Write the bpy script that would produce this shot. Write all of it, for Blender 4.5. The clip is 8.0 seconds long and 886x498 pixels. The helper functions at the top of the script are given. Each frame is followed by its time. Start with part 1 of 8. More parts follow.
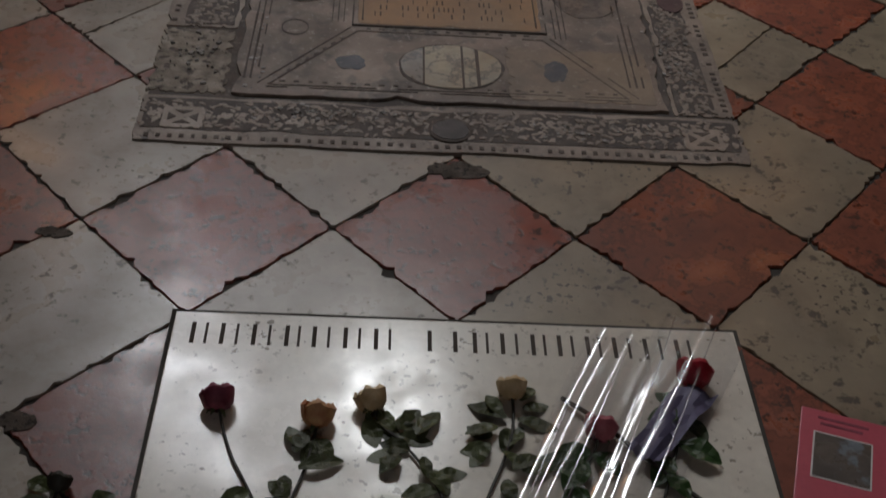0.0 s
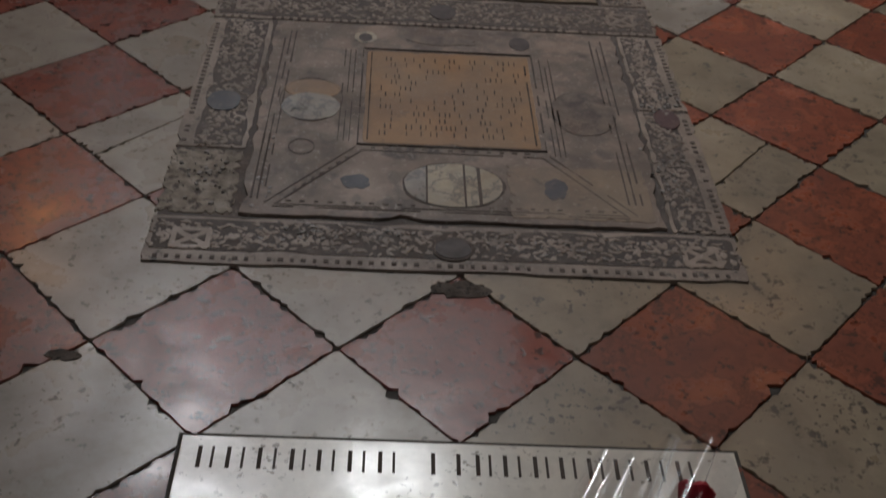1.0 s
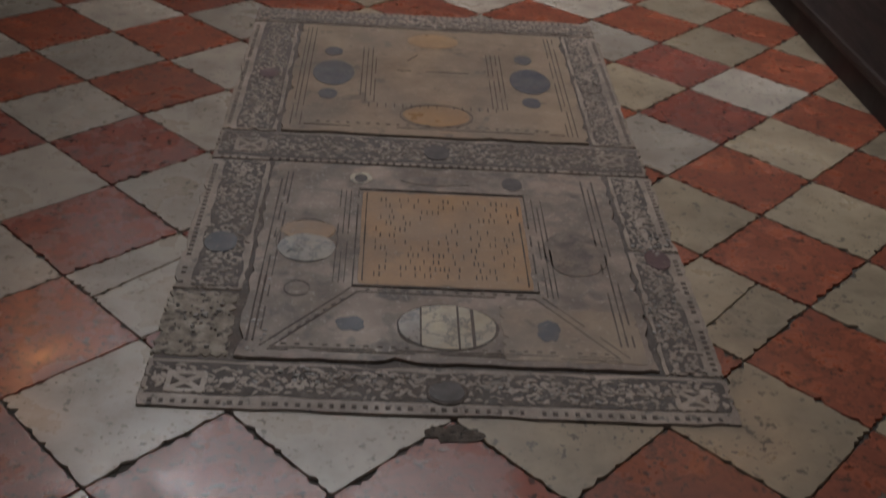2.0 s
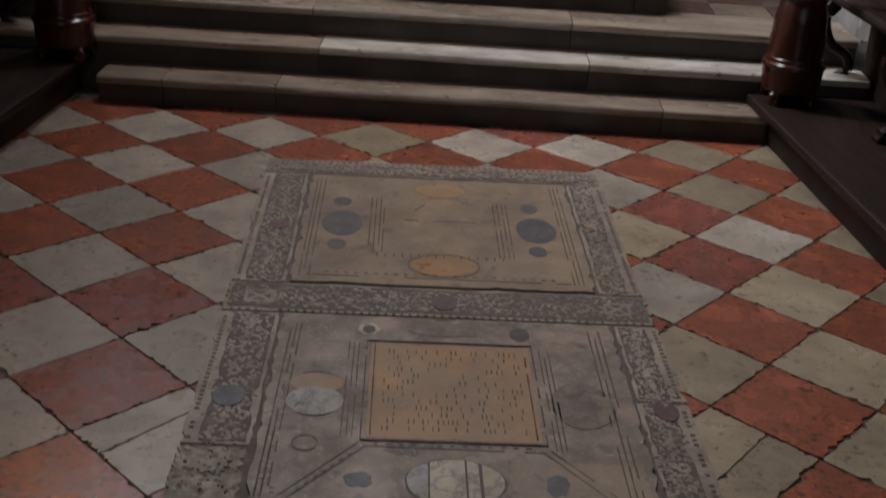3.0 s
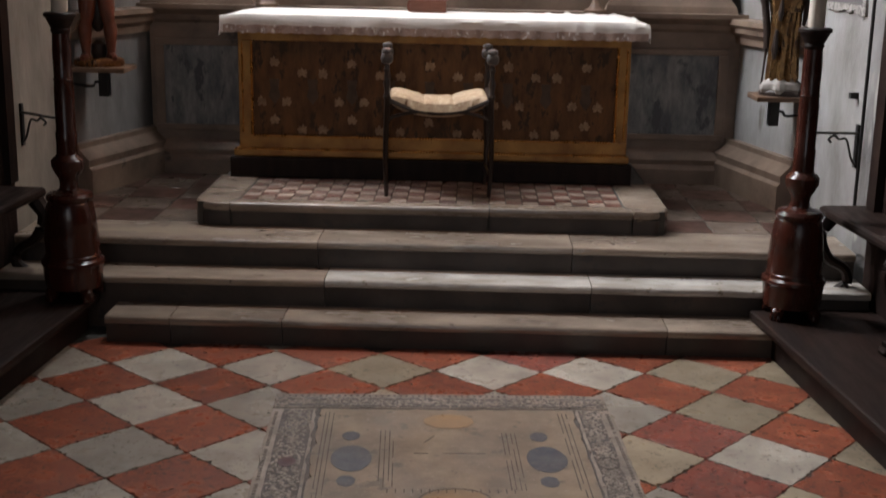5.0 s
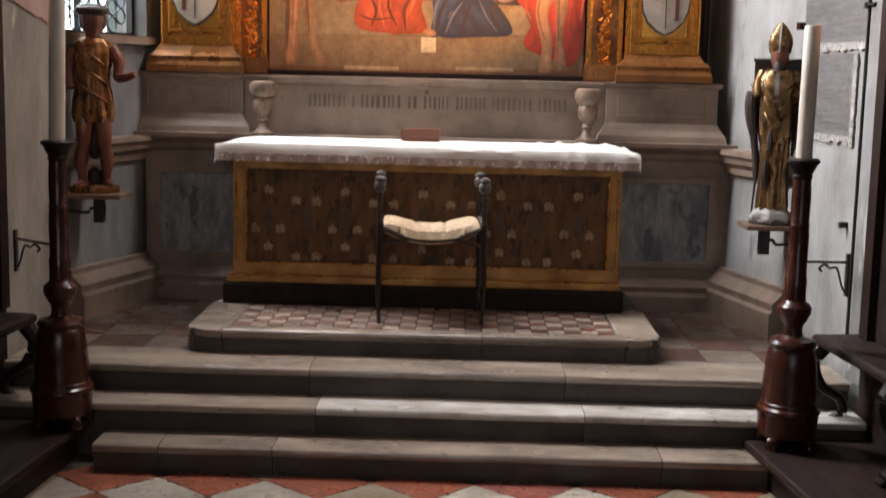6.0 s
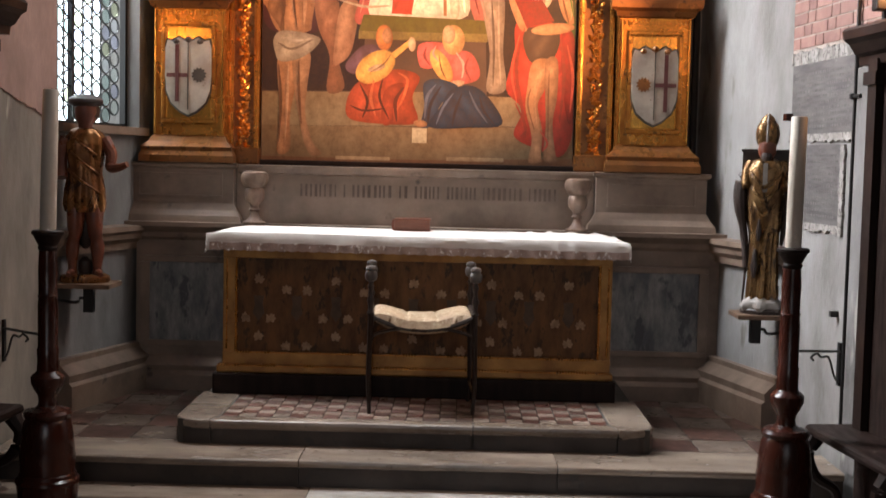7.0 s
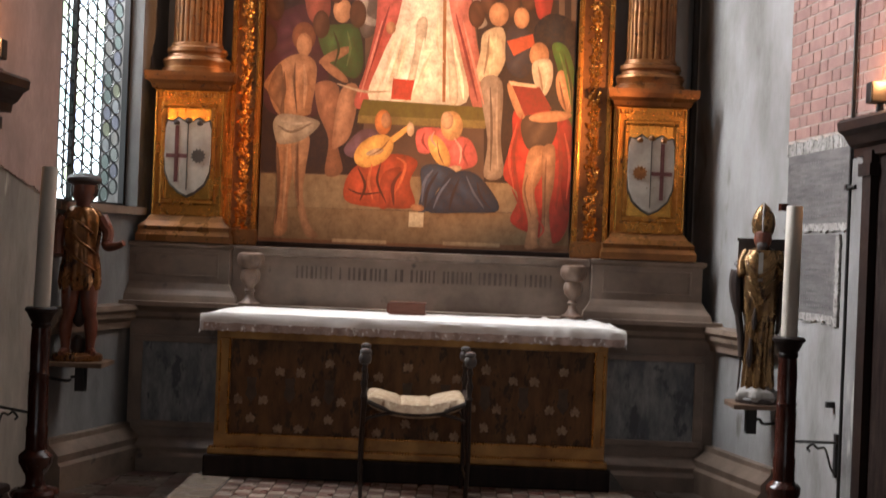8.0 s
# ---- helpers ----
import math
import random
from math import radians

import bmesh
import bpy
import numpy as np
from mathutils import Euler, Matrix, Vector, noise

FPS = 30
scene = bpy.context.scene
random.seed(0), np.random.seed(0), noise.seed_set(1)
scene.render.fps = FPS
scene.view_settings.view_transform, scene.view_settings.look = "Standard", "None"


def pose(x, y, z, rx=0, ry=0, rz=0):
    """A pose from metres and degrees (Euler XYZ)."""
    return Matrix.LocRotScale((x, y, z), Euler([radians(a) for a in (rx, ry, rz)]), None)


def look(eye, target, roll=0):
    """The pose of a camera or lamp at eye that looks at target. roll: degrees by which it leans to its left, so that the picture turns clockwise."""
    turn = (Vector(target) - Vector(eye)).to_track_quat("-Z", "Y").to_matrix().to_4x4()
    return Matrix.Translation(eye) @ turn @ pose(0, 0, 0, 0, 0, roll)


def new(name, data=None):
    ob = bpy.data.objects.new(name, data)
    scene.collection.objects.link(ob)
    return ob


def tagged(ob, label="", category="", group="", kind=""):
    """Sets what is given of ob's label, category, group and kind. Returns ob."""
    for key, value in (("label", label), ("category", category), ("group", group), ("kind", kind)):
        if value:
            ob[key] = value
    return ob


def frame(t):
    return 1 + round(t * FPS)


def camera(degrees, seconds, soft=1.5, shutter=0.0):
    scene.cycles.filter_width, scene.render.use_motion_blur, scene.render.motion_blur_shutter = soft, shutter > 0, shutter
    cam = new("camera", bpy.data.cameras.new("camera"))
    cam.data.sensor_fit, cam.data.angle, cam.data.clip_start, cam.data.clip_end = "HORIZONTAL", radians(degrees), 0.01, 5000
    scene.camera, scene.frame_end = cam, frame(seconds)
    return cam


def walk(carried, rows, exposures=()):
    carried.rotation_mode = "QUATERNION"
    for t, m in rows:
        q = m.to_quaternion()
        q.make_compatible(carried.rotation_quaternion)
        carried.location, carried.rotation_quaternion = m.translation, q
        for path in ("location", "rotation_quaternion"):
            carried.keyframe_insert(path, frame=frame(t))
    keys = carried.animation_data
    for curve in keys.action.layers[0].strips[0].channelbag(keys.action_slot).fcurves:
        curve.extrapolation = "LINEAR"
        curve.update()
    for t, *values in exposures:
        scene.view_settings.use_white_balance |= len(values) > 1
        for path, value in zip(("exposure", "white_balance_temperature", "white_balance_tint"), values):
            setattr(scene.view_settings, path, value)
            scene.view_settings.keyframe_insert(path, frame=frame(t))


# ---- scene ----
cam = camera(39.41, 8.0, shutter=0.5)
# seconds, eye, yaw, pitch, lean to the left
PATH = [
    (0.0, 0.0066, -0.0205, 1.6169, -1.259, -39.65, 4.898),
    (0.5, 0.0055, -0.0181, 1.6576, -0.934, -37.898, 4.577),
    (1.0, 0.0045, -0.0157, 1.695, -0.586, -35.514, 4.257),
    (1.5, 0.0035, -0.0132, 1.7291, -0.503, -33.006, 4.178),
    (1.7, 0.0032, -0.0122, 1.7418, -0.511, -31.824, 4.174),
    (2.8, 0.0014, -0.0065, 1.8023, 0.285, -24.985, 3.714),
    (3.0, 0.0012, -0.0055, 1.8115, 0.49, -23.764, 3.412),
    (3.5, 0.0005, -0.0028, 1.8324, 0.827, -21.2, 2.501),
    (4.0, 0.0, 0.0, 1.85, 1.092, -18.645, 2.081),
    (5.5, -0.0012, 0.0087, 1.8829, 1.21, -11.168, 0.867),
    (6.0, -0.0014, 0.0117, 1.8873, 0.989, -8.111, 1.318),
    (6.5, -0.0015, 0.0147, 1.8884, 0.786, -5.762, 0.77),
    (7.0, -0.0016, 0.0178, 1.8862, 0.654, -3.962, 1.308),
    (7.5, -0.0016, 0.021, 1.8806, 0.626, -2.168, 1.561),
    (8.0, -0.0015, 0.0243, 1.8718, 0.571, 0.046, 2.25),
]
walk(cam, [(t, pose(x, y, z, 90 + pitch, 0, yaw) @ pose(0, 0, 0, 0, 0, lean)) for t, x, y, z, yaw, pitch, lean in PATH],
     exposures=[(0.0, -0.62), (1.5, -0.36), (3.0, -0.22), (4.0, -0.06), (5.5, 0.42), (6.0, 0.62), (6.5, 0.5), (7.0, 0.32), (8.0, -0.02)])

# ---- light ----
world = bpy.data.worlds.new("sky")
scene.world = world
world.use_nodes = True
sky = world.node_tree.nodes.new("ShaderNodeTexSky")
sky.sky_type, sky.sun_disc = "NISHITA", False
sky.sun_elevation, sky.sun_rotation = radians(40), radians(-40)
world.node_tree.links.new(sky.outputs[0], world.node_tree.nodes["Background"].inputs[0])
world.node_tree.nodes["Background"].inputs[1].default_value = 0.1


def area_lamp(name, eye, target, sx, sy, watts, colour):
    d = bpy.data.lights.new(name, "AREA")
    d.shape, d.size, d.size_y, d.energy, d.color = "RECTANGLE", sx, sy, watts, colour
    ob = new(name, d)
    ob.matrix_world = look(eye, target)
    return ob


def spot_lamp(name, eye, target, watts, colour, angle, blend=0.5, size=0.03):
    d = bpy.data.lights.new(name, "SPOT")
    d.energy, d.color, d.spot_size, d.spot_blend, d.shadow_soft_size = watts, colour, radians(angle), blend, size
    ob = new(name, d)
    ob.matrix_world = look(eye, target)
    return ob


# daylight through the tall leaded window and an unseen window head above the altarpiece
daylight = area_lamp("window_daylight", (-2.575, 7.63, 4.9), (0.378, 6.35, 3.0), 0.84, 5.3, 375, (0.93, 0.945, 1.0))
daylight.data.spread = radians(112)
area_lamp("high_window_daylight", (-0.25, 8.2, 7.3), (-0.1, 4.5, 0.0), 0.8, 1.0, 135, (0.96, 0.98, 1.0))
# unseen fill lamp high at right, added to lift the altar's left side
right_fill = area_lamp("right_fill_light", (1.93, 7.66, 6.1), (-2.0, 7.3, 1.6), 0.7, 2.9, 12, (0.96, 0.95, 0.96))
right_fill.data.spread = radians(50)
# unseen lamp standing for nave daylight, narrowed and aimed to lift the altar front
nave = area_lamp("nave_fill", (-0.3, -7.6, 3.6), (-0.6, 7.5, 1.3), 3.6, 4.2, 21, (1.0, 0.92, 0.86))
nave.data.spread = radians(100)
# the two picture lights on the stall cornices, with added point lamps for their glow on the walls
WARM = (1.0, 0.45, 0.17)
spot_lamp("picture_light_beam", (1.97, 5.90, 2.74), (-0.20, 8.15, 3.02), 980, WARM, 47, 0.9)
spot_lamp("picture_light_beam", (-2.31, 6.16, 2.82), (0.3, 8.15, 3.2), 26, WARM, 50, 0.8)


def lamp_spill(x, y, z, watts):
    d = bpy.data.lights.new("picture_light_spill", "POINT")
    d.energy, d.color, d.shadow_soft_size = watts, WARM, 0.03
    new("picture_light_spill", d).location = (x, y, z)


lamp_spill(1.955, 5.76, 2.74, 14.0)
lamp_spill(-2.30, 6.02, 2.83, 14.0)


# ---- materials ----
def mixrgb(nt, fac, a, b, mode="MIX"):
    n = nt.nodes.new("ShaderNodeMix")
    n.data_type, n.blend_type = "RGBA", mode
    for sock, v in ((n.inputs[0], fac), (n.inputs[6], a), (n.inputs[7], b)):
        if isinstance(v, bpy.types.NodeSocket):
            nt.links.new(v, sock)
        elif isinstance(v, (int, float)):
            sock.default_value = v
        else:
            sock.default_value = (*v, 1)
    return n.outputs[2]


def noise_tex(nt, vec, scale, detail=4.0, rough=0.6, stretch=None):
    if stretch:
        m = nt.nodes.new("ShaderNodeMapping")
        m.inputs[3].default_value = stretch
        nt.links.new(vec, m.inputs[0])
        vec = m.outputs[0]
    n = nt.nodes.new("ShaderNodeTexNoise")
    n.inputs["Scale"].default_value, n.inputs["Detail"].default_value, n.inputs["Roughness"].default_value = scale, detail, rough
    nt.links.new(vec, n.inputs["Vector"])
    return n.outputs[0]


def remap(nt, val, lo, hi, a=0.0, b=1.0):
    n = nt.nodes.new("ShaderNodeMapRange")
    n.inputs[1].default_value, n.inputs[2].default_value, n.inputs[3].default_value, n.inputs[4].default_value = lo, hi, a, b
    nt.links.new(val, n.inputs[0])
    return n.outputs[0]


def surface(name, c1, c2, rough=0.5, metal=0.0, big=3.0, fine=40.0, bump=0.15, spots=None, spot_amount=0.42, spot_scale=25.0,
            veins=None, vein_scale=4.0, vary=0.0, stretch=None, rough_vary=0.12, coat=0.0, depth=0.004, local=False, spec=0.5, spot_stretch=None, dirt=0.0, pits=None):
    """A worn surface: two colours in large and fine grain, dark spots or pits, veins, and a bump of the same grain."""
    m = bpy.data.materials.new(name)
    m.use_nodes = True
    nt = m.node_tree
    b = nt.nodes["Principled BSDF"]
    if local:
        vec = nt.nodes.new("ShaderNodeTexCoord").outputs["Object"]
    else:
        vec = nt.nodes.new("ShaderNodeNewGeometry").outputs["Position"]
    info = nt.nodes.new("ShaderNodeObjectInfo")
    if vary > 0:
        # each piece is cut from another part of the block
        off = nt.nodes.new("ShaderNodeVectorMath")
        off.operation = "ADD"
        s = nt.nodes.new("ShaderNodeVectorMath")
        s.operation = "SCALE"
        s.inputs[0].default_value = (37.0, 53.0, 71.0)
        nt.links.new(info.outputs["Random"], s.inputs["Scale"])
        nt.links.new(vec, off.inputs[0])
        nt.links.new(s.outputs[0], off.inputs[1])
        vec = off.outputs[0]
    nb = noise_tex(nt, vec, big, 5.0, 0.6, stretch)
    nf = noise_tex(nt, vec, fine, 4.0, 0.7, stretch)
    col = mixrgb(nt, remap(nt, nb, 0.35, 0.65), c1, c2)
    col = mixrgb(nt, remap(nt, nf, 0.3, 0.7, 0.0, 0.45), col, tuple(v * 0.72 for v in c1))
    if veins:
        w = noise_tex(nt, vec, vein_scale, 6.0, 0.62)
        a = nt.nodes.new("ShaderNodeMath")
        a.operation = "SUBTRACT"
        a.inputs[1].default_value = 0.5
        nt.links.new(w, a.inputs[0])
        ab = nt.nodes.new("ShaderNodeMath")
        ab.operation = "ABSOLUTE"
        nt.links.new(a.outputs[0], ab.inputs[0])
        col = mixrgb(nt, remap(nt, ab.outputs[0], 0.0, 0.035, 0.75, 0.0), col, veins)
    height = nf
    if spots:
        sp = noise_tex(nt, vec, spot_scale, 3.0, 0.65, spot_stretch)
        k = remap(nt, sp, spot_amount, spot_amount - 0.07)
        col = mixrgb(nt, k, col, spots)
        height = mixrgb(nt, k, nf, (0.0, 0.0, 0.0))
    if pits:
        # small sharp pits that lie together in worn patches
        k = nt.nodes.new("ShaderNodeMath")
        k.operation = "MULTIPLY"
        nt.links.new(remap(nt, noise_tex(nt, vec, 60.0, 3.0, 0.55), 0.40, 0.36), k.inputs[0])
        nt.links.new(remap(nt, noise_tex(nt, vec, 5.0, 3.0, 0.6), 0.50, 0.60), k.inputs[1])
        col = mixrgb(nt, k.outputs[0], col, pits)
        height = mixrgb(nt, k.outputs[0], height, (0.42, 0.42, 0.42))
    if dirt > 0:
        # grey-brown grime in large patches and pale flecks of lime, which run on from stone to stone
        where = nt.nodes.new("ShaderNodeNewGeometry").outputs["Position"]
        g = noise_tex(nt, where, 3.1, 7.0, 0.68)
        col = mixrgb(nt, remap(nt, g, 0.43, 0.61, 0.0, dirt), col, (0.085, 0.062, 0.047))
        g = noise_tex(nt, where, 17.0, 5.0, 0.72)
        col = mixrgb(nt, remap(nt, g, 0.50, 0.66, 0.0, dirt * 0.9), col, (0.18, 0.137, 0.104))
        g = noise_tex(nt, where, 60.0, 4.0, 0.75)
        col = mixrgb(nt, remap(nt, g, 0.58, 0.70, 0.0, dirt * 0.9), col, (0.40, 0.35, 0.30))
    if vary > 0:
        hsv = nt.nodes.new("ShaderNodeHueSaturation")
        hsv.inputs["Hue"].default_value = 0.5
        nt.links.new(remap(nt, info.outputs["Random"], 0, 1, 1 - vary, 1 + vary), hsv.inputs["Value"])
        nt.links.new(col, hsv.inputs["Color"])
        col = hsv.outputs[0]
    nt.links.new(col, b.inputs["Base Color"])
    nt.links.new(remap(nt, nb, 0.3, 0.7, max(rough - rough_vary, 0.03), min(rough + rough_vary, 1.0)), b.inputs["Roughness"])
    b.inputs["Metallic"].default_value = metal
    b.inputs["Coat Weight"].default_value = coat
    b.inputs["Specular IOR Level"].default_value = spec
    if bump > 0:
        bp = nt.nodes.new("ShaderNodeBump")
        bp.inputs["Strength"].default_value, bp.inputs["Distance"].default_value = bump, depth
        nt.links.new(height, bp.inputs["Height"])
        nt.links.new(bp.outputs[0], b.inputs["Normal"])
    return m


def glow(name, colour, strength):
    m = bpy.data.materials.new(name)
    m.use_nodes = True
    nt = m.node_tree
    nt.nodes.clear()
    e = nt.nodes.new("ShaderNodeEmission")
    e.inputs[0].default_value, e.inputs[1].default_value = (*colour, 1), strength
    o = nt.nodes.new("ShaderNodeOutputMaterial")
    nt.links.new(e.outputs[0], o.inputs[0])
    return m


WHITE_MARBLE = surface("white_marble", (0.405, 0.352, 0.292), (0.18, 0.147, 0.115), 0.31, big=4.5, fine=50, bump=0.09, spots=(0.10, 0.08, 0.062), spot_amount=0.385, spot_scale=30, vary=0.20, veins=(0.30, 0.265, 0.215), vein_scale=2.2, pits=(0.075, 0.058, 0.045))
YELLOWED_MARBLE = surface("yellowed_marble", (0.33, 0.262, 0.178), (0.15, 0.113, 0.073), 0.36, big=4.5, fine=50, bump=0.09, spots=(0.09, 0.07, 0.05), spot_amount=0.40, spot_scale=26, vary=0.20, veins=(0.25, 0.20, 0.14), vein_scale=2.2, pits=(0.065, 0.05, 0.036))
RED_MARBLE = surface("red_marble", (0.295, 0.088, 0.048), (0.160, 0.044, 0.025), 0.33, big=9, fine=30, bump=0.10, spots=(0.07, 0.026, 0.017), spot_amount=0.42, spot_scale=34, vary=0.16, pits=(0.045, 0.022, 0.016), spec=0.33, veins=(0.115, 0.034, 0.02), vein_scale=9)
PINK_MARBLE = surface("pink_marble", (0.29, 0.088, 0.062), (0.155, 0.043, 0.031), 0.28, big=8, fine=30, bump=0.10, spots=(0.07, 0.032, 0.026), spot_amount=0.42, spot_scale=34, vary=0.16, pits=(0.045, 0.025, 0.021), veins=(0.13, 0.05, 0.04), vein_scale=9)
# darker tile tones for the platform; the pink also mixes into the predella
DARK_PINK = surface("dark_pink_tile", (0.125, 0.062, 0.046), (0.06, 0.031, 0.024), 0.36, big=6, fine=34, bump=0.2, spots=(0.045, 0.026, 0.021), spot_amount=0.43, spot_scale=16, vary=0.25)
BROWN_WHITE = surface("brown_white_tile", (0.175, 0.132, 0.102), (0.08, 0.058, 0.045), 0.34, big=6, fine=34, bump=0.2, spots=(0.06, 0.047, 0.038), spot_amount=0.43, spot_scale=16, vary=0.25)
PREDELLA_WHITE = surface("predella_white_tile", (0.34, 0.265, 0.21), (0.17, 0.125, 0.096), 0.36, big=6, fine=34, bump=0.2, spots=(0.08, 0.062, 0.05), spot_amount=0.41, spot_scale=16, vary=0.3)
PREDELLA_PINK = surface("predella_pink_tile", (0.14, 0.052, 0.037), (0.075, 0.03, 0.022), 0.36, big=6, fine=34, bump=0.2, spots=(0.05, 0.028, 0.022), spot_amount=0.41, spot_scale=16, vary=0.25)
# whiter stones of the middle step, lightened further for the highlight on their treads
PALE_HIGHLIT_STEP = surface("pale_highlit_step_stone", (0.62, 0.58, 0.53), (0.27, 0.235, 0.195), 0.17, big=4, fine=36, bump=0.2, stretch=(0.6, 1.6, 1.6), spots=(0.2, 0.17, 0.13), spot_amount=0.37, spot_scale=14, vary=0.05)
# riser stone darkened in its colour to imitate shade under the treads
SHADED_RISER = surface("shaded_riser_stone", (0.052, 0.033, 0.024), (0.024, 0.016, 0.012), 0.45, big=4, fine=40, bump=0.35, spots=(0.028, 0.02, 0.016), spot_amount=0.42, spot_scale=10, vary=0.1)
GROUT = surface("grout", (0.075, 0.066, 0.056), (0.045, 0.04, 0.034), 0.9, big=8, fine=120, bump=0.4)
SLAB = surface("tomb_slab_marble", (0.80, 0.75, 0.65), (0.64, 0.585, 0.49), 0.2, big=7, fine=45, bump=0.05, spots=(0.27, 0.235, 0.19), spot_amount=0.32, spot_scale=50, rough_vary=0.12, pits=(0.32, 0.28, 0.225))
CUT = surface("cut_letter", (0.085, 0.066, 0.053), (0.055, 0.044, 0.036), 0.85, fine=150, bump=0.2)
STEP_STONE = surface("step_stone", (0.34, 0.268, 0.208), (0.125, 0.093, 0.07), 0.2, big=3.0, fine=36, bump=0.22, stretch=(0.6, 1.6, 1.6), rough_vary=0.14, spots=(0.13, 0.10, 0.078), spot_amount=0.36, spot_scale=14, vary=0.12)
PLASTER = surface("old_plaster", (0.31, 0.30, 0.29), (0.135, 0.122, 0.11), 0.85, big=1.5, fine=18, bump=0.4, stretch=(1.6, 1.6, 0.7), spots=(0.13, 0.113, 0.098), spot_amount=0.37, spot_scale=2.4, spot_stretch=(1.8, 1.8, 0.6), depth=0.008)
WARM_PLASTER = surface("beige_plaster", (0.27, 0.228, 0.185), (0.12, 0.098, 0.078), 0.85, big=1.8, fine=18, bump=0.4, stretch=(1.6, 1.6, 0.7), spots=(0.34, 0.30, 0.25), spot_amount=0.36, spot_scale=3.4, spot_stretch=(1.8, 1.8, 0.6), depth=0.008)
# the old plaster in a darker tone; on the pilaster strip it carries shade
DARK_PLASTER = surface("darker_plaster", (0.23, 0.22, 0.21), (0.10, 0.092, 0.085), 0.8, big=1.6, fine=18, bump=0.4, stretch=(1.6, 1.6, 0.7), spots=(0.26, 0.245, 0.22), spot_amount=0.36, spot_scale=3.0, spot_stretch=(1.8, 1.8, 0.6), depth=0.008)
POLISHED_GOLD = surface("burnished_gilding", (0.78, 0.40, 0.09), (0.50, 0.21, 0.042), 0.2, metal=1.0, big=9, fine=60, bump=0.12, stretch=(5, 5, 0.8), spots=(0.22, 0.09, 0.03), spot_amount=0.36, spot_scale=22, rough_vary=0.1)
# grey stone browned in its colour to stand in for the lamps' warm bounce
GREY_STONE = surface("grey_stone", (0.285, 0.205, 0.153), (0.135, 0.094, 0.069), 0.42, big=3.2, fine=40, bump=0.25, spots=(0.10, 0.074, 0.057), spot_amount=0.34, spot_scale=5)
DARK_MARBLE = surface("blue_grey_marble", (0.105, 0.11, 0.122), (0.32, 0.31, 0.29), 0.45, big=5, fine=22, bump=0.15, spots=(0.075, 0.078, 0.085), spot_amount=0.42, spot_scale=6, stretch=(2.2, 2.2, 0.8), spot_stretch=(1.6, 1.6, 0.8))
GOLD = surface("worn_gilding", (0.60, 0.25, 0.045), (0.25, 0.085, 0.018), 0.28, metal=0.85, big=7, fine=70, bump=0.3, spots=(0.10, 0.04, 0.02), spot_amount=0.38, spot_scale=28, rough_vary=0.15)
DULL_GOLD = surface("dull_gilt_wood", (0.29, 0.115, 0.03), (0.125, 0.045, 0.014), 0.33, metal=0.55, big=5, fine=60, bump=0.25, spots=(0.07, 0.03, 0.015), spot_amount=0.40, spot_scale=30)
DARK_WOOD = surface("dark_walnut", (0.022, 0.012, 0.009), (0.011, 0.007, 0.006), 0.5, big=3, fine=50, bump=0.15, stretch=(6, 1, 1), spec=0.14)
PANEL_WOOD = surface("carved_walnut_panel", (0.022, 0.012, 0.009), (0.010, 0.006, 0.005), 0.85, big=6, fine=60, bump=0.5, stretch=(1, 6, 1), spec=0.08)
RED_WOOD = surface("turned_mahogany", (0.055, 0.014, 0.008), (0.022, 0.007, 0.005), 0.25, big=3, fine=40, bump=0.08, stretch=(4, 4, 0.7), spec=0.4)
IRON = surface("black_iron", (0.02, 0.02, 0.02), (0.035, 0.03, 0.028), 0.5, metal=0.6, fine=90, bump=0.2)
LINEN = surface("white_linen", (0.78, 0.75, 0.71), (0.64, 0.60, 0.56), 0.85, big=7, fine=260, bump=0.12, depth=0.002)
WAX = surface("ivory_wax", (0.60, 0.54, 0.46), (0.52, 0.46, 0.38), 0.45, big=4, fine=30, bump=0.05)
BRICK = surface("rose_brick", (0.27, 0.145, 0.12), (0.185, 0.095, 0.078), 0.85, big=12, fine=60, bump=0.4, spots=(0.30, 0.22, 0.19), spot_amount=0.36, spot_scale=14, vary=0.14)
MORTAR = surface("pale_mortar", (0.46, 0.38, 0.32), (0.24, 0.20, 0.17), 0.9, big=9, fine=60, bump=0.5, spots=(0.16, 0.14, 0.12), spot_amount=0.42, spot_scale=22)


# ---- building helpers ----
def mesh_of(name, bm, material, smooth=False):
    bmesh.ops.recalc_face_normals(bm, faces=bm.faces)
    me = bpy.data.meshes.new(name)
    bm.to_mesh(me)
    bm.free()
    for mt in (material if isinstance(material, (list, tuple)) else [material]):
        me.materials.append(mt)
    if smooth:
        me.polygons.foreach_set("use_smooth", [True] * len(me.polygons))
        me.set_sharp_from_angle(angle=radians(35))
    return me


def part(name, bm, material, parent=None, label="", smooth=False):
    """A bmesh as one mesh object under a thing or a part."""
    ob = new(name, mesh_of(name, bm, material, smooth))
    if parent is not None:
        ob.parent = parent
    if label:
        ob["label"] = label
    return ob


def thing(name, label, category, at=(0, 0, 0), rz=0.0, kind="", group=""):
    ob = new(name)
    ob.empty_display_size = 0.1
    ob.matrix_basis = pose(*at, 0, 0, rz)
    return tagged(ob, label, category, group, kind)


def solid(name, bm, material, label, category, kind="", smooth=False, group=""):
    return tagged(part(name, bm, material, None, "", smooth), label, category, group, kind)


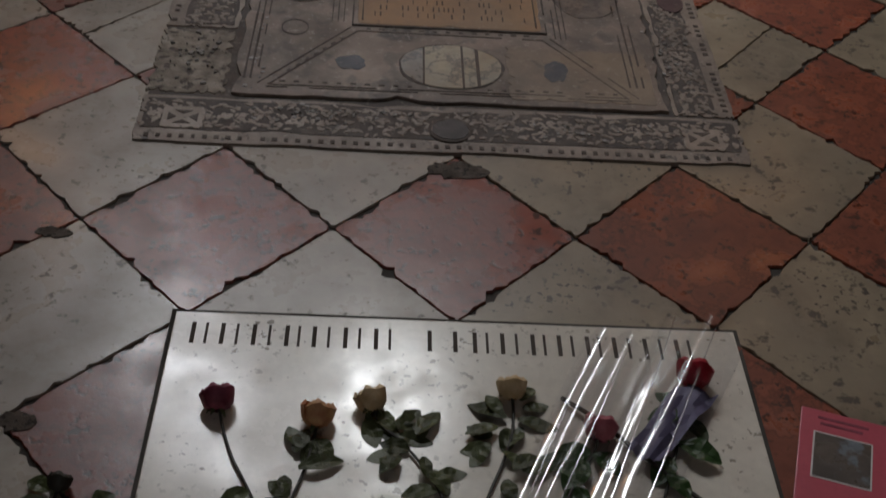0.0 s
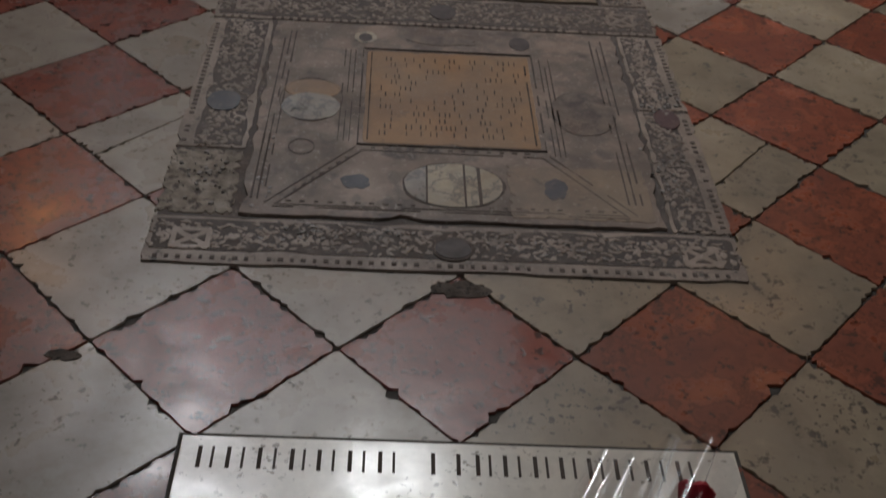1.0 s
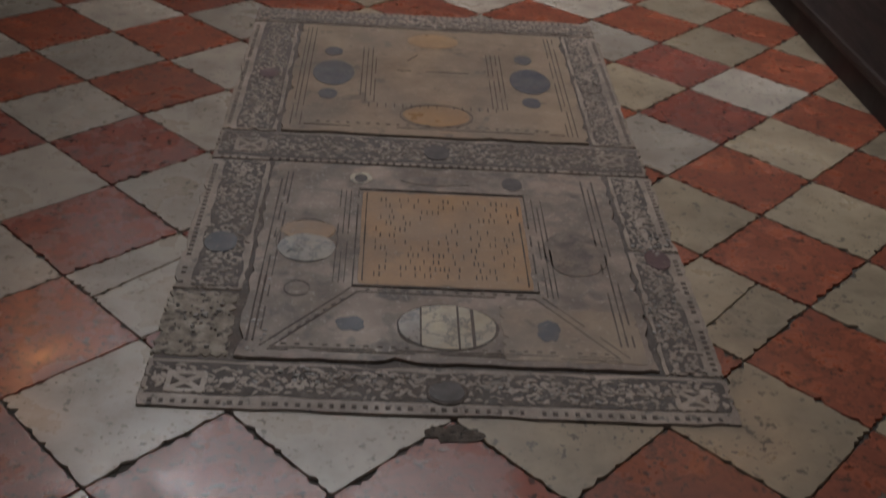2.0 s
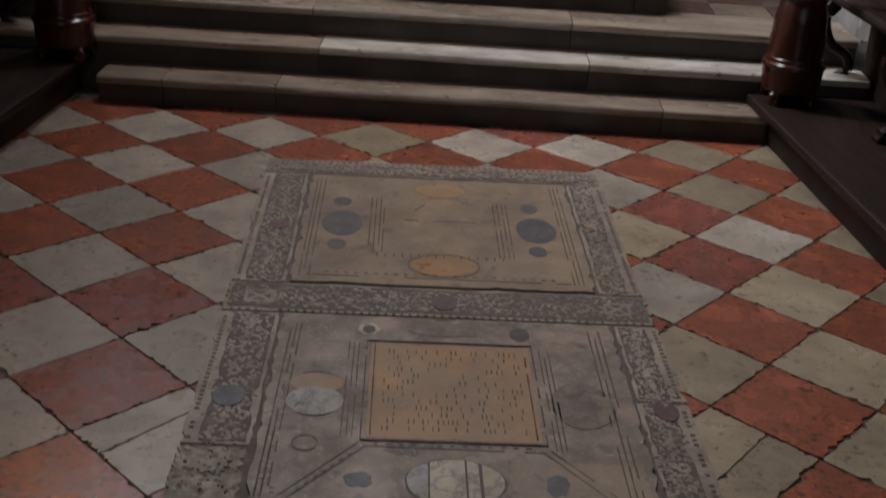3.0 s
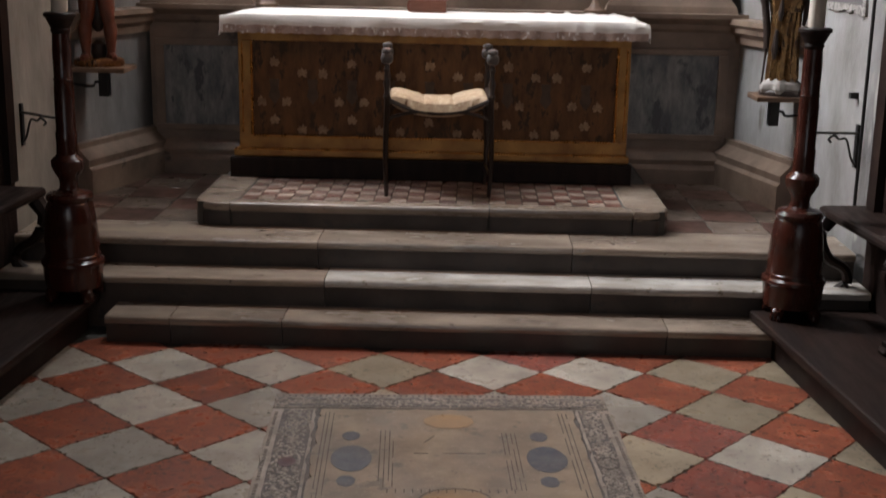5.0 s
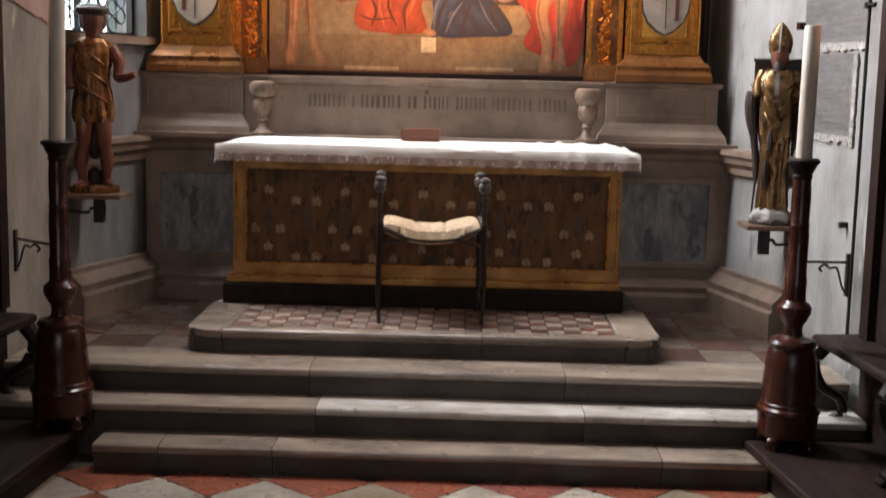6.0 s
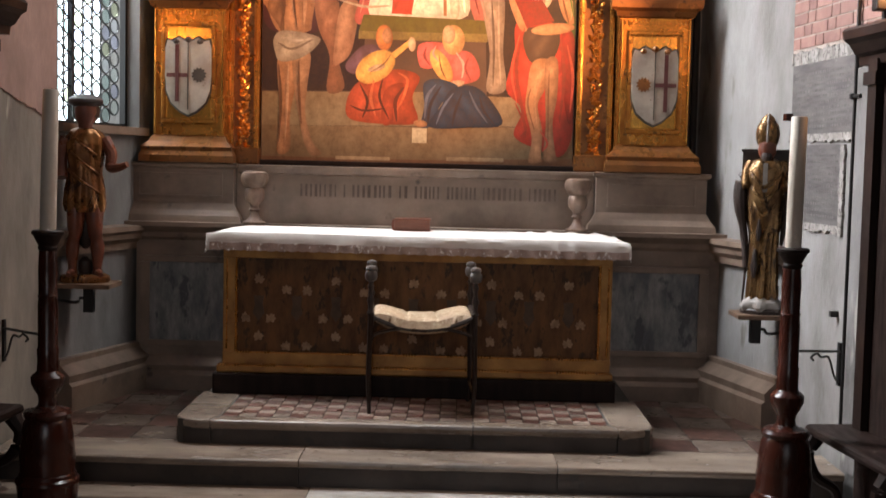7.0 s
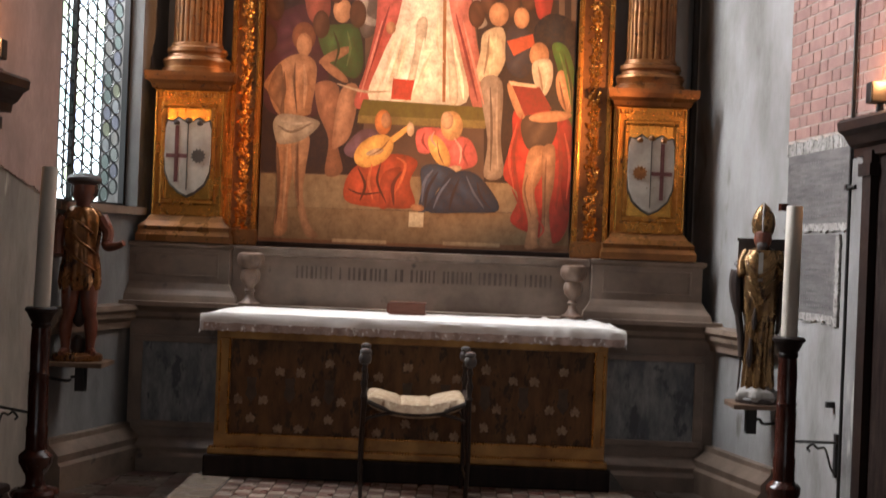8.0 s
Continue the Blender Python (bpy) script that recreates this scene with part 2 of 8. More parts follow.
def box(bm, x0, x1, y0, y1, z0, z1, bevel=0.0):
    vs = [bm.verts.new((x, y, z)) for x in (x0, x1) for y in (y0, y1) for z in (z0, z1)]
    fs = [bm.faces.new([vs[i] for i in f]) for f in ((0, 1, 3, 2), (4, 6, 7, 5), (0, 4, 5, 1), (2, 3, 7, 6), (0, 2, 6, 4), (1, 5, 7, 3))]
    if bevel > 0:
        es = {e for f in fs for e in f.edges}
        bmesh.ops.bevel(bm, geom=list(es), offset=bevel, segments=2, affect="EDGES", profile=0.6)
    return bm


def boxes(*dims, bevel=0.0):
    bm = bmesh.new()
    for d in dims:
        box(bm, *d, bevel=bevel)
    return bm


def prism(bm, pts, z0, z1):
    lo = [bm.verts.new((x, y, z0)) for x, y in pts]
    hi = [bm.verts.new((x, y, z1)) for x, y in pts]
    n = len(pts)
    bm.faces.new(hi)
    bm.faces.new(lo[::-1])
    for i in range(n):
        bm.faces.new((lo[i], lo[(i + 1) % n], hi[(i + 1) % n], hi[i]))
    return bm


def wall_prism(bm, pts, y0, y1):
    """A flat outline in x and z with a thickness along y."""
    lo = [bm.verts.new((x, y0, z)) for x, z in pts]
    hi = [bm.verts.new((x, y1, z)) for x, z in pts]
    n = len(pts)
    bm.faces.new(hi)
    bm.faces.new(lo[::-1])
    for i in range(n):
        bm.faces.new((lo[i], lo[(i + 1) % n], hi[(i + 1) % n], hi[i]))
    return bm


def lathe(bm, profile, seg=24, cx=0.0, cy=0.0, squash=1.0):
    rings = []
    for r, z in profile:
        rings.append([bm.verts.new((cx + r * math.cos(2 * math.pi * k / seg), cy + squash * r * math.sin(2 * math.pi * k / seg), z)) for k in range(seg)])
    for a, b in zip(rings, rings[1:]):
        for k in range(seg):
            bm.faces.new((a[k], a[(k + 1) % seg], b[(k + 1) % seg], b[k]))
    bm.faces.new(rings[-1])
    bm.faces.new(rings[0][::-1])
    return bm


def tube(bm, pts, radii, seg=8):
    pts = [Vector(p) for p in pts]
    if not isinstance(radii, (list, tuple)):
        radii = [radii] * len(pts)
    rings = []
    for i, p in enumerate(pts):
        d = (pts[min(i + 1, len(pts) - 1)] - pts[max(i - 1, 0)]).normalized()
        up = Vector((0, 0, 1)) if abs(d.z) < 0.9 else Vector((1, 0, 0))
        a = d.cross(up).normalized()
        b = d.cross(a).normalized()
        rings.append([bm.verts.new(p + radii[i] * (a * math.cos(2 * math.pi * k / seg) + b * math.sin(2 * math.pi * k / seg))) for k in range(seg)])
    for r, s in zip(rings, rings[1:]):
        for k in range(seg):
            bm.faces.new((r[k], r[(k + 1) % seg], s[(k + 1) % seg], s[k]))
    bm.faces.new(rings[-1])
    bm.faces.new(rings[0][::-1])
    return bm


def curve_pts(pts, n=8):
    """A smooth line through the points."""
    pts = [Vector(p) for p in pts]
    ext = [pts[0] * 2 - pts[1]] + pts + [pts[-1] * 2 - pts[-2]]
    out = []
    for i in range(1, len(ext) - 2):
        p0, p1, p2, p3 = ext[i - 1:i + 3]
        for k in range(n):
            t = k / n
            out.append(0.5 * (2 * p1 + (p2 - p0) * t + (2 * p0 - 5 * p1 + 4 * p2 - p3) * t * t + (3 * p1 - p0 - 3 * p2 + p3) * t ** 3))
    return out + [pts[-1]]


def moulding(bm, profile, x0, x1, y, flare=1.0):
    """A moulding along x: profile of (out, z), out towards -y, with its ends returned to the wall by the same out."""
    cols = []
    for x, s in ((x0, -1), (x1, 1)):
        cols.append([bm.verts.new((x + s * o * flare, y - o, z)) for o, z in profile])
    backs = []
    for x, s in ((x0, -1), (x1, 1)):
        backs.append([bm.verts.new((x + s * o * flare, y + 0.02, z)) for o, z in profile])
    n = len(profile)
    for i in range(n - 1):
        bm.faces.new((cols[0][i], cols[1][i], cols[1][i + 1], cols[0][i + 1]))
        bm.faces.new((backs[0][i], cols[0][i], cols[0][i + 1], backs[0][i + 1]))
        bm.faces.new((cols[1][i], backs[1][i], backs[1][i + 1], cols[1][i + 1]))
    bm.faces.new((cols[0][0], backs[0][0], backs[1][0], cols[1][0]))
    bm.faces.new((cols[0][-1], cols[1][-1], backs[1][-1], backs[0][-1]))
    return bm


def side(right, u, v, z):
    """A place by a side wall: u along it towards the nave, v out from it into the chapel."""
    if right:
        return Vector((1.88 + 0.1064 * u - 0.9943 * v, 7.1 - 0.9943 * u - 0.1064 * v, z))
    return Vector((-2.32 - 0.0668 * u + 0.9978 * v, 7.1 - 0.9978 * u - 0.0668 * v, z))


def side_box(bm, right, u0, u1, v0, v1, z0, z1):
    vs = [bm.verts.new(side(right, u, v, z)) for u in (u0, u1) for v in (v0, v1) for z in (z0, z1)]
    for f in ((0, 1, 3, 2), (4, 6, 7, 5), (0, 4, 5, 1), (2, 3, 7, 6), (0, 2, 6, 4), (1, 5, 7, 3)):
        bm.faces.new([vs[i] for i in f])
    return bm


def side_run(bm, right, u0, u1, profile):
    """A moulding along a side wall: profile of (v, z)."""
    a = [bm.verts.new(side(right, u0, v, z)) for v, z in profile]
    b = [bm.verts.new(side(right, u1, v, z)) for v, z in profile]
    n = len(profile)
    for i in range(n):
        bm.faces.new((a[i], a[(i + 1) % n], b[(i + 1) % n], b[i]))
    bm.faces.new(a)
    bm.faces.new(b[::-1])
    return bm


def quad_wall(bm, a, b, z0, z1, thick):
    """A wall from a to b in plan, with its thickness to the right of the way from a to b."""
    a, b = Vector((*a, 0)), Vector((*b, 0))
    d = (b - a).normalized()
    n = Vector((d.y, -d.x, 0)) * thick
    prism(bm, [(p.x, p.y) for p in (a, b, b + n, a + n)], z0, z1)
    return bm


# ---- the large structure ----
TOP = 9.6
Y_STEP = (5.594, 5.822, 6.045)      # fronts of the three risers
Z_STEP = (0.131, 0.270, 0.408)
Y_PRE, Z_PRE = 6.32, 0.536


def plain_wall(name, a, b, z0, z1, thick, material, label):
    return solid(name, quad_wall(bmesh.new(), a, b, z0, z1, thick), material, label, "wall", "structure")


RIGHT_FAR, LEFT_FAR = side(True, 15.0, 0, 0), side(False, 15.0, 0, 0)
solid("wall_back", boxes((-2.4, 2.1, 8.25, 8.6, 0.0, 6.3), (-2.4, -0.85, 8.25, 8.6, 6.3, 8.3), (0.35, 2.1, 8.25, 8.6, 6.3, 8.3), (-2.4, 2.1, 8.25, 8.6, 8.3, TOP)), PLASTER, "grey plastered chapel wall behind the altar", "wall", "structure")


def pierced_wall(a, b, thick, s, z):
    """A wall from a to b with one opening: s and z give the outer and the opening's edges, in shares of the length and in metres."""
    bm = bmesh.new()
    a, b = Vector((*a, 0)), Vector((*b, 0))
    d = (b - a).normalized()
    n = Vector((d.y, -d.x, 0)) * thick
    v = [[[bm.verts.new(a.lerp(b, f) + n * k + Vector((0, 0, h))) for h in z] for f in s] for k in (0, 1)]
    for i in range(3):
        for j in range(3):
            if (i, j) != (1, 1):
                for k in (0, 1):
                    bm.faces.new((v[k][i][j], v[k][i + 1][j], v[k][i + 1][j + 1], v[k][i][j + 1]))
    rims = [[(0, 0), (1, 0), (2, 0), (3, 0), (3, 1), (3, 2), (3, 3), (2, 3), (1, 3), (0, 3), (0, 2), (0, 1)], [(1, 1), (2, 1), (2, 2), (1, 2)]]
    for rim in rims:
        for (i, j), (i2, j2) in zip(rim, rim[1:] + rim[:1]):
            bm.faces.new((v[0][i][j], v[0][i2][j2], v[1][i2][j2], v[1][i][j]))
    return bm


# the opening is out of view, added for the right fill lamp
bm = pierced_wall((1.57, 8.25), (1.88, 7.1), -0.4, (0.0, 0.16, 0.84, 1.0), (0.0, 4.5, 7.7, TOP))
solid("wall_diagonal_right", bm, PLASTER, "pale plastered angled wall lit from the window", "wall", "structure")
plain_wall("wall_right", (1.88, 7.1), (RIGHT_FAR.x, RIGHT_FAR.y), 0.0, TOP, -0.4, PLASTER, "grey stained plaster wall with a brick upper part")
plain_wall("wall_left", (-2.32, 7.1), (LEFT_FAR.x, LEFT_FAR.y), 0.0, TOP, 0.4, WARM_PLASTER, "beige stained plaster wall beside the stalls")

# the left angled wall, open for the tall window
WA, WB = Vector((-2.32, 7.1, 0)), Vector((-1.97, 8.25, 0))
WD = (WB - WA).normalized()
WN = Vector((WD.y, -WD.x, 0))        # into the chapel
W0, W1, WZ0, WZ1 = 0.03, 0.90, 2.07, 7.6


def win(s, out, z):
    """A place on the left angled wall: s along it towards the altar, out into the chapel."""
    p = WA + WD * s + WN * out
    return Vector((p.x, p.y, z))


def win_box(bm, s0, s1, o0, o1, z0, z1):
    vs = [bm.verts.new(win(s, o, z)) for s in (s0, s1) for o in (o0, o1) for z in (z0, z1)]
    for f in ((0, 1, 3, 2), (4, 6, 7, 5), (0, 4, 5, 1), (2, 3, 7, 6), (0, 2, 6, 4), (1, 5, 7, 3)):
        bm.faces.new([vs[i] for i in f])
    return bm


bm = bmesh.new()
LEN = (WB - WA).length
win_box(bm, -0.25, W0, -0.4, 0, 0, TOP)
win_box(bm, W1, LEN + 0.1, -0.17, 0, 0, TOP)
win_box(bm, W0, W1, -0.4, 0, 0, WZ0)
win_box(bm, W0, W1, -0.4, 0, WZ1, TOP)
solid("wall_diagonal_left", bm, DARK_PLASTER, "grey plastered angled wall with a tall leaded window", "wall", "structure")

# never in view; closes the chapel and is dark to bounce little light
solid("ceiling", boxes((-4.5, 4.5, -8.5, 8.8, TOP, TOP + 0.3)), BRICK, "unseen dark brick ceiling added to limit bounced light", "ceiling", "structure")
# the unseen nave end, made up, with an opening behind the fill lamp
bm = boxes((-4.5, -2.0, -8.4, -8.0, 0, TOP), (2.0, 4.5, -8.4, -8.0, 0, TOP), (-2.0, 2.0, -8.4, -8.0, 0, 2.8), (-2.0, 2.0, -8.4, -8.0, 7.6, TOP))
solid("wall_nave", bm, PLASTER, "unseen plain nave wall, added with an opening behind the fill lamp", "wall", "structure")

# floor bed: joints between the tiles show it
solid("floor_bed", boxes((-4.5, 4.5, -8.4, 8.6, -0.2, -0.007)), GROUT, "dark dirty mortar bed under the marble floor", "floor", "structure")


# ---- steps ----
def step(y0, y1, z0, z1, joints, label, pale=()):
    """Pale nosed treads on risers whose dark brown stands in for their shade."""
    st = thing("altar_step", label, "step", kind="structure", group="steps up to the altar")
    for count, (a, b) in enumerate(zip(joints, joints[1:])):
        n = max(6, int((b - a) / 0.06))
        for name, prof, mat_ in (("tread", [(y0 + 0.01, z1 - 0.042), (y0 - 0.018, z1 - 0.036), (y0 - 0.022, z1 - 0.02), (y0 - 0.019, z1 - 0.007), (y0 - 0.010, z1), (y1, z1), (y1, z1 - 0.042)], PALE_HIGHLIT_STEP if count in pale else STEP_STONE),
                                 ("riser", [(y0, z0), (y0, z1 - 0.042), (y1, z1 - 0.042), (y1, z0)], SHADED_RISER)):
            bm = bmesh.new()
            rows = []
            for i in range(n + 1):
                x = a + 0.002 + (b - a - 0.004) * i / n
                chip = max(0.0, noise.noise((x * 11.0, y0 * 5, 3.3)) - 0.35) * 0.02 if name == "tread" else 0.0
                row = []
                for k, (y, z) in enumerate(prof):
                    if name == "tread" and 0 < k < 5:
                        y, z = y + 0.005 * noise.noise((x * 3.1, 9, y0 * 7)) + chip, z + 0.004 * noise.noise((x * 2.3, 4.7, z1 * 30)) - chip * 0.5
                    row.append(bm.verts.new((x, y, z)))
                rows.append(row)
            for r, q in zip(rows, rows[1:]):
                for k in range(len(prof)):
                    bm.faces.new((r[k], r[(k + 1) % len(prof)], q[(k + 1) % len(prof)], q[k]))
            bm.faces.new(rows[0][::-1])
            bm.faces.new(rows[-1])
            part(name, bm, mat_, st)
    return st


step(Y_STEP[0], Y_STEP[1] + 0.03, -0.02, Z_STEP[0], (-1.72, -1.41, -0.875, 0.943, 1.44), "worn pale stone bottom step with a rounded nosing")
step(Y_STEP[1], Y_STEP[2] + 0.03, 0.0, Z_STEP[1], (-2.31, -0.70, 0.60, 1.95), "worn pale stone middle step with a rounded nosing", (1, 2))
step(Y_STEP[2], 6.42, 0.0, Z_STEP[2], (-2.3, -0.76, 0.52, 1.93), "worn pale stone top step with a rounded nosing")

# ---- altar platform ----
plat = thing("platform_floor", "worn red and white tiled floor of the altar platform", "floor", kind="structure")
part("bed", boxes((-2.3, 1.9, 6.42, 8.3, 0.0, Z_STEP[2] - 0.006)), GROUT, plat)

# predella: border stones round a field of small tiles, front corners rounded
PX0, PX1 = -1.46, 1.05
pre = thing("predella", "low pale stone altar dais with rounded corners and a tiled field", "altar step", kind="structure")


def round_corner(cx, cy, r, a0, a1, n=8):
    return [(cx + r * math.cos(radians(a0 + (a1 - a0) * k / n)), cy + r * math.sin(radians(a0 + (a1 - a0) * k / n))) for k in range(n + 1)]


def nosed(bm, pts, z0, z1):
    """A slab with a rounded, overhanging edge."""
    c = Vector((sum(p[0] for p in pts) / len(pts), sum(p[1] for p in pts) / len(pts)))
    rings = []
    for o, z in ((-0.022, z0), (-0.022, z1 - 0.045), (-0.004, z1 - 0.04), (0.0, z1 - 0.02), (-0.004, z1 - 0.006), (-0.012, z1)):
        ring = []
        n = len(pts)
        for i in range(n):
            a, b, d = Vector(pts[i - 1]), Vector(pts[i]), Vector(pts[(i + 1) % n])
            t = (d - a).normalized()
            nn = Vector((t.y, -t.x))
            q = b + nn * o
            ring.append(bm.verts.new((q.x, q.y, z)))
        rings.append(ring)
    for r, s in zip(rings, rings[1:]):
        for k in range(len(r)):
            bm.faces.new((r[k], r[(k + 1) % len(r)], s[(k + 1) % len(r)], s[k]))
    bm.faces.new(rings[-1])
    bm.faces.new(rings[0][::-1])
    return bm


def border(pts, label=""):
    # predella riser, also in the shade-dark colour
    part("riser", prism(bmesh.new(), [(c.x + (x - c.x) * 0.985, max(y, Y_PRE + 0.02)) for c in [Vector((sum(p[0] for p in pts) / len(pts), 0))] for x, y in pts], Z_STEP[2] - 0.01, Z_PRE - 0.05), SHADED_RISER, pre)
    return part("border_stone", nosed(bmesh.new(), pts, Z_PRE - 0.055, Z_PRE), STEP_STONE, pre, label, smooth=False)


IN = 0.115
border(round_corner(PX0 + 0.14, Y_PRE + 0.14, 0.14, 180, 270) + [(PX0 + 0.20, Y_PRE), (PX0 + 0.20, Y_PRE + 0.02), (PX0 + 0.235, Y_PRE + 0.16), (PX0 + 0.235, 7.1), (PX0, 7.1)])
border([(PX0 + 0.204, Y_PRE), (0.10, Y_PRE), (0.10, Y_PRE + IN), (PX0 + 0.239, Y_PRE + IN)])
border([(0.104, Y_PRE), (PX1 - 0.20, Y_PRE), (PX1 - 0.239, Y_PRE + IN), (0.104, Y_PRE + IN)])
border([(PX1 - 0.196, Y_PRE)] + round_corner(PX1 - 0.14, Y_PRE + 0.14, 0.14, 270, 360) + [(PX1, 7.1), (PX1 - 0.235, 7.1), (PX1 - 0.235, Y_PRE + 0.16)])
part("bed", boxes((PX0 + 0.03, PX1 - 0.03, Y_PRE + 0.03, 7.9, Z_STEP[2] - 0.01, Z_PRE - 0.004)), GROUT, pre)


# ---- altar ----
AX0, AX1, AY = -1.345, 0.895, 7.10
altar = thing("altar", "altar with a gilt framed dark painted leather frontal", "altar")
part("block", boxes((AX0 + 0.02, AX1 - 0.02, AY + 0.05, 7.78, Z_PRE, 1.40)), GREY_STONE, altar)
part("plinth", boxes((AX0 - 0.05, AX1 + 0.03, AY - 0.05, 7.78, Z_PRE - 0.004, 0.655), bevel=0.012), DARK_WOOD, altar, "dark wooden plinth")
# copy of the dull gilding, its tone set for the light level at the altar
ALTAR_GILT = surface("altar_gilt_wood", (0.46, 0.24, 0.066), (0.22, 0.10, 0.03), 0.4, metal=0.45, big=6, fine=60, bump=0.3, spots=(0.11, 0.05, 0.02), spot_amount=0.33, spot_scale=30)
FRAMED = [(AX0, AX0 + 0.075), (AX1 - 0.07, AX1)]
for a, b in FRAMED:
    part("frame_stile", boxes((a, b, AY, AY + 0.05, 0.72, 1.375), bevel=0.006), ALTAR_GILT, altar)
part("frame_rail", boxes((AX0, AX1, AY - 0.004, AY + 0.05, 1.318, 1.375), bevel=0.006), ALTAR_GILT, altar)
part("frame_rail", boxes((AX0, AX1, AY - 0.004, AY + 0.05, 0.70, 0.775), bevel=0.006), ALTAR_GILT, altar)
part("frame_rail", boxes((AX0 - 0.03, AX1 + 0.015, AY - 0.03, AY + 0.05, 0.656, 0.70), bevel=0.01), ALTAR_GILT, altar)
FRONTAL = surface("painted_leather", (0.165, 0.074, 0.022), (0.062, 0.027, 0.010), 0.48, big=7, fine=60, bump=0.25, spots=(0.05, 0.026, 0.010), spot_amount=0.44, spot_scale=13, spec=0.28, stretch=(2.2, 1, 0.8), spot_stretch=(1.6, 1, 0.8))
part("frontal_panel", boxes((AX0 + 0.075, AX1 - 0.07, AY + 0.014, AY + 0.05, 0.775, 1.318)), FRONTAL, altar, "dark brown leather panel with flower motifs")

# ---- altarpiece: dado, ledge, pedestals, columns, painting ----
dado = thing("altarpiece_base", "grey stone base wall with blue-grey marble panels behind the altar", "altarpiece base")
part("dado_wall", boxes((-2.05, 1.72, 7.88, 8.25, 0.39, 1.47)), GREY_STONE, dado)
for x0, x1 in ((-2.02, -1.38), (0.93, 1.60)):
    part("marble_panel", boxes((x0 + 0.06, x1 - 0.06, 7.868, 7.885, 0.72, 1.22)), DARK_MARBLE, dado, "mottled blue-grey marble panel")
    bm = bmesh.new()
    for a, b, c, d in ((x0, x1, 1.22, 1.26), (x0, x1, 0.68, 0.72), (x0, x0 + 0.06, 0.72, 1.22), (x1 - 0.06, x1, 0.72, 1.22)):
        box(bm, a, b, 7.855, 7.885, c, d, 0.006)
    part("panel_frame", bm, GREY_STONE, dado)
part("plinth_moulding", moulding(bmesh.new(), [(0.07, 0.39), (0.07, 0.50), (0.05, 0.53), (0.055, 0.56), (0.02, 0.60), (0.0, 0.62)], -2.0, 1.66, 7.88), GREY_STONE, dado)
part("ledge", moulding(bmesh.new(), [(0.0, 1.36), (0.02, 1.38), (0.025, 1.41), (0.06, 1.435), (0.085, 1.45), (0.085, 1.478), (0.0, 1.48)], -2.08, 1.68, 7.88), GREY_STONE, dado)


def aedicule(x0, x1, cx, name_label):
    """Stone pedestal, gilt pedestal with a shield, and a fluted gilt column."""
    st = thing("column_pedestal", name_label, "pedestal", group="column pedestals of the altarpiece")
    part("stone_die", boxes((x0, x1, 7.90, 8.24, 1.47, 1.83)), GREY_STONE, st)
    part("stone_base", moulding(bmesh.new(), [(0.06, 1.478), (0.055, 1.50), (0.05, 1.52), (0.025, 1.555), (0.012, 1.58), (0.0, 1.60)], x0, x1, 7.90), GREY_STONE, st)
    part("stone_cap", moulding(bmesh.new(), [(0.0, 1.815), (0.02, 1.83), (0.024, 1.85), (0.0, 1.856)], x0, x1, 7.90), GREY_STONE, st)
    bm = bmesh.new()
    for a, b, c, d in ((x0 + 0.07, x1 - 0.07, 1.775, 1.79), (x0 + 0.07, x1 - 0.07, 1.635, 1.65), (x0 + 0.07, x0 + 0.085, 1.65, 1.775), (x1 - 0.085, x1 - 0.07, 1.65, 1.775)):
        box(bm, a, b, 7.893, 7.905, c, d, 0.003)
    part("stone_bead", bm, GREY_STONE, st)
    g0, g1 = cx - 0.225, cx + 0.225
    part("gilt_base", moulding(bmesh.new(), [(0.085, 1.857), (0.085, 1.90), (0.07, 1.93), (0.075, 1.955), (0.03, 1.99), (0.012, 2.02), (0.0, 2.03)], g0, g1, 7.94, 0.9), DULL_GOLD, st)
    part("gilt_die", boxes((g0, g1, 7.94, 8.24, 1.857, 2.86)), GOLD, st)
    bm = bmesh.new()
    for a, b, c, d in ((g0 + 0.05, g1 - 0.05, 2.72, 2.75), (g0 + 0.05, g1 - 0.05, 2.10, 2.13), (g0 + 0.05, g0 + 0.08, 2.13, 2.72), (g1 - 0.08, g1 - 0.05, 2.13, 2.72)):
        box(bm, a, b, 7.915, 7.945, c, d, 0.008)
    part("gilt_panel_frame", bm, GOLD, st)
    part("gilt_dentils", boxes(*[(g0 + 0.03 + 0.0225 * k, g0 + 0.044 + 0.0225 * k, 7.92, 7.945, 2.79, 2.815) for k in range(18)]), GOLD, st)
    part("gilt_cap", moulding(bmesh.new(), [(0.0, 2.83), (0.02, 2.84), (0.03, 2.87), (0.06, 2.89), (0.065, 2.92), (0.065, 2.945), (0.0, 2.95)], g0, g1, 7.94), DULL_GOLD, st)
    # burnished field of the panel and its bright inner bead
    part("gilt_field", boxes((g0 + 0.08, g1 - 0.08, 7.932, 7.9415, 2.13, 2.72)), POLISHED_GOLD, st, "burnished gold field")
    bm = bmesh.new()
    for a, b, c, d in ((g0 + 0.078, g1 - 0.078, 2.712, 2.722), (g0 + 0.078, g1 - 0.078, 2.128, 2.138), (g0 + 0.078, g0 + 0.088, 2.138, 2.712), (g1 - 0.088, g1 - 0.078, 2.138, 2.712), (g0 + 0.006, g0 + 0.018, 2.04, 2.82), (g1 - 0.018, g1 - 0.006, 2.04, 2.82)):
        box(bm, a, b, 7.922, 7.946, c, d, 0.004)
    part("gilt_bead", bm, POLISHED_GOLD, st)
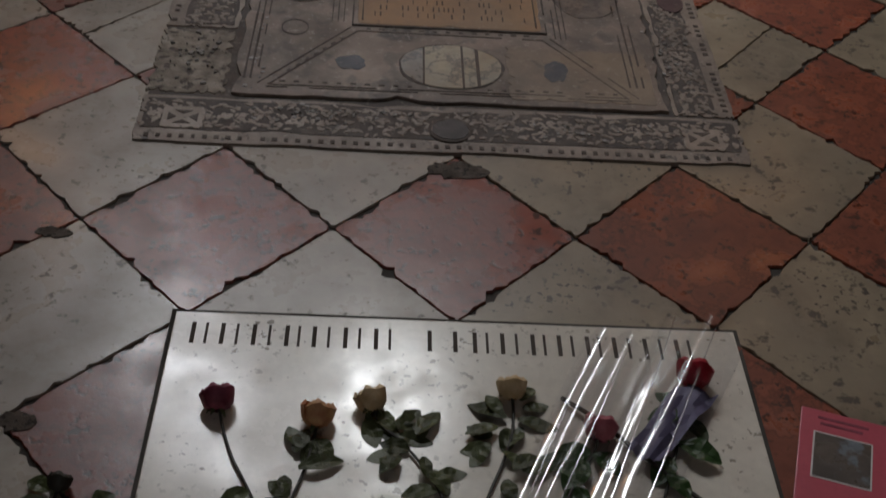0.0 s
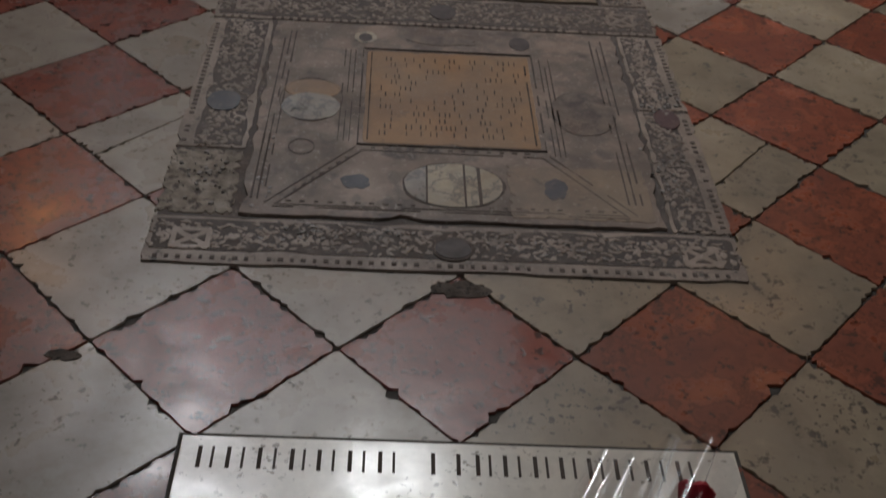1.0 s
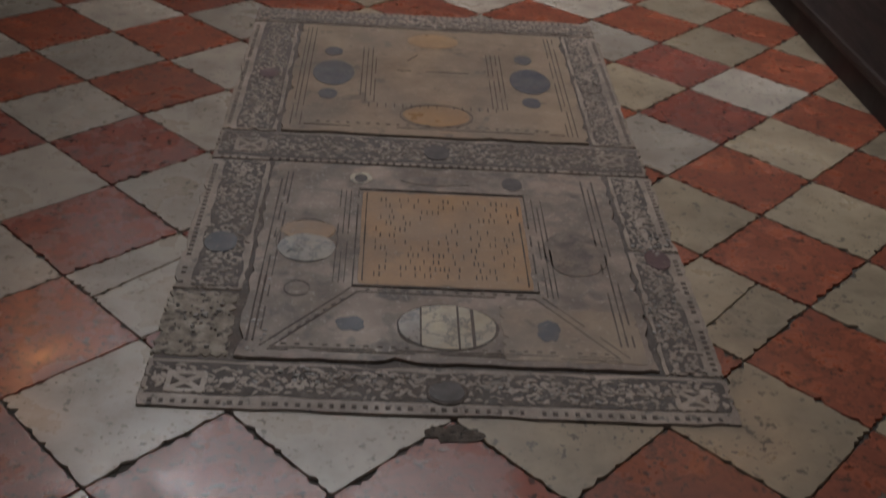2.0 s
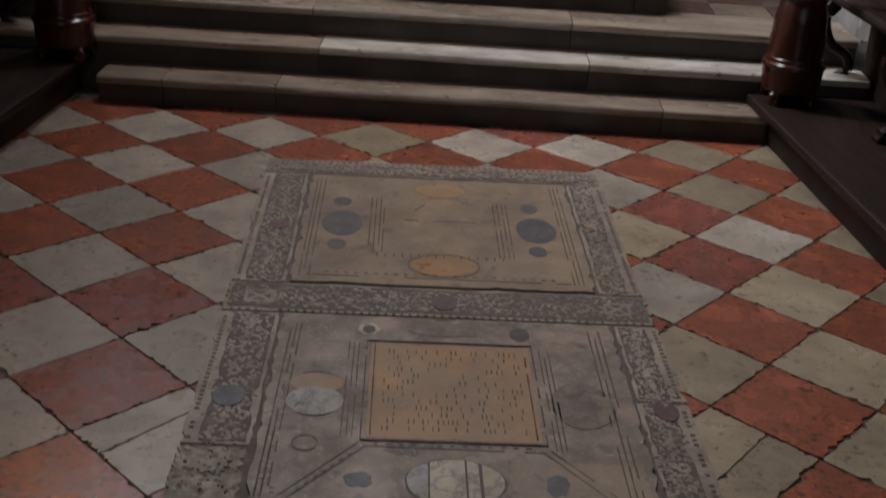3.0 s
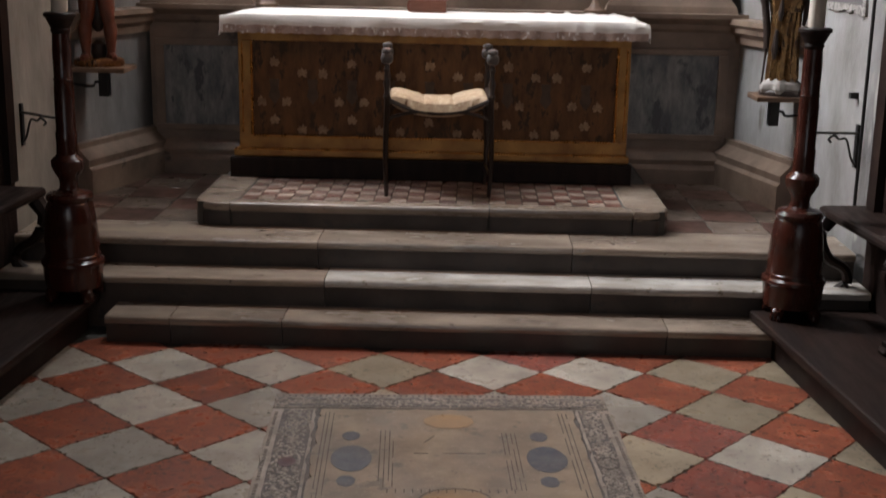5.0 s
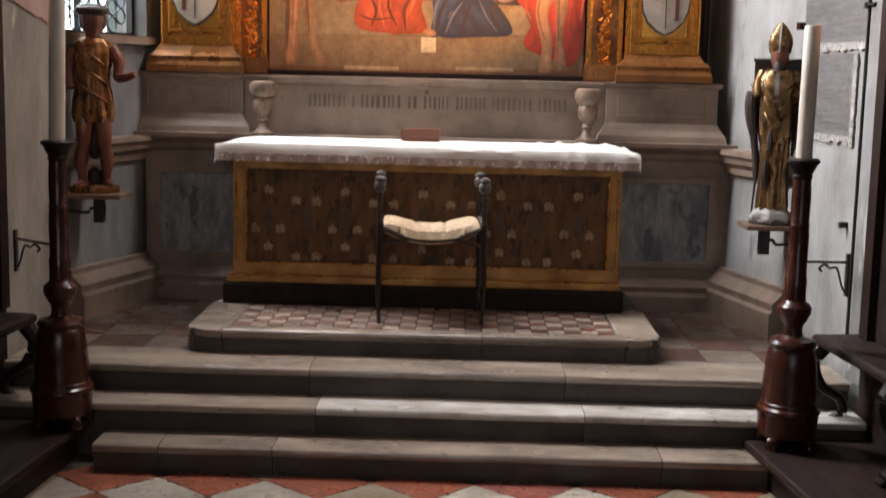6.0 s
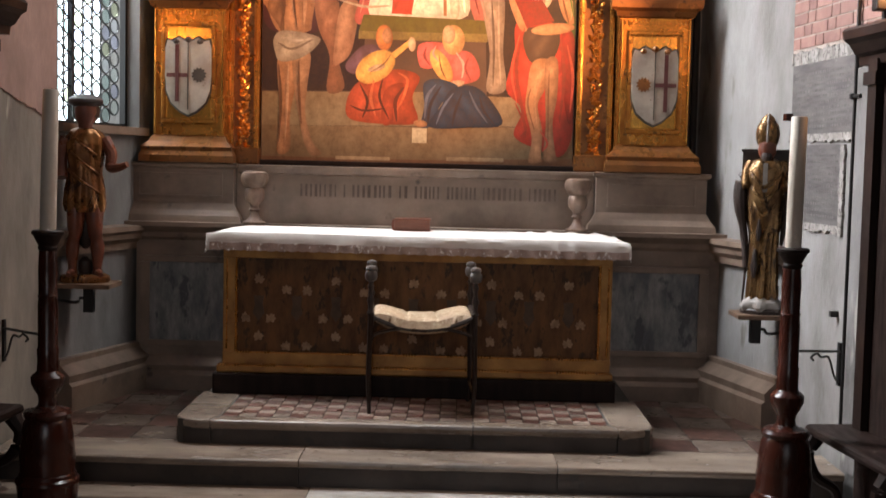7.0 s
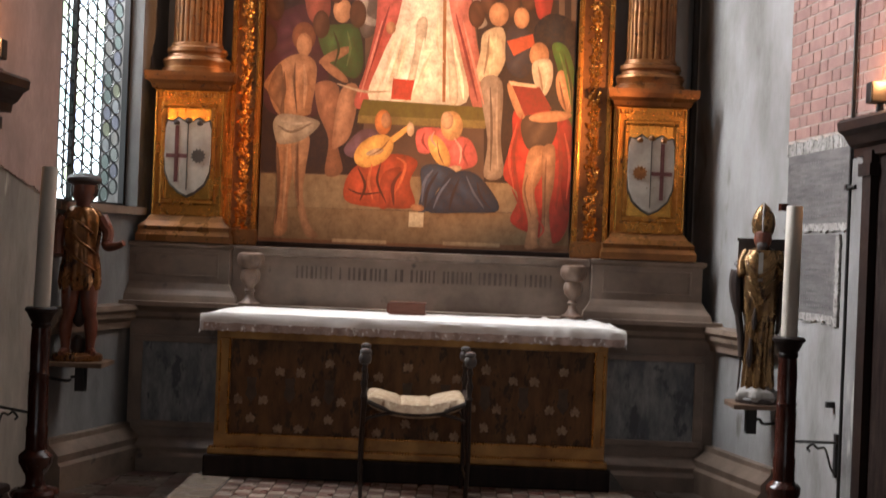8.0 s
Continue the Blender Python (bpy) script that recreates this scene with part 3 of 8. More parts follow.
    # shield
    out = [(-0.145, 0.17), (-0.13, 0.22), (-0.10, 0.21), (-0.06, 0.235), (0.0, 0.20), (0.06, 0.235), (0.10, 0.21), (0.13, 0.22), (0.145, 0.17), (0.147, 0.0), (0.138, -0.10), (0.108, -0.175), (0.05, -0.228), (0.0, -0.252), (-0.05, -0.228), (-0.108, -0.175), (-0.138, -0.10), (-0.147, 0.0)]
    part("shield_rim", wall_prism(bmesh.new(), [(cx + a * 1.07, 2.41 + b * 1.06) for a, b in out], 7.916, 7.938), CUT, st, "dark shield rim")
    sh = part("shield", wall_prism(bmesh.new(), [(cx + a, 2.41 + b) for a, b in out], 7.905, 7.934), SHIELD, st, "pale painted shield in two halves")
    mirror = 1 if cx < 0 else -1
    bm = boxes((cx - mirror * 0.07 - 0.012, cx - mirror * 0.07 + 0.012, 7.900, 7.906, 2.24, 2.60))
    box(bm, cx - mirror * 0.07 - 0.066, cx - mirror * 0.07 + 0.066, 7.9005, 7.9055, 2.395, 2.42)
    part("cross", bm, SHIELD_RED, sh, "dull red cross")
    bm = bmesh.new()
    sunx = cx + mirror * 0.07
    prism_pts = [(sunx + (0.05 if k % 2 else 0.036) * math.cos(math.pi * k / 12), 2.41 + (0.05 if k % 2 else 0.036) * math.sin(math.pi * k / 12)) for k in range(24)]
    wall_prism(bm, prism_pts, 7.900, 7.906)
    part("sun_disc", bm, CUT if cx < 0 else DULL_GOLD, sh, "dark rayed disc" if cx < 0 else "gilt rayed disc")
    part("divider", boxes((cx - 0.003, cx + 0.003, 7.901, 7.907, 2.19, 2.61)), CUT, sh)
    for k in (-1, 0, 1):
        z = 2.615 if k == 0 else 2.60
        part("shield_knob", lathe(bmesh.new(), [(0.001, z), (0.02, z + 0.006), (0.024, z + 0.02), (0.016, z + 0.034), (0.001, z + 0.04)], 10, cx + k * 0.075, 7.915), CUT if cx < 0 else DULL_GOLD, st)
    # column
    part("column_base", lathe(bmesh.new(), [(0.225, 2.95), (0.225, 2.985), (0.21, 2.99), (0.215, 3.01), (0.225, 3.03), (0.215, 3.05), (0.19, 3.06), (0.185, 3.075), (0.20, 3.09), (0.195, 3.115), (0.172, 3.125), (0.165, 3.15)], 32, cx, 8.09, 0.75), DULL_GOLD, st, smooth=True)
    bm = bmesh.new()
    seg = 120
    lo, hi = [], []
    for k in range(seg):
        a = 2 * math.pi * k / seg
        r = 0.158 - 0.013 * max(0.0, math.cos(a * 24)) ** 1.5
        lo.append(bm.verts.new((cx + r * math.cos(a), 8.09 + 0.75 * r * math.sin(a), 3.15)))
        hi.append(bm.verts.new((cx + r * 0.93 * math.cos(a), 8.09 + 0.7 * r * math.sin(a), 5.6)))
    for k in range(seg):
        bm.faces.new((lo[k], lo[(k + 1) % seg], hi[(k + 1) % seg], hi[k]))
    bm.faces.new(hi)
    part("fluted_shaft", bm, DULL_GOLD, st, "fluted gilt column shaft")
    return st


SHIELD = surface("shield_paint", (0.50, 0.44, 0.37), (0.30, 0.25, 0.20), 0.55, big=8, fine=40, bump=0.1, spots=(0.2, 0.16, 0.12), spot_amount=0.34, spot_scale=20)
SHIELD_RED = surface("shield_red", (0.13, 0.03, 0.025), (0.09, 0.022, 0.02), 0.6, big=8, fine=40, bump=0.1)
aedicule(-2.12, -1.437, -1.735, "stone and gilt pedestal with a painted shield and fluted column")
aedicule(0.874, 1.575, 1.222, "stone and gilt pedestal with a painted shield and column, warmly lit")

frieze = thing("inscribed_frieze", "grey stone frieze with a worn inscription below the painting", "frieze")
part("frieze_stone", boxes((-1.43, 0.87, 7.98, 8.24, 1.47, 1.845)), GREY_STONE, frieze)
part("frieze_moulding", moulding(bmesh.new(), [(0.0, 1.79), (0.02, 1.80), (0.03, 1.83), (0.03, 1.846), (0.0, 1.85)], -1.40, 0.84, 7.98), GREY_STONE, frieze)

# painting
PTX0, PTX1, PTZ0, PTZ1 = -1.305, 0.74, 1.86, 5.2
pic = thing("altar_painting", "tall warm lit painting of robed shapes on stone steps", "painting")
CANVAS = surface("dark_canvas", (0.10, 0.055, 0.03), (0.06, 0.034, 0.02), 0.45, big=3, fine=60, bump=0.06)
part("canvas", boxes((PTX0, PTX1, 8.15, 8.2, PTZ0, PTZ1)), CANVAS, pic)


# ---- window ----
window = thing("window_1", "tall leaded window of small clear roundels in a dark frame", "window", kind="structure")
DAY = glow("overcast_daylight", (0.88, 0.96, 1.0), 3.7)
solid("daylight_backdrop", boxes((-1.6, 1.1, 9.2, 9.22, 5.6, 9.0)), DAY, "pale overcast daylight outside the high window", "backdrop", "structure")
solid("daylight_backdrop", win_box(bmesh.new(), W0 - 1.2, W1 + 3.0, -1.1, -1.08, WZ0 - 1.0, WZ1 + 1.0), DAY, "pale overcast daylight outside the window", "backdrop", "structure")
bm = bmesh.new()
for s0, s1, z0, z1 in ((W0, W1, WZ0, WZ0 + 0.02), (W0, W1, WZ1 - 0.02, WZ1), (W0, W0 + 0.02, WZ0 + 0.02, WZ1 - 0.02), (W1 - 0.025, W1, WZ0 + 0.02, WZ1 - 0.02)):
    win_box(bm, s0, s1, -0.13, -0.09, z0, z1)
part("window_frame", bm, IRON, window)
bm = bmesh.new()
win_box(bm, W0 - 0.02, W1 + 0.04, -0.09, 0.05, WZ0 - 0.05, WZ0 - 0.001)
part("window_sill", bm, GREY_STONE, window)


# ---- side stalls ----
def stall(right):
    label = "dark carved walnut choir stall bench on a wooden dais"
    st = thing("choir_stall", label, "choir stall", group="choir stalls along the chapel sides")
    vd = 0.655 if right else 0.60
    end = 1.27
    first, rise = (1.14, 0.0) if right else (0.92, 0.088)
    bm = bmesh.new()
    side_box(bm, right, end + 0.02, 12.0, 0.0, vd - 0.055, -0.007, 0.135)
    part("dais", bm, DARK_WOOD, st)
    side_run(bm := bmesh.new(), right, end, 12.0, [(0.0, 0.135), (vd - 0.02, 0.135), (vd, 0.14), (vd + 0.004, 0.158), (vd, 0.176), (vd - 0.012, 0.18), (0.0, 0.18)])
    part("dais_board", bm, DARK_WOOD, st, "dark polished dais board with a rounded edge")
    side_run(bm := bmesh.new(), right, 1.10, 12.0, [(0.02, 0.615), (0.27, 0.615), (0.285, 0.622), (0.29, 0.64), (0.285, 0.656), (0.27, 0.663), (0.02, 0.663)])
    part("seat_board", bm, DARK_WOOD, st)
    bm = bmesh.new()
    side_box(bm, right, first, 12.0, 0.0, 0.05, 0.18, 2.42 + rise)
    part("back_panel", bm, PANEL_WOOD, st)
    for k in range(8):
        bm = bmesh.new()
        u = first + 0.03 + k * 0.9
        side_box(bm, right, u, u + 0.09, 0.05, 0.085, 0.66, 2.42 + rise)
        side_box(bm, right, u - 0.02, u + 0.11, 0.05, 0.10, 2.30 + rise, 2.36 + rise)
        part("pilaster", bm, DARK_WOOD, st)
    side_run(bm := bmesh.new(), right, first - (0.10 if right else 0.16), 12.0, [(v, z + rise) for v, z in ((0.0, 2.40), (0.07, 2.40), (0.075, 2.44), (0.10, 2.455), (0.13, 2.50), (0.16, 2.52), (0.165, 2.56), (0.15, 2.575), (0.0, 2.575))])
    part("cornice", bm, DARK_WOOD, st)
    for k in range(9):
        u = 1.16 + 0.78 * k
        bm = bmesh.new()
        pts = curve_pts([side(right, u, 0.26, 0.61), side(right, u, 0.30, 0.53), side(right, u, 0.25, 0.42), side(right, u, 0.16, 0.36), side(right, u, 0.14, 0.29), side(right, u, 0.20, 0.235), side(right, u, 0.27, 0.20)], 5)
        tube(bm, pts, [0.045 - 0.02 * math.sin(math.pi * i / (len(pts) - 1)) for i in range(len(pts))], 8)
        part("scroll_bracket", bm, DARK_WOOD, st, smooth=True)
        bm = bmesh.new()
        c = side(right, u, 0.27, 0.20)
        for j in (-1, 0, 1):
            p = side(right, u + 0.02 * j, 0.285, 0.193)
            lathe(bm, [(0.002, p.z - 0.013), (0.014, p.z - 0.008), (0.018, p.z + 0.004), (0.012, p.z + 0.017), (0.002, p.z + 0.021)], 8, p.x, p.y)
        part("paw_foot", bm, DARK_WOOD, st, smooth=True)
    return st


stall(True)
stall(False)


# ---- the marble floor ----
def lattice(a, b):
    """The corner of the diagonal tiles at half diagonals a across and b along; a curve fitted to the camera's view,
    roughened by noise.
    """
    x = -0.1816 + 0.2555 * a - 0.0064 * b - 0.0008 * a * a - 0.0010 * a * b - 0.0007 * b * b
    y = 1.9728 + 0.0133 * a + 0.2759 * b + 0.0008 * a * a - 0.0007 * a * b - 0.0016 * b * b
    return Vector((x + 0.010 * noise.noise((a * 5.3, b * 7.7, 1.5)), y + 0.010 * noise.noise((a * 4.1, b * 6.9, 8.5)), 0))


def worn_tile(corners, rng, chips, n=34, flat=False):
    """A tile with slightly ragged, rounded edges and chipped places."""
    c = sum(corners, Vector()) / len(corners)
    outline = []
    for i, p in enumerate(corners):
        q = corners[(i + 1) % len(corners)]
        t = (q - p).normalized()
        inward = Vector((-t.y, t.x, 0))
        if inward.dot(c - p) < 0:
            inward = -inward
        L = (q - p).length
        notch = [(rng.random(), rng.uniform(0.012, 0.05), rng.uniform(0.003, 0.016)) for _ in range(chips * 2 + (rng.random() < 0.4) * 6)]
        ph = rng.random() * 50
        for k in range(n):
            f = k / n
            d = 0.0016 + 0.0018 * noise.noise((f * 9, ph, 0.3)) + 0.0016 * noise.noise((f * 31, ph, 2.3))
            for at, w, deep in notch:
                if abs(f - at) < w:
                    d += deep * (1 - abs(f - at) / w) * rng.uniform(0.6, 1.0)
            if k == 0:
                bis = ((q - p).normalized() + (corners[i - 1] - p).normalized()).normalized()
                outline.append(p + bis * (0.003 + 0.007 * rng.random()))
            else:
                outline.append(p + t * (L * f) + inward * d)
    bm = bmesh.new()
    tilt = (0, 0, 0) if flat else (rng.uniform(-0.004, 0.004), rng.uniform(-0.004, 0.004), rng.uniform(-0.0006, 0.0006))

    def ring(shrink, z):
        vs = []
        for p in outline:
            d = (c - p).normalized()
            q = p + d * shrink - c
            vs.append(bm.verts.new((q.x, q.y, z + q.x * tilt[0] + q.y * tilt[1] + tilt[2])))
        return vs
    rings = [ring(0, -0.03), ring(0, -0.003), ring(0.0008, -0.0006), ring(0.0018, 0.0)]
    for r, s in zip(rings, rings[1:]):
        for k in range(len(r)):
            bm.faces.new((r[k], r[(k + 1) % len(r)], s[(k + 1) % len(r)], s[k]))
    bm.faces.new(rings[-1])
    return bm, c


floor = thing("floor", "worn diagonal checkered floor of red and white marble tiles", "floor", kind="structure")


CRACKED = ((4, 3), (-2, 3))


def floor_tiles():
    rng = random.Random(5)
    for b in range(-16, 17):
        for a in range(-9, 10):
            if (a + b) % 2 == 0:
                continue
            cs = [lattice(a - 1, b), lattice(a, b - 1), lattice(a + 1, b), lattice(a, b + 1)]
            c = sum(cs, Vector()) / 4
            if c.y > 5.75 or c.y < -2.2 or c.x > 2.0 or c.x < -2.2:
                continue
            # wholly under the tomb slabs
            if all(-0.60 < p.x + 0.05 * (p.y - 2.2) < 0.66 and 2.4 < p.y < 4.85 for p in cs):
                continue
            if all(-0.40 < p.x < 0.58 and 0.12 < p.y < 1.6 for p in cs):
                continue
            red = b % 2 == 0
            near_left = c.x < 0.25 - 0.1 * (c.y - 2) and c.y < 3.6
            m = (PINK_MARBLE if (near_left or rng.random() < 0.12) else RED_MARBLE) if red else (YELLOWED_MARBLE if noise.noise((c.x * 1.7, c.y * 1.3, 6.0)) + 0.22 * c.x > 0.08 else WHITE_MARBLE)
            rng = random.Random(1000 * a + b)
            pieces = [cs]
            if (a, b) in CRACKED:
                # an old tile cracked across
                k, f = rng.randrange(2), rng.uniform(0.35, 0.65)
                p, q = cs[k].lerp(cs[k + 1], f), cs[(k + 3) % 4].lerp(cs[k + 2], f + rng.uniform(-0.08, 0.08))
                pieces = [[cs[k], p, q, cs[(k + 3) % 4]], [p, cs[k + 1], cs[k + 2], q]]
            for corners in pieces:
                bm, c = worn_tile(corners, rng, 3 if red else 2)
                ob = part("tile", bm, m, floor)
                ob.location = c


floor_tiles()
outer = bmesh.new()
box(outer, -4.5, 4.5, -8.3, -2.45, -0.006, -0.001)
part("far_paving", outer, PINK_MARBLE, floor)


# mortar in broken tile corners
CRUMBLED = surface("crumbled_mortar", (0.14, 0.112, 0.09), (0.055, 0.043, 0.035), 0.9, big=30, fine=90, bump=0.8, spots=(0.03, 0.024, 0.02), spot_amount=0.46, spot_scale=60)


def mortar_patch(cx, cy, a, b, seed):
    pts = [(cx + a * (0.75 + 0.4 * noise.noise((seed, k * 0.9, 0))) * math.cos(2 * math.pi * k / 22), cy + b * (0.75 + 0.4 * noise.noise((k * 0.9, seed, 3))) * math.sin(2 * math.pi * k / 22)) for k in range(22)]
    part("mortar_patch", prism(bmesh.new(), pts, -0.01, 0.0016), CRUMBLED, floor, "dark crumbling mortar in a broken corner")


for cx, cy, a, b, seed in ((0.075, 2.205, 0.095, 0.040, 1.0), (-0.735, 1.895, 0.05, 0.022, 2.0), (-0.66, 1.39, 0.045, 0.03, 3.0), (1.02, 2.06, 0.03, 0.05, 4.0)):
    mortar_patch(cx, cy, a, b, seed)


# ---- painting: plain coloured shapes on the canvas ----
def view_to_canvas(u, v):
    """A place on the canvas from a pixel grid of the camera's view; its lean is the camera's roll."""
    return (-1.462 + 2.295 * u / 1000 + 0.0909 * v / 1000, 3.465 + 0.0853 * u / 1000 - 2.298 * v / 1000)


layer = [0]


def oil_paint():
    """Oil colour: the pigment laid on each shape, under a fine grain and a craquelure of darker varnish."""
    m = surface("oil_paint", (0.3, 0.3, 0.3), (0.3, 0.3, 0.3), 0.42, big=9, fine=26, bump=0.05, local=True)
    nt = m.node_tree
    b = nt.nodes["Principled BSDF"]
    pigment = nt.nodes.new("ShaderNodeAttribute")
    pigment.attribute_name = "pigment"
    vec = nt.nodes.new("ShaderNodeTexCoord").outputs["Object"]
    col = mixrgb(nt, remap(nt, noise_tex(nt, vec, 7.0, 5.0, 0.65, (1.5, 1, 0.9)), 0.40, 0.68, 0.0, 0.38), pigment.outputs["Color"], (0.055, 0.028, 0.014))
    col = mixrgb(nt, remap(nt, noise_tex(nt, vec, 30.0, 5.0, 0.75), 0.42, 0.66, 0.0, 0.36), col, (0.07, 0.038, 0.02))
    nt.links.new(col, b.inputs["Base Color"])
    b.inputs["Specular IOR Level"].default_value = 0.25
    return m


PAINT = oil_paint()


def closed_curve(pts, n=5):
    out = []
    m = len(pts)
    for i in range(m):
        p0, p1, p2, p3 = [Vector(pts[(i + k) % m]) for k in (-1, 0, 1, 2)]
        for k in range(n):
            t = k / n
            q = 0.5 * (2 * p1 + (p2 - p0) * t + (2 * p0 - 5 * p1 + 4 * p2 - p3) * t * t + (3 * p1 - p0 - 3 * p2 + p3) * t ** 3)
            out.append((q.x, q.y))
    return out


def patch(c, *pts, soft=True, name="painted_shape"):
    q = [view_to_canvas(*p) for p in pts]
    q = [(min(max(x, PTX0 + 0.004), PTX1 - 0.004), max(z, PTZ0 + 0.004)) for x, z in (closed_curve(q) if soft else q)]
    return flat_shape(c, q, name, soft)


def flat_shape(c, q, name, soft):
    """One brushed shape: body colour in the middle, turning to a deeper glaze at its outline and on its far side, with soft folds."""
    layer[0] += 1
    y = 8.1494 - 0.00006 * layer[0]
    bm = bmesh.new()
    f = bm.faces.new([bm.verts.new((x, y, z)) for x, z in q])
    f.normal_update()
    bmesh.ops.triangulate(bm, faces=[f], ngon_method="EAR_CLIP")
    for size in (0.16, 0.08, 0.045):
        long = [e for e in bm.edges if e.calc_length() > size]
        if long:
            bmesh.ops.subdivide_edges(bm, edges=long, cuts=1)
            bm.normal_update()
            bmesh.ops.triangulate(bm, faces=bm.faces[:])
    ob = part(name, bm, PAINT, pic)
    me = ob.data
    p = np.array([(v.co.x, v.co.z) for v in me.vertices])
    a = np.array(q)
    d = np.roll(a, -1, axis=0) - a
    k = np.clip(((p[:, None] - a) * d).sum(2) / np.maximum((d * d).sum(1), 1e-9), 0, 1)
    away = np.sqrt(((p[:, None] - a - k[..., None] * d) ** 2).sum(2)).min(1)
    w, h = np.ptp(a[:, 0]), np.ptp(a[:, 1])
    tone = np.ones(len(p))
    if soft:
        body = np.clip(away / (0.26 * min(w, h) + 0.004), 0, 1)
        across = (p[:, 0] - a[:, 0].mean()) / w
        tone = (0.70 + 0.40 * body) * (1.0 - 0.38 * across)
        if min(w, h) > 0.11:
            tone *= 1.0 + 0.24 * np.sin(p[:, 0] * 52 + 9 * np.sin(p[:, 1] * 5 + layer[0])) * body
    rgb = np.ones((len(p), 4))
    rgb[:, :3] = np.clip(np.outer(tone, c), 0, 0.9)
    me.color_attributes.new("pigment", "FLOAT_COLOR", "POINT").data.foreach_set("color", rgb.ravel())
    return ob


def fold(c, w, *pts):
    """A tapered brush stroke along a smooth line: a crease or a light on cloth."""
    line = curve_pts([Vector((u, v, 0)) for u, v in pts], 5)
    left, right = [], []
    for i, q in enumerate(line):
        d = (line[min(i + 1, len(line) - 1)] - line[max(i - 1, 0)]).normalized()
        h = w * math.sin(math.pi * (i + 0.6) / (len(line) + 0.2)) ** 0.7 / 2
        left.append((q.x - d.y * h, q.y + d.x * h))
        right.append((q.x + d.y * h, q.y - d.x * h))
    return patch(c, *left, *right[::-1], soft=False, name="brush_stroke")


def oval(c, u, v, a, b, turn=0.0):
    t = radians(turn)
    return patch(c, *[(u + a * math.cos(k * math.pi / 5) * math.cos(t) - b * math.sin(k * math.pi / 5) * math.sin(t), v + a * math.cos(k * math.pi / 5) * math.sin(t) + b * math.sin(k * math.pi / 5) * math.cos(t)) for k in range(10)])


SKIN = (0.44, 0.225, 0.115)
patch((0.255, 0.19, 0.11), (40, 495), (500, 505), (1000, 535), (1000, 612), (500, 602), (40, 590), soft=False)
patch((0.225, 0.155, 0.085), (40, 590), (500, 604), (1000, 614), (1000, 706), (500, 698), (40, 680), soft=False)
patch((0.20, 0.10, 0.05), (30, 678), (500, 698), (1000, 704), (1000, 735), (500, 722), (30, 712), soft=False)
patch((0.44, 0.33, 0.2), (255, 682), (410, 688), (410, 698), (255, 692), soft=False)
patch((0.40, 0.29, 0.17), (572, 690), (735, 696), (735, 707), (572, 701), soft=False)
# deep shade between the shapes
patch((0.030, 0.020, 0.020), (40, -60), (350, -60), (350, 300), (335, 500), (40, 492), soft=False)
patch((0.034, 0.024, 0.020), (655, -60), (980, -60), (980, 535), (690, 520), (690, 300), soft=False)
for u in (60, 100, 905, 940):
    patch((0.13, 0.085, 0.055), (u, -60), (u + 16, -60), (u + 16, 60), (u, 60), soft=False)
patch((0.10, 0.085, 0.075), (320, -60), (395, -60), (390, 70), (350, 110), (330, 60))
patch((0.33, 0.30, 0.26), (335, -20), (360, 0), (355, 40), (385, 60), (375, 75), (335, 60), (322, 20))
patch((0.33, 0.30, 0.26), (665, -20), (700, 10), (690, 40), (700, 70), (672, 80), (660, 30))
patch((0.075, 0.028, 0.035), (60, 60), (120, 30), (190, 20), (235, 150), (245, 250), (215, 330), (75, 320), (55, 200))
patch((0.24, 0.07, 0.045), (180, -60), (240, -50), (250, 40), (215, 70), (185, 40))
patch((0.055, 0.095, 0.03), (215, 85), (270, 70), (330, 80), (345, 180), (320, 225), (270, 200), (235, 165))
oval(SKIN, 285, 30, 26, 36)
oval((0.34, 0.17, 0.09), 265, 158, 52, 14, -25)
oval((0.34, 0.17, 0.09), 262, 205, 50, 13, 38)
patch((0.26, 0.12, 0.065), (210, 240), (275, 250), (270, 400), (285, 490), (235, 498), (245, 400), (215, 320))
patch((0.36, 0.19, 0.11), (280, 260), (330, 250), (310, 380), (275, 420), (255, 410))
oval((0.19, 0.075, 0.035), 175, 105, 34, 42)
oval(SKIN, 176, 128, 22, 34)
patch(SKIN, (105, 180), (155, 155), (195, 165), (212, 200), (198, 300), (185, 330), (105, 330), (70, 260), (60, 240))
patch((0.29, 0.15, 0.08), (90, 205), (112, 190), (118, 330), (95, 300), (72, 262))
patch(SKIN, (98, 395), (150, 395), (145, 480), (128, 570), (125, 660), (88, 668), (98, 560))
patch((0.40, 0.225, 0.125), (140, 395), (190, 390), (180, 480), (172, 560), (190, 640), (216, 676), (178, 672), (152, 570))
# white cloth dulled in its pigment for the weaker light at the canvas's left
patch((0.40, 0.34, 0.26), (88, 345), (120, 325), (215, 345), (205, 375), (160, 405), (105, 412), (90, 385))
# the throned middle
patch((0.47, 0.11, 0.085), (400, -60), (500, -60), (460, 60), (405, 180), (360, 300), (318, 298), (350, 200), (380, 80))
patch((0.50, 0.17, 0.13), (570, -60), (640, -60), (670, 120), (705, 315), (662, 312), (630, 200), (590, 90))
patch((0.80, 0.73, 0.57), (480, -60), (570, -60), (600, 60), (625, 160), (640, 292), (500, 296), (362, 286), (395, 170), (440, 70))
patch((0.68, 0.59, 0.43), (500, 60), (530, 60), (512, 170), (482, 285), (460, 285), (490, 150))
patch((0.66, 0.57, 0.42), (570, 70), (590, 70), (612, 200), (615, 290), (592, 290), (588, 180))
patch((0.46, 0.065, 0.035), (430, 225), (498, 230), (482, 287), (424, 284), soft=False)
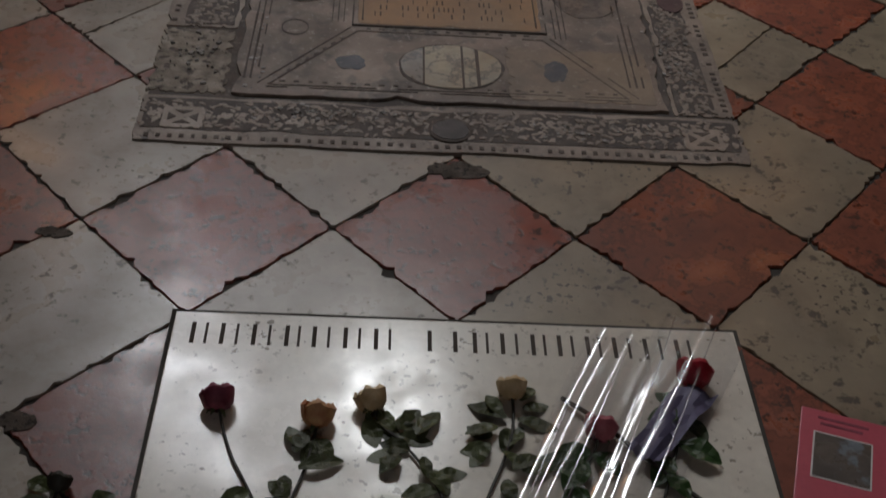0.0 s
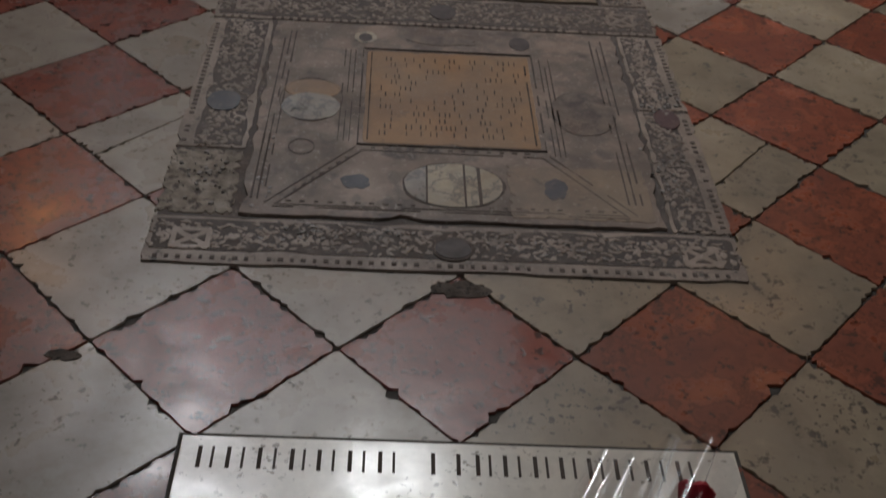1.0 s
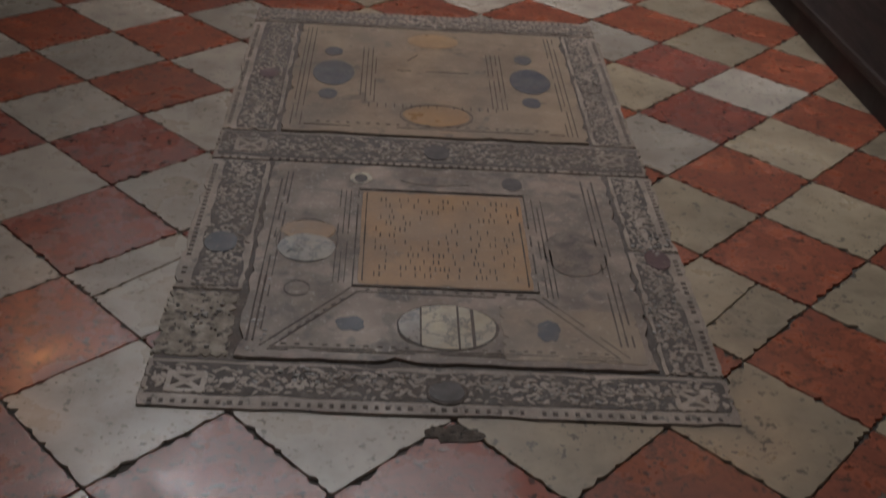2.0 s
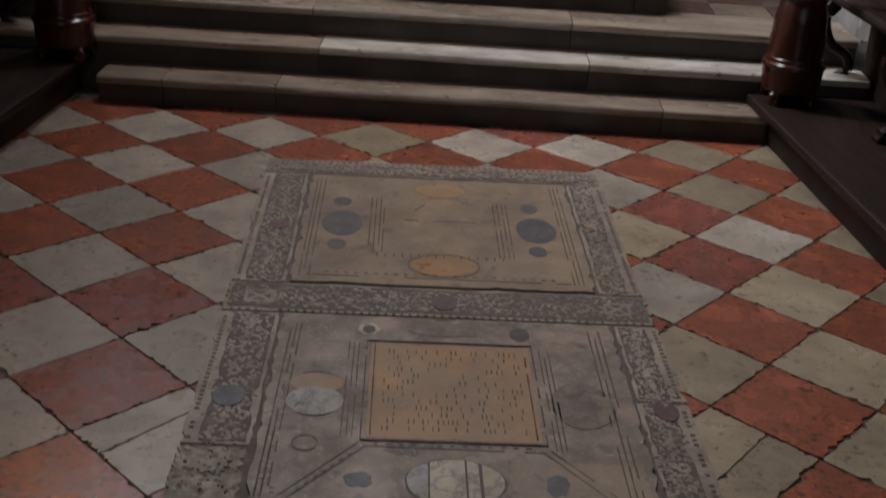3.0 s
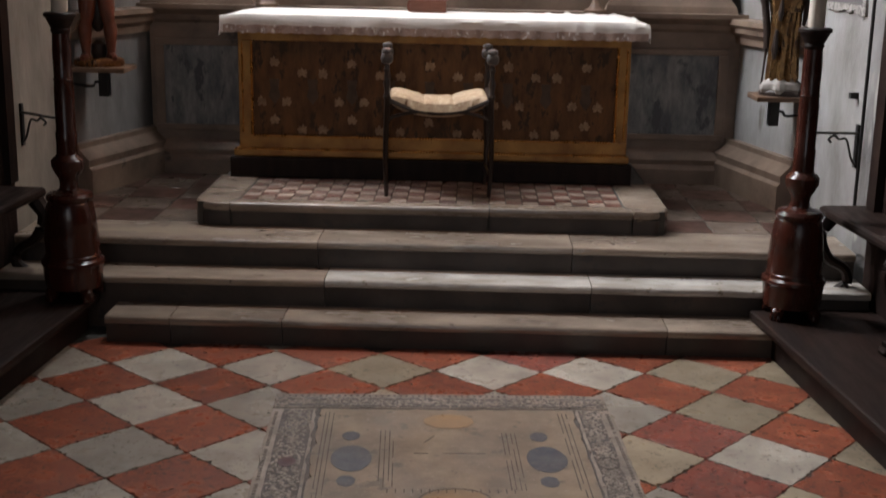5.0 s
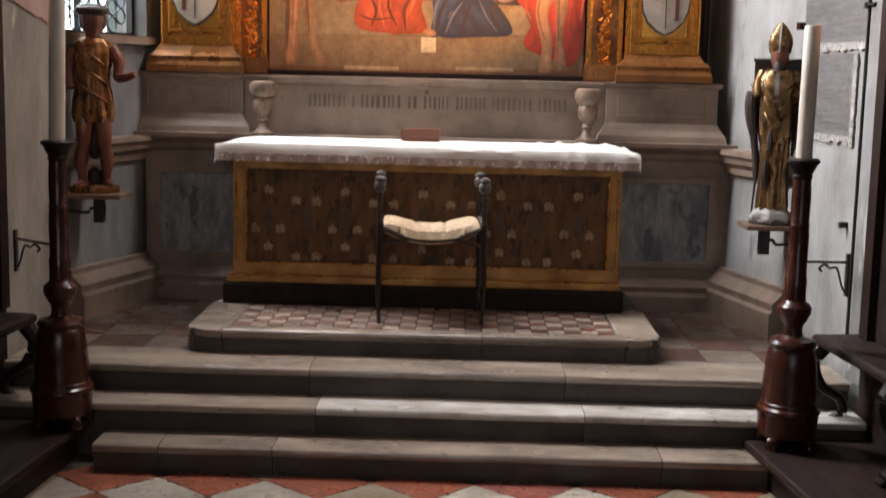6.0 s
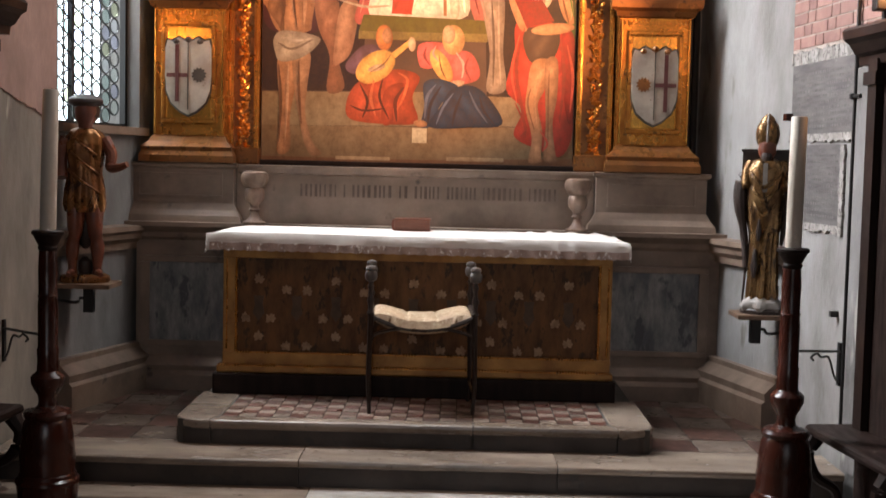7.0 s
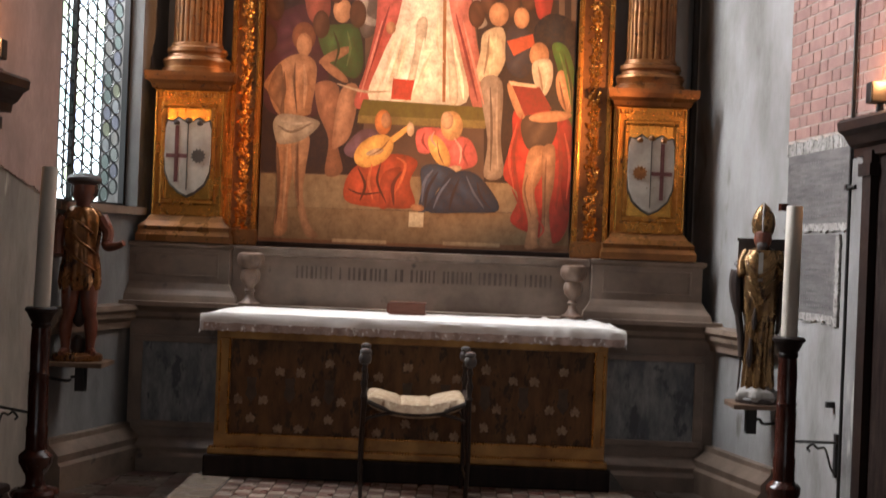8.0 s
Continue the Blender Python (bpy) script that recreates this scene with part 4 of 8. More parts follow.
patch((0.30, 0.14, 0.06), (574, -40), (584, -40), (580, 292), (571, 292), soft=False)
oval(SKIN, 424, 80, 14, 18)
patch((0.12, 0.10, 0.022), (345, 284), (700, 308), (696, 345), (330, 330), soft=False)
patch((0.20, 0.15, 0.05), (330, 330), (696, 345), (694, 368), (500, 360), (328, 352), soft=False)
for u, v in ((95, 20), (75, 110), (225, 70), (270, -30), (330, 40), (670, 40), (705, 0), (770, 10), (820, -10)):
    oval((0.085, 0.04, 0.022), u, v, 24, 40)
# the two lute shapes on the step
patch((0.15, 0.085, 0.11), (292, 420), (340, 372), (395, 378), (385, 420), (330, 450), (298, 445))
patch((0.40, 0.075, 0.032), (318, 480), (370, 455), (440, 440), (500, 462), (478, 520), (490, 590), (400, 594), (300, 578), (290, 530))
patch((0.36, 0.065, 0.028), (400, 500), (455, 480), (425, 540), (420, 590), (390, 590))
oval((0.50, 0.18, 0.055), 402, 350, 24, 36)
oval(SKIN, 410, 345, 14, 22)
oval((0.72, 0.40, 0.11), 375, 432, 62, 40, -32)
patch((0.66, 0.36, 0.10), (420, 395), (475, 356), (484, 366), (432, 408), soft=False)
oval((0.60, 0.42, 0.27), 480, 370, 11, 20)
oval((0.60, 0.42, 0.27), 378, 435, 26, 9, -15)
patch((0.62, 0.14, 0.12), (500, 372), (560, 366), (600, 385), (650, 400), (672, 455), (650, 480), (590, 480), (548, 430), (530, 440), (500, 430))
oval((0.58, 0.33, 0.14), 598, 360, 32, 42)
oval((0.56, 0.36, 0.22), 585, 345, 18, 26)
oval((0.74, 0.42, 0.13), 562, 432, 52, 24, 62)
oval((0.60, 0.42, 0.27), 603, 484, 24, 10, -10)
patch((0.045, 0.065, 0.105), (512, 480), (560, 470), (610, 495), (560, 540), (530, 600), (500, 604), (512, 545))
patch((0.03, 0.042, 0.068), (590, 500), (650, 490), (700, 530), (732, 600), (640, 608), (525, 604), (560, 545))
oval(SKIN, 500, 594, 20, 10, 8)
# the group on the right
patch((0.54, 0.44, 0.29), (690, 95), (745, 82), (752, 170), (715, 232), (668, 224), (680, 150))
patch((0.30, 0.235, 0.18), (680, 235), (742, 235), (738, 400), (745, 500), (690, 505), (700, 400))
oval(SKIN, 733, 42, 28, 34)
patch((0.04, 0.036, 0.042), (760, 80), (820, 90), (830, 180), (800, 225), (755, 190))
oval(SKIN, 798, 52, 22, 30)
patch((0.40, 0.08, 0.035), (755, 118), (830, 98), (836, 130), (775, 160), soft=False)
patch((0.32, 0.045, 0.03), (835, -40), (885, -40), (880, 40), (845, 50))
patch((0.018, 0.018, 0.020), (835, 80), (880, 40), (940, 60), (950, 130), (965, 230), (915, 160), (850, 130))
patch((0.055, 0.12, 0.025), (885, 130), (930, 140), (958, 260), (962, 430), (945, 560), (925, 380), (905, 220))
patch((0.40, 0.045, 0.028), (775, 320), (820, 300), (900, 330), (935, 420), (948, 560), (905, 690), (830, 670), (765, 632), (790, 560), (745, 500), (770, 400))
patch((0.26, 0.028, 0.02), (905, 350), (940, 360), (945, 550), (920, 600), (905, 480))
patch((0.075, 0.047, 0.032), (800, 335), (895, 335), (890, 400), (860, 425), (810, 420))
patch(SKIN, (822, 425), (872, 425), (856, 500), (834, 548), (846, 620), (842, 690), (846, 706), (806, 708), (816, 640), (800, 560), (804, 505))
patch((0.33, 0.175, 0.095), (858, 425), (892, 420), (890, 520), (876, 600), (884, 690), (896, 706), (850, 704), (856, 610), (856, 520))
oval(SKIN, 922, 262, 24, 62, -12)
oval(SKIN, 880, 334, 62, 16, -4)
patch(SKIN, (756, 245), (790, 240), (808, 330), (785, 330))
oval(SKIN, 848, 158, 28, 36)
patch((0.52, 0.43, 0.32), (830, 180), (880, 172), (886, 230), (862, 275), (835, 240))
patch((0.20, 0.03, 0.02), (768, 238), (850, 250), (884, 312), (806, 330), soft=False)
patch((0.55, 0.45, 0.30), (760, 232), (836, 242), (842, 252), (768, 244), soft=False)
patch((0.56, 0.48, 0.32), (476, 606), (518, 608), (516, 650), (474, 648), soft=False)

# creases and lights on the cloth
for c, w, *pts in (
        ((0.10, 0.02, 0.012), 9, (330, 480), (350, 530), (335, 575)), ((0.10, 0.02, 0.012), 8, (395, 465), (385, 520), (410, 580)), ((0.60, 0.15, 0.06), 10, (370, 470), (360, 520), (372, 570)), ((0.60, 0.15, 0.06), 9, (440, 450), (465, 470), (452, 520), (430, 560)), ((0.12, 0.022, 0.014), 12, (455, 490), (430, 530), (432, 588)), ((0.10, 0.02, 0.012), 7, (300, 540), (340, 555), (400, 550)),
        ((0.010, 0.016, 0.03), 10, (560, 490), (530, 540), (520, 598)), ((0.10, 0.14, 0.21), 10, (545, 485), (520, 520), (512, 580)), ((0.10, 0.14, 0.21), 8, (595, 510), (565, 550), (545, 596)), ((0.010, 0.014, 0.026), 9, (620, 510), (600, 560), (590, 604)), ((0.07, 0.10, 0.15), 7, (640, 505), (660, 550), (690, 595)), ((0.010, 0.014, 0.026), 8, (670, 520), (680, 560), (712, 602)),
        ((0.30, 0.05, 0.05), 8, (520, 380), (515, 405), (530, 430)), ((0.85, 0.40, 0.34), 9, (605, 395), (625, 430), (620, 468)), ((0.30, 0.05, 0.05), 8, (640, 410), (630, 440), (645, 475)), ((0.85, 0.38, 0.32), 7, (548, 376), (540, 398), (555, 420)),
        ((0.82, 0.69, 0.50), 10, (430, 110), (415, 190), (380, 270)), ((0.82, 0.69, 0.50), 9, (475, 90), (450, 170), (440, 220)), ((0.82, 0.69, 0.50), 11, (540, 150), (500, 230), (482, 284)), ((0.98, 0.92, 0.74), 14, (455, 100), (425, 190), (400, 260)), ((0.98, 0.92, 0.74), 12, (520, 110), (505, 200), (488, 260)), ((0.82, 0.69, 0.50), 9, (600, 80), (612, 180), (630, 280)), ((0.98, 0.92, 0.74), 9, (605, 140), (625, 220), (632, 286)), ((0.82, 0.69, 0.50), 8, (560, 40), (556, 120), (575, 180)),
        ((0.20, 0.03, 0.03), 10, (420, 20), (385, 130), (345, 250)), ((0.66, 0.24, 0.18), 8, (400, 60), (368, 170), (335, 280)), ((0.22, 0.04, 0.04), 9, (610, 40), (640, 160), (672, 290)), ((0.66, 0.28, 0.22), 8, (630, 60), (660, 180), (690, 300)),
        ((0.26, 0.03, 0.02), 10, (800, 330), (775, 440), (790, 560), (800, 640)), ((0.56, 0.08, 0.05), 9, (785, 350), (762, 450), (775, 540)), ((0.26, 0.03, 0.02), 11, (900, 350), (910, 470), (895, 600)), ((0.56, 0.08, 0.05), 9, (920, 380), (935, 470), (925, 570)), ((0.26, 0.03, 0.02), 8, (770, 540), (800, 610), (785, 635)), ((0.50, 0.07, 0.045), 7, (840, 620), (860, 655), (845, 680)),
        ((0.16, 0.075, 0.04), 7, (150, 180), (148, 240), (155, 325)), ((0.56, 0.31, 0.17), 12, (175, 185), (180, 240), (175, 310)), ((0.17, 0.08, 0.042), 9, (118, 205), (120, 260), (108, 320)), ((0.17, 0.08, 0.042), 8, (100, 420), (104, 520), (94, 640)), ((0.56, 0.32, 0.18), 9, (128, 420), (122, 520), (112, 640)), ((0.17, 0.08, 0.042), 8, (158, 410), (156, 500), (160, 590)), ((0.20, 0.16, 0.12), 8, (100, 360), (140, 378), (200, 352)), ((0.54, 0.47, 0.37), 8, (110, 345), (150, 355), (195, 350)),
        ((0.22, 0.11, 0.06), 6, (815, 500), (806, 545), (824, 620)), ((0.54, 0.30, 0.165), 7, (850, 445), (828, 520), (830, 600)), ((0.20, 0.10, 0.055), 6, (868, 450), (864, 540), (862, 650)), ((0.17, 0.08, 0.04), 7, (905, 230), (915, 280), (925, 318)), ((0.60, 0.34, 0.19), 8, (930, 225), (938, 270), (930, 310)),
        ((0.30, 0.23, 0.16), 7, (845, 190), (852, 225), (858, 262)), ((0.70, 0.60, 0.46), 7, (862, 188), (870, 220), (864, 255)), ((0.02, 0.045, 0.01), 9, (920, 160), (940, 260), (945, 400)), ((0.09, 0.18, 0.045), 8, (905, 150), (925, 220), (938, 300)), ((0.02, 0.035, 0.01), 8, (260, 90), (275, 140), (262, 190)), ((0.09, 0.15, 0.05), 8, (300, 90), (308, 140), (298, 190)), ((0.46, 0.36, 0.24), 8, (270, 240), (345, 262), (420, 262)),
        ((0.30, 0.22, 0.14), 8, (705, 100), (700, 160), (690, 215)), ((0.66, 0.56, 0.38), 8, (725, 95), (722, 150), (705, 215)), ((0.12, 0.09, 0.065), 8, (708, 250), (712, 370), (708, 490)), ((0.40, 0.32, 0.25), 7, (728, 250), (726, 370), (730, 490)), ((0.20, 0.10, 0.05), 4, (420, 398), (398, 425), (360, 448)), ((0.20, 0.10, 0.05), 4, (556, 402), (562, 440), (575, 470))):
    fold(tuple(0.88 * a + 0.12 * b for a, b in zip(c, (0.22, 0.12, 0.07))), w * 0.9, *pts)

# carved gilt frame beside the canvas
frame_th = pic


def leaf_relief(bm, length, width, rng, size=0.05, lift=0.012, both=True):
    """Scrolling leaves along y from 0 to length, centred on x = 0, standing up along z."""
    def leaf(x, y, ang, l, w):
        c, s = math.cos(ang), math.sin(ang)
        pts = [(0, 0, 0.3), (0.3 * l, 0.5 * w, 0.75), (0.7 * l, 0.38 * w, 0.8), (l, 0, 0.2), (0.7 * l, -0.38 * w, 0.8), (0.3 * l, -0.5 * w, 0.75)]
        mid = bm.verts.new((x + c * 0.5 * l, y + s * 0.5 * l, lift))
        up = [bm.verts.new((x + c * a - s * b, y + s * a + c * b, lift * h * 0.8)) for a, b, h in pts]
        dn = [bm.verts.new((x + c * a - s * b, y + s * a + c * b, -0.001)) for a, b, h in pts]
        for i in range(6):
            bm.faces.new((up[i], up[(i + 1) % 6], mid))
            bm.faces.new((dn[i], dn[(i + 1) % 6], up[(i + 1) % 6], up[i]))
    y, k = 0.0, 0
    while y < length:
        sgn = 1 if k % 2 else -1
        x0 = sgn * width * (0.08 if both is True else 0.20)
        for j in range(4 if both is True else 7):
            a = math.pi / 2 + sgn * (-0.5 + 0.75 * j) + rng.uniform(-0.25, 0.25)
            l = min(size * rng.uniform(0.75, 1.25), width * 0.5)
            px = min(max(x0 + rng.uniform(-0.1, 0.1) * width * (1 if both is True else 2.6), -width * 0.40), width * 0.40)
            py = min(max(y + rng.uniform(-0.4, 0.4) * size, 0.0), length)
            l = min(l, width * 0.5 - abs(px) + 0.3 * width)
            leaf(px, py, a, l, l * rng.uniform(0.35, 0.55))
        y += size * (0.62 if both is True else 0.75)
        k += 1
    return bm


def upright(bm, x, y, z):
    """Turns a relief that lies on the ground up against a wall."""
    for v in bm.verts:
        v.co = Vector((x + v.co.x, y - v.co.z, z + v.co.y))
    return bm


for x0, x1 in ((-1.515, -1.315), (0.752, 0.985)):
    part("frame_post", boxes((x0, x1, 8.13, 8.24, 1.86, 5.4)), DULL_GOLD, frame_th)
    cx = (x0 + x1) / 2
    for a, b in ((x0, x0 + 0.035), (x1 - 0.035, x1)):
        bm = bmesh.new()
        for o, w in ((8.105, 0.0), (8.095, 0.01)):
            box(bm, a + w, b - w, o, 8.131, 1.90, 5.4, 0.004)
        part("frame_fillet", bm, GOLD, frame_th)
    part("leaf_scroll", upright(leaf_relief(bmesh.new(), 3.2, 0.15, random.Random(3), 0.052, 0.018), cx, 8.13, 1.98), GOLD, frame_th, "carved gilt leaf scroll")
    part("frame_foot", boxes((x0 - 0.01, x1 + 0.01, 8.06, 8.24, 1.852, 1.96), bevel=0.012), DULL_GOLD, frame_th)
part("frame_sill", boxes((-1.31, 0.748, 8.11, 8.24, 1.852, 1.885), bevel=0.008), DARK_WOOD, frame_th)
part("frame_head", boxes((-1.6, 1.07, 8.08, 8.24, 5.4, 5.8)), DULL_GOLD, frame_th)

# worn inscription of the frieze, as plain bars
rng = random.Random(11)
x = -1.02
bm = bmesh.new()
while x < 0.62:
    w = rng.uniform(0.010, 0.02)
    box(bm, x, x + w, 7.976, 7.981, 1.655, 1.735)
    x += w + rng.uniform(0.012, 0.022) + (0.03 if rng.random() < 0.15 else 0)
o = part("inscription", bm, surface("worn_letter", (0.15, 0.105, 0.078), (0.10, 0.07, 0.052), 0.6, big=12, fine=60, bump=0.2), frieze)
o["kind"] = "stuff"


# ---- window glass: rows of roundels in lead ----
LEAD = surface("window_lead", (0.03, 0.03, 0.03), (0.05, 0.05, 0.05), 0.6, metal=0.4, fine=90, bump=0.2)


def glass(name, colour, rough=0.1):
    m = bpy.data.materials.new(name)
    m.use_nodes = True
    b = m.node_tree.nodes["Principled BSDF"]
    b.inputs["Base Color"].default_value = (*colour, 1)
    b.inputs["Transmission Weight"].default_value = 1.0
    b.inputs["Roughness"].default_value = rough
    b.inputs["IOR"].default_value = 1.02
    return m


PANES = [glass("roundel_glass", c, 0.05) for c in ((0.88, 0.96, 0.95), (0.70, 0.86, 0.84), (0.90, 0.95, 1.0), (0.80, 0.86, 0.66), (0.74, 0.78, 0.95), (0.95, 0.95, 0.93))]


def roundels():
    rng = random.Random(4)
    sw, zh = 0.105, 0.100
    bm = bmesh.new()
    meshes = []
    r = 0.046
    for m in PANES:
        pb = bmesh.new()
        pts = [(0.045 * math.cos(k * math.pi / 8), 0.045 * math.sin(k * math.pi / 8)) for k in range(16)]
        lo = [pb.verts.new((x, -0.0015, z)) for x, z in pts]
        hi = [pb.verts.new((x, 0.0015, z)) for x, z in pts]
        pb.faces.new(lo), pb.faces.new(hi[::-1])
        for k in range(16):
            pb.faces.new((lo[k], lo[(k + 1) % 16], hi[(k + 1) % 16], hi[k]))
        meshes.append(mesh_of("pane", pb, m))
    ang = math.atan2(WD.y, WD.x)
    count = 0
    for j in range(40):
        for i in range(8):
            s = W0 + 0.065 + i * sw * 0.93
            z = WZ0 + 0.07 + j * zh * 1.02 + (0.051 if i % 2 else 0)
            if s > W1 - 0.06 or z > WZ1 - 0.06:
                continue
            c = win(s, -0.11, z)
            seg = 20
            ro = [[], [], [], []]
            for k in range(seg):
                a = 2 * math.pi * k / seg
                for lst, rad, off in ((ro[0], 0.0442, 0.005), (ro[1], 0.0512, 0.005), (ro[2], 0.0512, -0.005), (ro[3], 0.0442, -0.005)):
                    lst.append(bm.verts.new(c + WD * (rad * math.cos(a)) + Vector((0, 0, rad * math.sin(a))) + WN * off))
            for q in range(4):
                A, B = ro[q], ro[(q + 1) % 4]
                for k in range(seg):
                    bm.faces.new((A[k], A[(k + 1) % seg], B[(k + 1) % seg], B[k]))
            count += 1
            if count < 300:
                ob = new("pane", rng.choice(meshes))
                ob.parent = window
                ob.matrix_basis = Matrix.Translation(c) @ Matrix.Rotation(ang, 4, "Z")
                ob.visible_shadow = False
    ob = part("lead_rings", bm, LEAD, window)
    ob["kind"] = "stuff"
    bm = bmesh.new()
    win_box(bm, 0.30, 0.322, -0.125, -0.09, WZ0 + 0.02, WZ1 - 0.02)
    part("window_bar", bm, IRON, window, "black iron upright bar")


roundels()


LIME = surface("grey_lime", (0.36, 0.335, 0.31), (0.17, 0.155, 0.14), 0.9, big=14, fine=50, bump=0.6, spots=(0.12, 0.11, 0.10), spot_amount=0.46, spot_scale=40)


# ---- brick upper part and stone facing of the right side wall ----
def side_pier():
    brick_wall = thing("brick_facing", "old rose brick facing with pale joints above the plaster", "brick wall", kind="structure")
    bm = bmesh.new()
    side_box(bm, True, 0.0, 4.2, -0.01, 0.004, 2.52, 5.0)
    part("mortar", bm, MORTAR, brick_wall)
    bh, j = 0.058, 0.009
    for r in range(20):
        z = 2.565 + r * (bh + j)
        k = r % 2
        u = 0.004 - 0.06 * (r % 3)
        while u < 1.5:
            bl = 0.205 if k % 2 else 0.098
            k += 1
            u0, u1 = max(u, 0.004), min(u + bl, 1.6)
            if u1 - u0 > 0.03:
                bm = bmesh.new()
                side_box(bm, True, u0, u1, 0.0, 0.0075 + 0.002 * noise.noise((u * 9, z * 7, 0)), z, z + bh)
                part("brick", bm, BRICK, brick_wall)
            u += bl + j
    # a broken band of pale lime where the brick meets the tablets
    rng = random.Random(6)
    bm = bmesh.new()
    u = 0.0
    while u < 0.88:
        w = rng.uniform(0.008, 0.02)
        side_box(bm, True, u, min(u + w, 0.88), -0.005, rng.uniform(0.009, 0.013), 2.475, 2.545 + 0.012 * noise.noise((u * 14, 0, 4)) + rng.uniform(-0.006, 0.006))
        u += w
    part("lime_band", bm, LIME, brick_wall, "broken band of pale lime")
    return brick_wall


SLATE = surface("dark_wall_slab", (0.125, 0.114, 0.109), (0.066, 0.061, 0.058), 0.6, big=4, fine=60, bump=0.2, spots=(0.18, 0.17, 0.165), spot_amount=0.34, spot_scale=40, stretch=(1, 1, 5))




def wall_slab(z0, z1, wide):
    t = thing("wall_tablet", "dark grey weathered stone tablet with lines of worn writing", "tablet", group="wall tablets")
    bm = bmesh.new()
    side_box(bm, True, 0.03, wide, -0.005, 0.012, z0, z1)
    part("tablet_stone", bm, SLATE, t)
    bm = bmesh.new()
    rng = random.Random(int(z0 * 100))
    z = z1 - 0.05
    while z > z0 + 0.04:
        u = 0.07
        while u < wide - 0.06:
            w = rng.uniform(0.01, 0.03)
            side_box(bm, True, u, u + w, 0.010, 0.0135, z - 0.014, z)
            u += w + rng.uniform(0.008, 0.016)
        z -= 0.032
    o = part("worn_writing", bm, surface("worn_tablet_letter", (0.16, 0.147, 0.14), (0.09, 0.083, 0.079), 0.7, big=9, fine=60, bump=0.2), t)
    o["kind"] = "stuff"
    # broken plaster along the edges, in short uneven lumps
    bm = bmesh.new()
    u = 0.0
    while u < wide + 0.035:
        w = rng.uniform(0.005, 0.014)
        for z, up in ((z0, -1),):
            h = 0.042 + 0.016 * noise.noise((u * 22, z0, 0)) + rng.uniform(-0.0015, 0.0015)
            side_box(bm, True, u, min(u + w, wide + 0.04), -0.005, 0.0135, *sorted((z, z + up * h)))
        u += w
    z = z0
    while z < z1 - 0.004:
        h = rng.uniform(0.006, 0.014)
        side_box(bm, True, wide - 0.008 + 0.012 * noise.noise((z * 25, 1, 0)), wide + 0.04 + 0.012 * noise.noise((z * 25, 7, 0)), -0.005, 0.0135, z, min(z + h, z1))
        z += h
    part("tablet_border", bm, LIME, t, "pale chipped plaster border")


side_pier()
PINK_PLASTER = surface("rose_plaster", (0.33, 0.205, 0.165), (0.20, 0.125, 0.10), 0.85, big=2.5, fine=20, bump=0.4, stretch=(1.4, 1.4, 0.8), depth=0.008)
bm = bmesh.new()
u, rng = -0.004, random.Random(31)
while u < 0.86:
    w = rng.uniform(0.01, 0.03)
    side_box(bm, False, u, u + w, -0.005, 0.008, 2.06 + 0.22 * u + 0.02 * noise.noise((u * 9, 1, 0)) + rng.uniform(0, 0.006), 5.0)
    u += w
solid("plaster_facing", bm, PINK_PLASTER, "rose-brown plaster on the upper side wall, worn along its lower edge", "plaster", "structure")
wall_slab(2.09, 2.475, 0.86)
wall_slab(1.61, 2.03, 0.73)

# low stone plinth and mouldings along the angled and side walls
def run_between(a, b, profile, name, label):
    """A moulding along a wall from a to b: profile of (out, z), out to the left of the way from a to b."""
    a, b = Vector((*a, 0)), Vector((*b, 0))
    d = (b - a).normalized()
    n = Vector((-d.y, d.x, 0))
    bm = bmesh.new()
    A = [bm.verts.new(a + n * o + Vector((0, 0, z))) for o, z in profile]
    B = [bm.verts.new(b + n * o + Vector((0, 0, z))) for o, z in profile]
    m = len(profile)
    for i in range(m):
        bm.faces.new((A[i], A[(i + 1) % m], B[(i + 1) % m], B[i]))
    bm.faces.new(A), bm.faces.new(B[::-1])
    return solid(name, bm, GREY_STONE, label, "moulding", "structure")


BASE = [(-0.02, 0.39), (0.13, 0.39), (0.13, 0.55), (0.11, 0.57), (0.115, 0.61), (0.07, 0.65), (0.05, 0.67), (0.05, 0.70), (-0.02, 0.70)]
RAIL = [(-0.02, 1.30), (0.03, 1.30), (0.035, 1.34), (0.07, 1.37), (0.075, 1.40), (0.10, 1.42), (0.10, 1.45), (-0.02, 1.46)]
run_between((1.885, 7.07), (1.60, 8.14), BASE, "baseboard", "grey stone plinth moulding along the angled wall")
run_between((1.885, 7.07), (1.60, 8.14), RAIL, "trim", "grey stone string moulding along the angled wall")
run_between((-2.0, 8.15), (-2.325, 7.08), BASE, "baseboard", "grey stone plinth moulding along the angled wall")
run_between((-2.0, 8.15), (-2.325, 7.08), RAIL, "trim", "grey stone string moulding along the angled wall")
bm = bmesh.new()
side_box(bm, True, 0.93, 1.09, -0.01, 0.03, 0.4, 2.40)
# the darker plaster here stands in for shade beside the stall
solid("trim", bm, DARK_PLASTER, "narrow grey stone pilaster strip beside the stall", "pilaster", "structure")
bm = tube(bmesh.new(), [side(True, 0.895, 0.022, 0.5), side(True, 0.895, 0.022, 5.0)], 0.011, 8)
solid("wall_pipe", bm, IRON, "thin dark iron pipe running up the wall", "pipe")
bm = tube(bmesh.new(), [(1.525, 8.17, 0.5), (1.525, 8.17, 6.0)], 0.022, 8)
solid("wall_pipe", bm, IRON, "thin dark iron pipe running up the wall", "pipe")


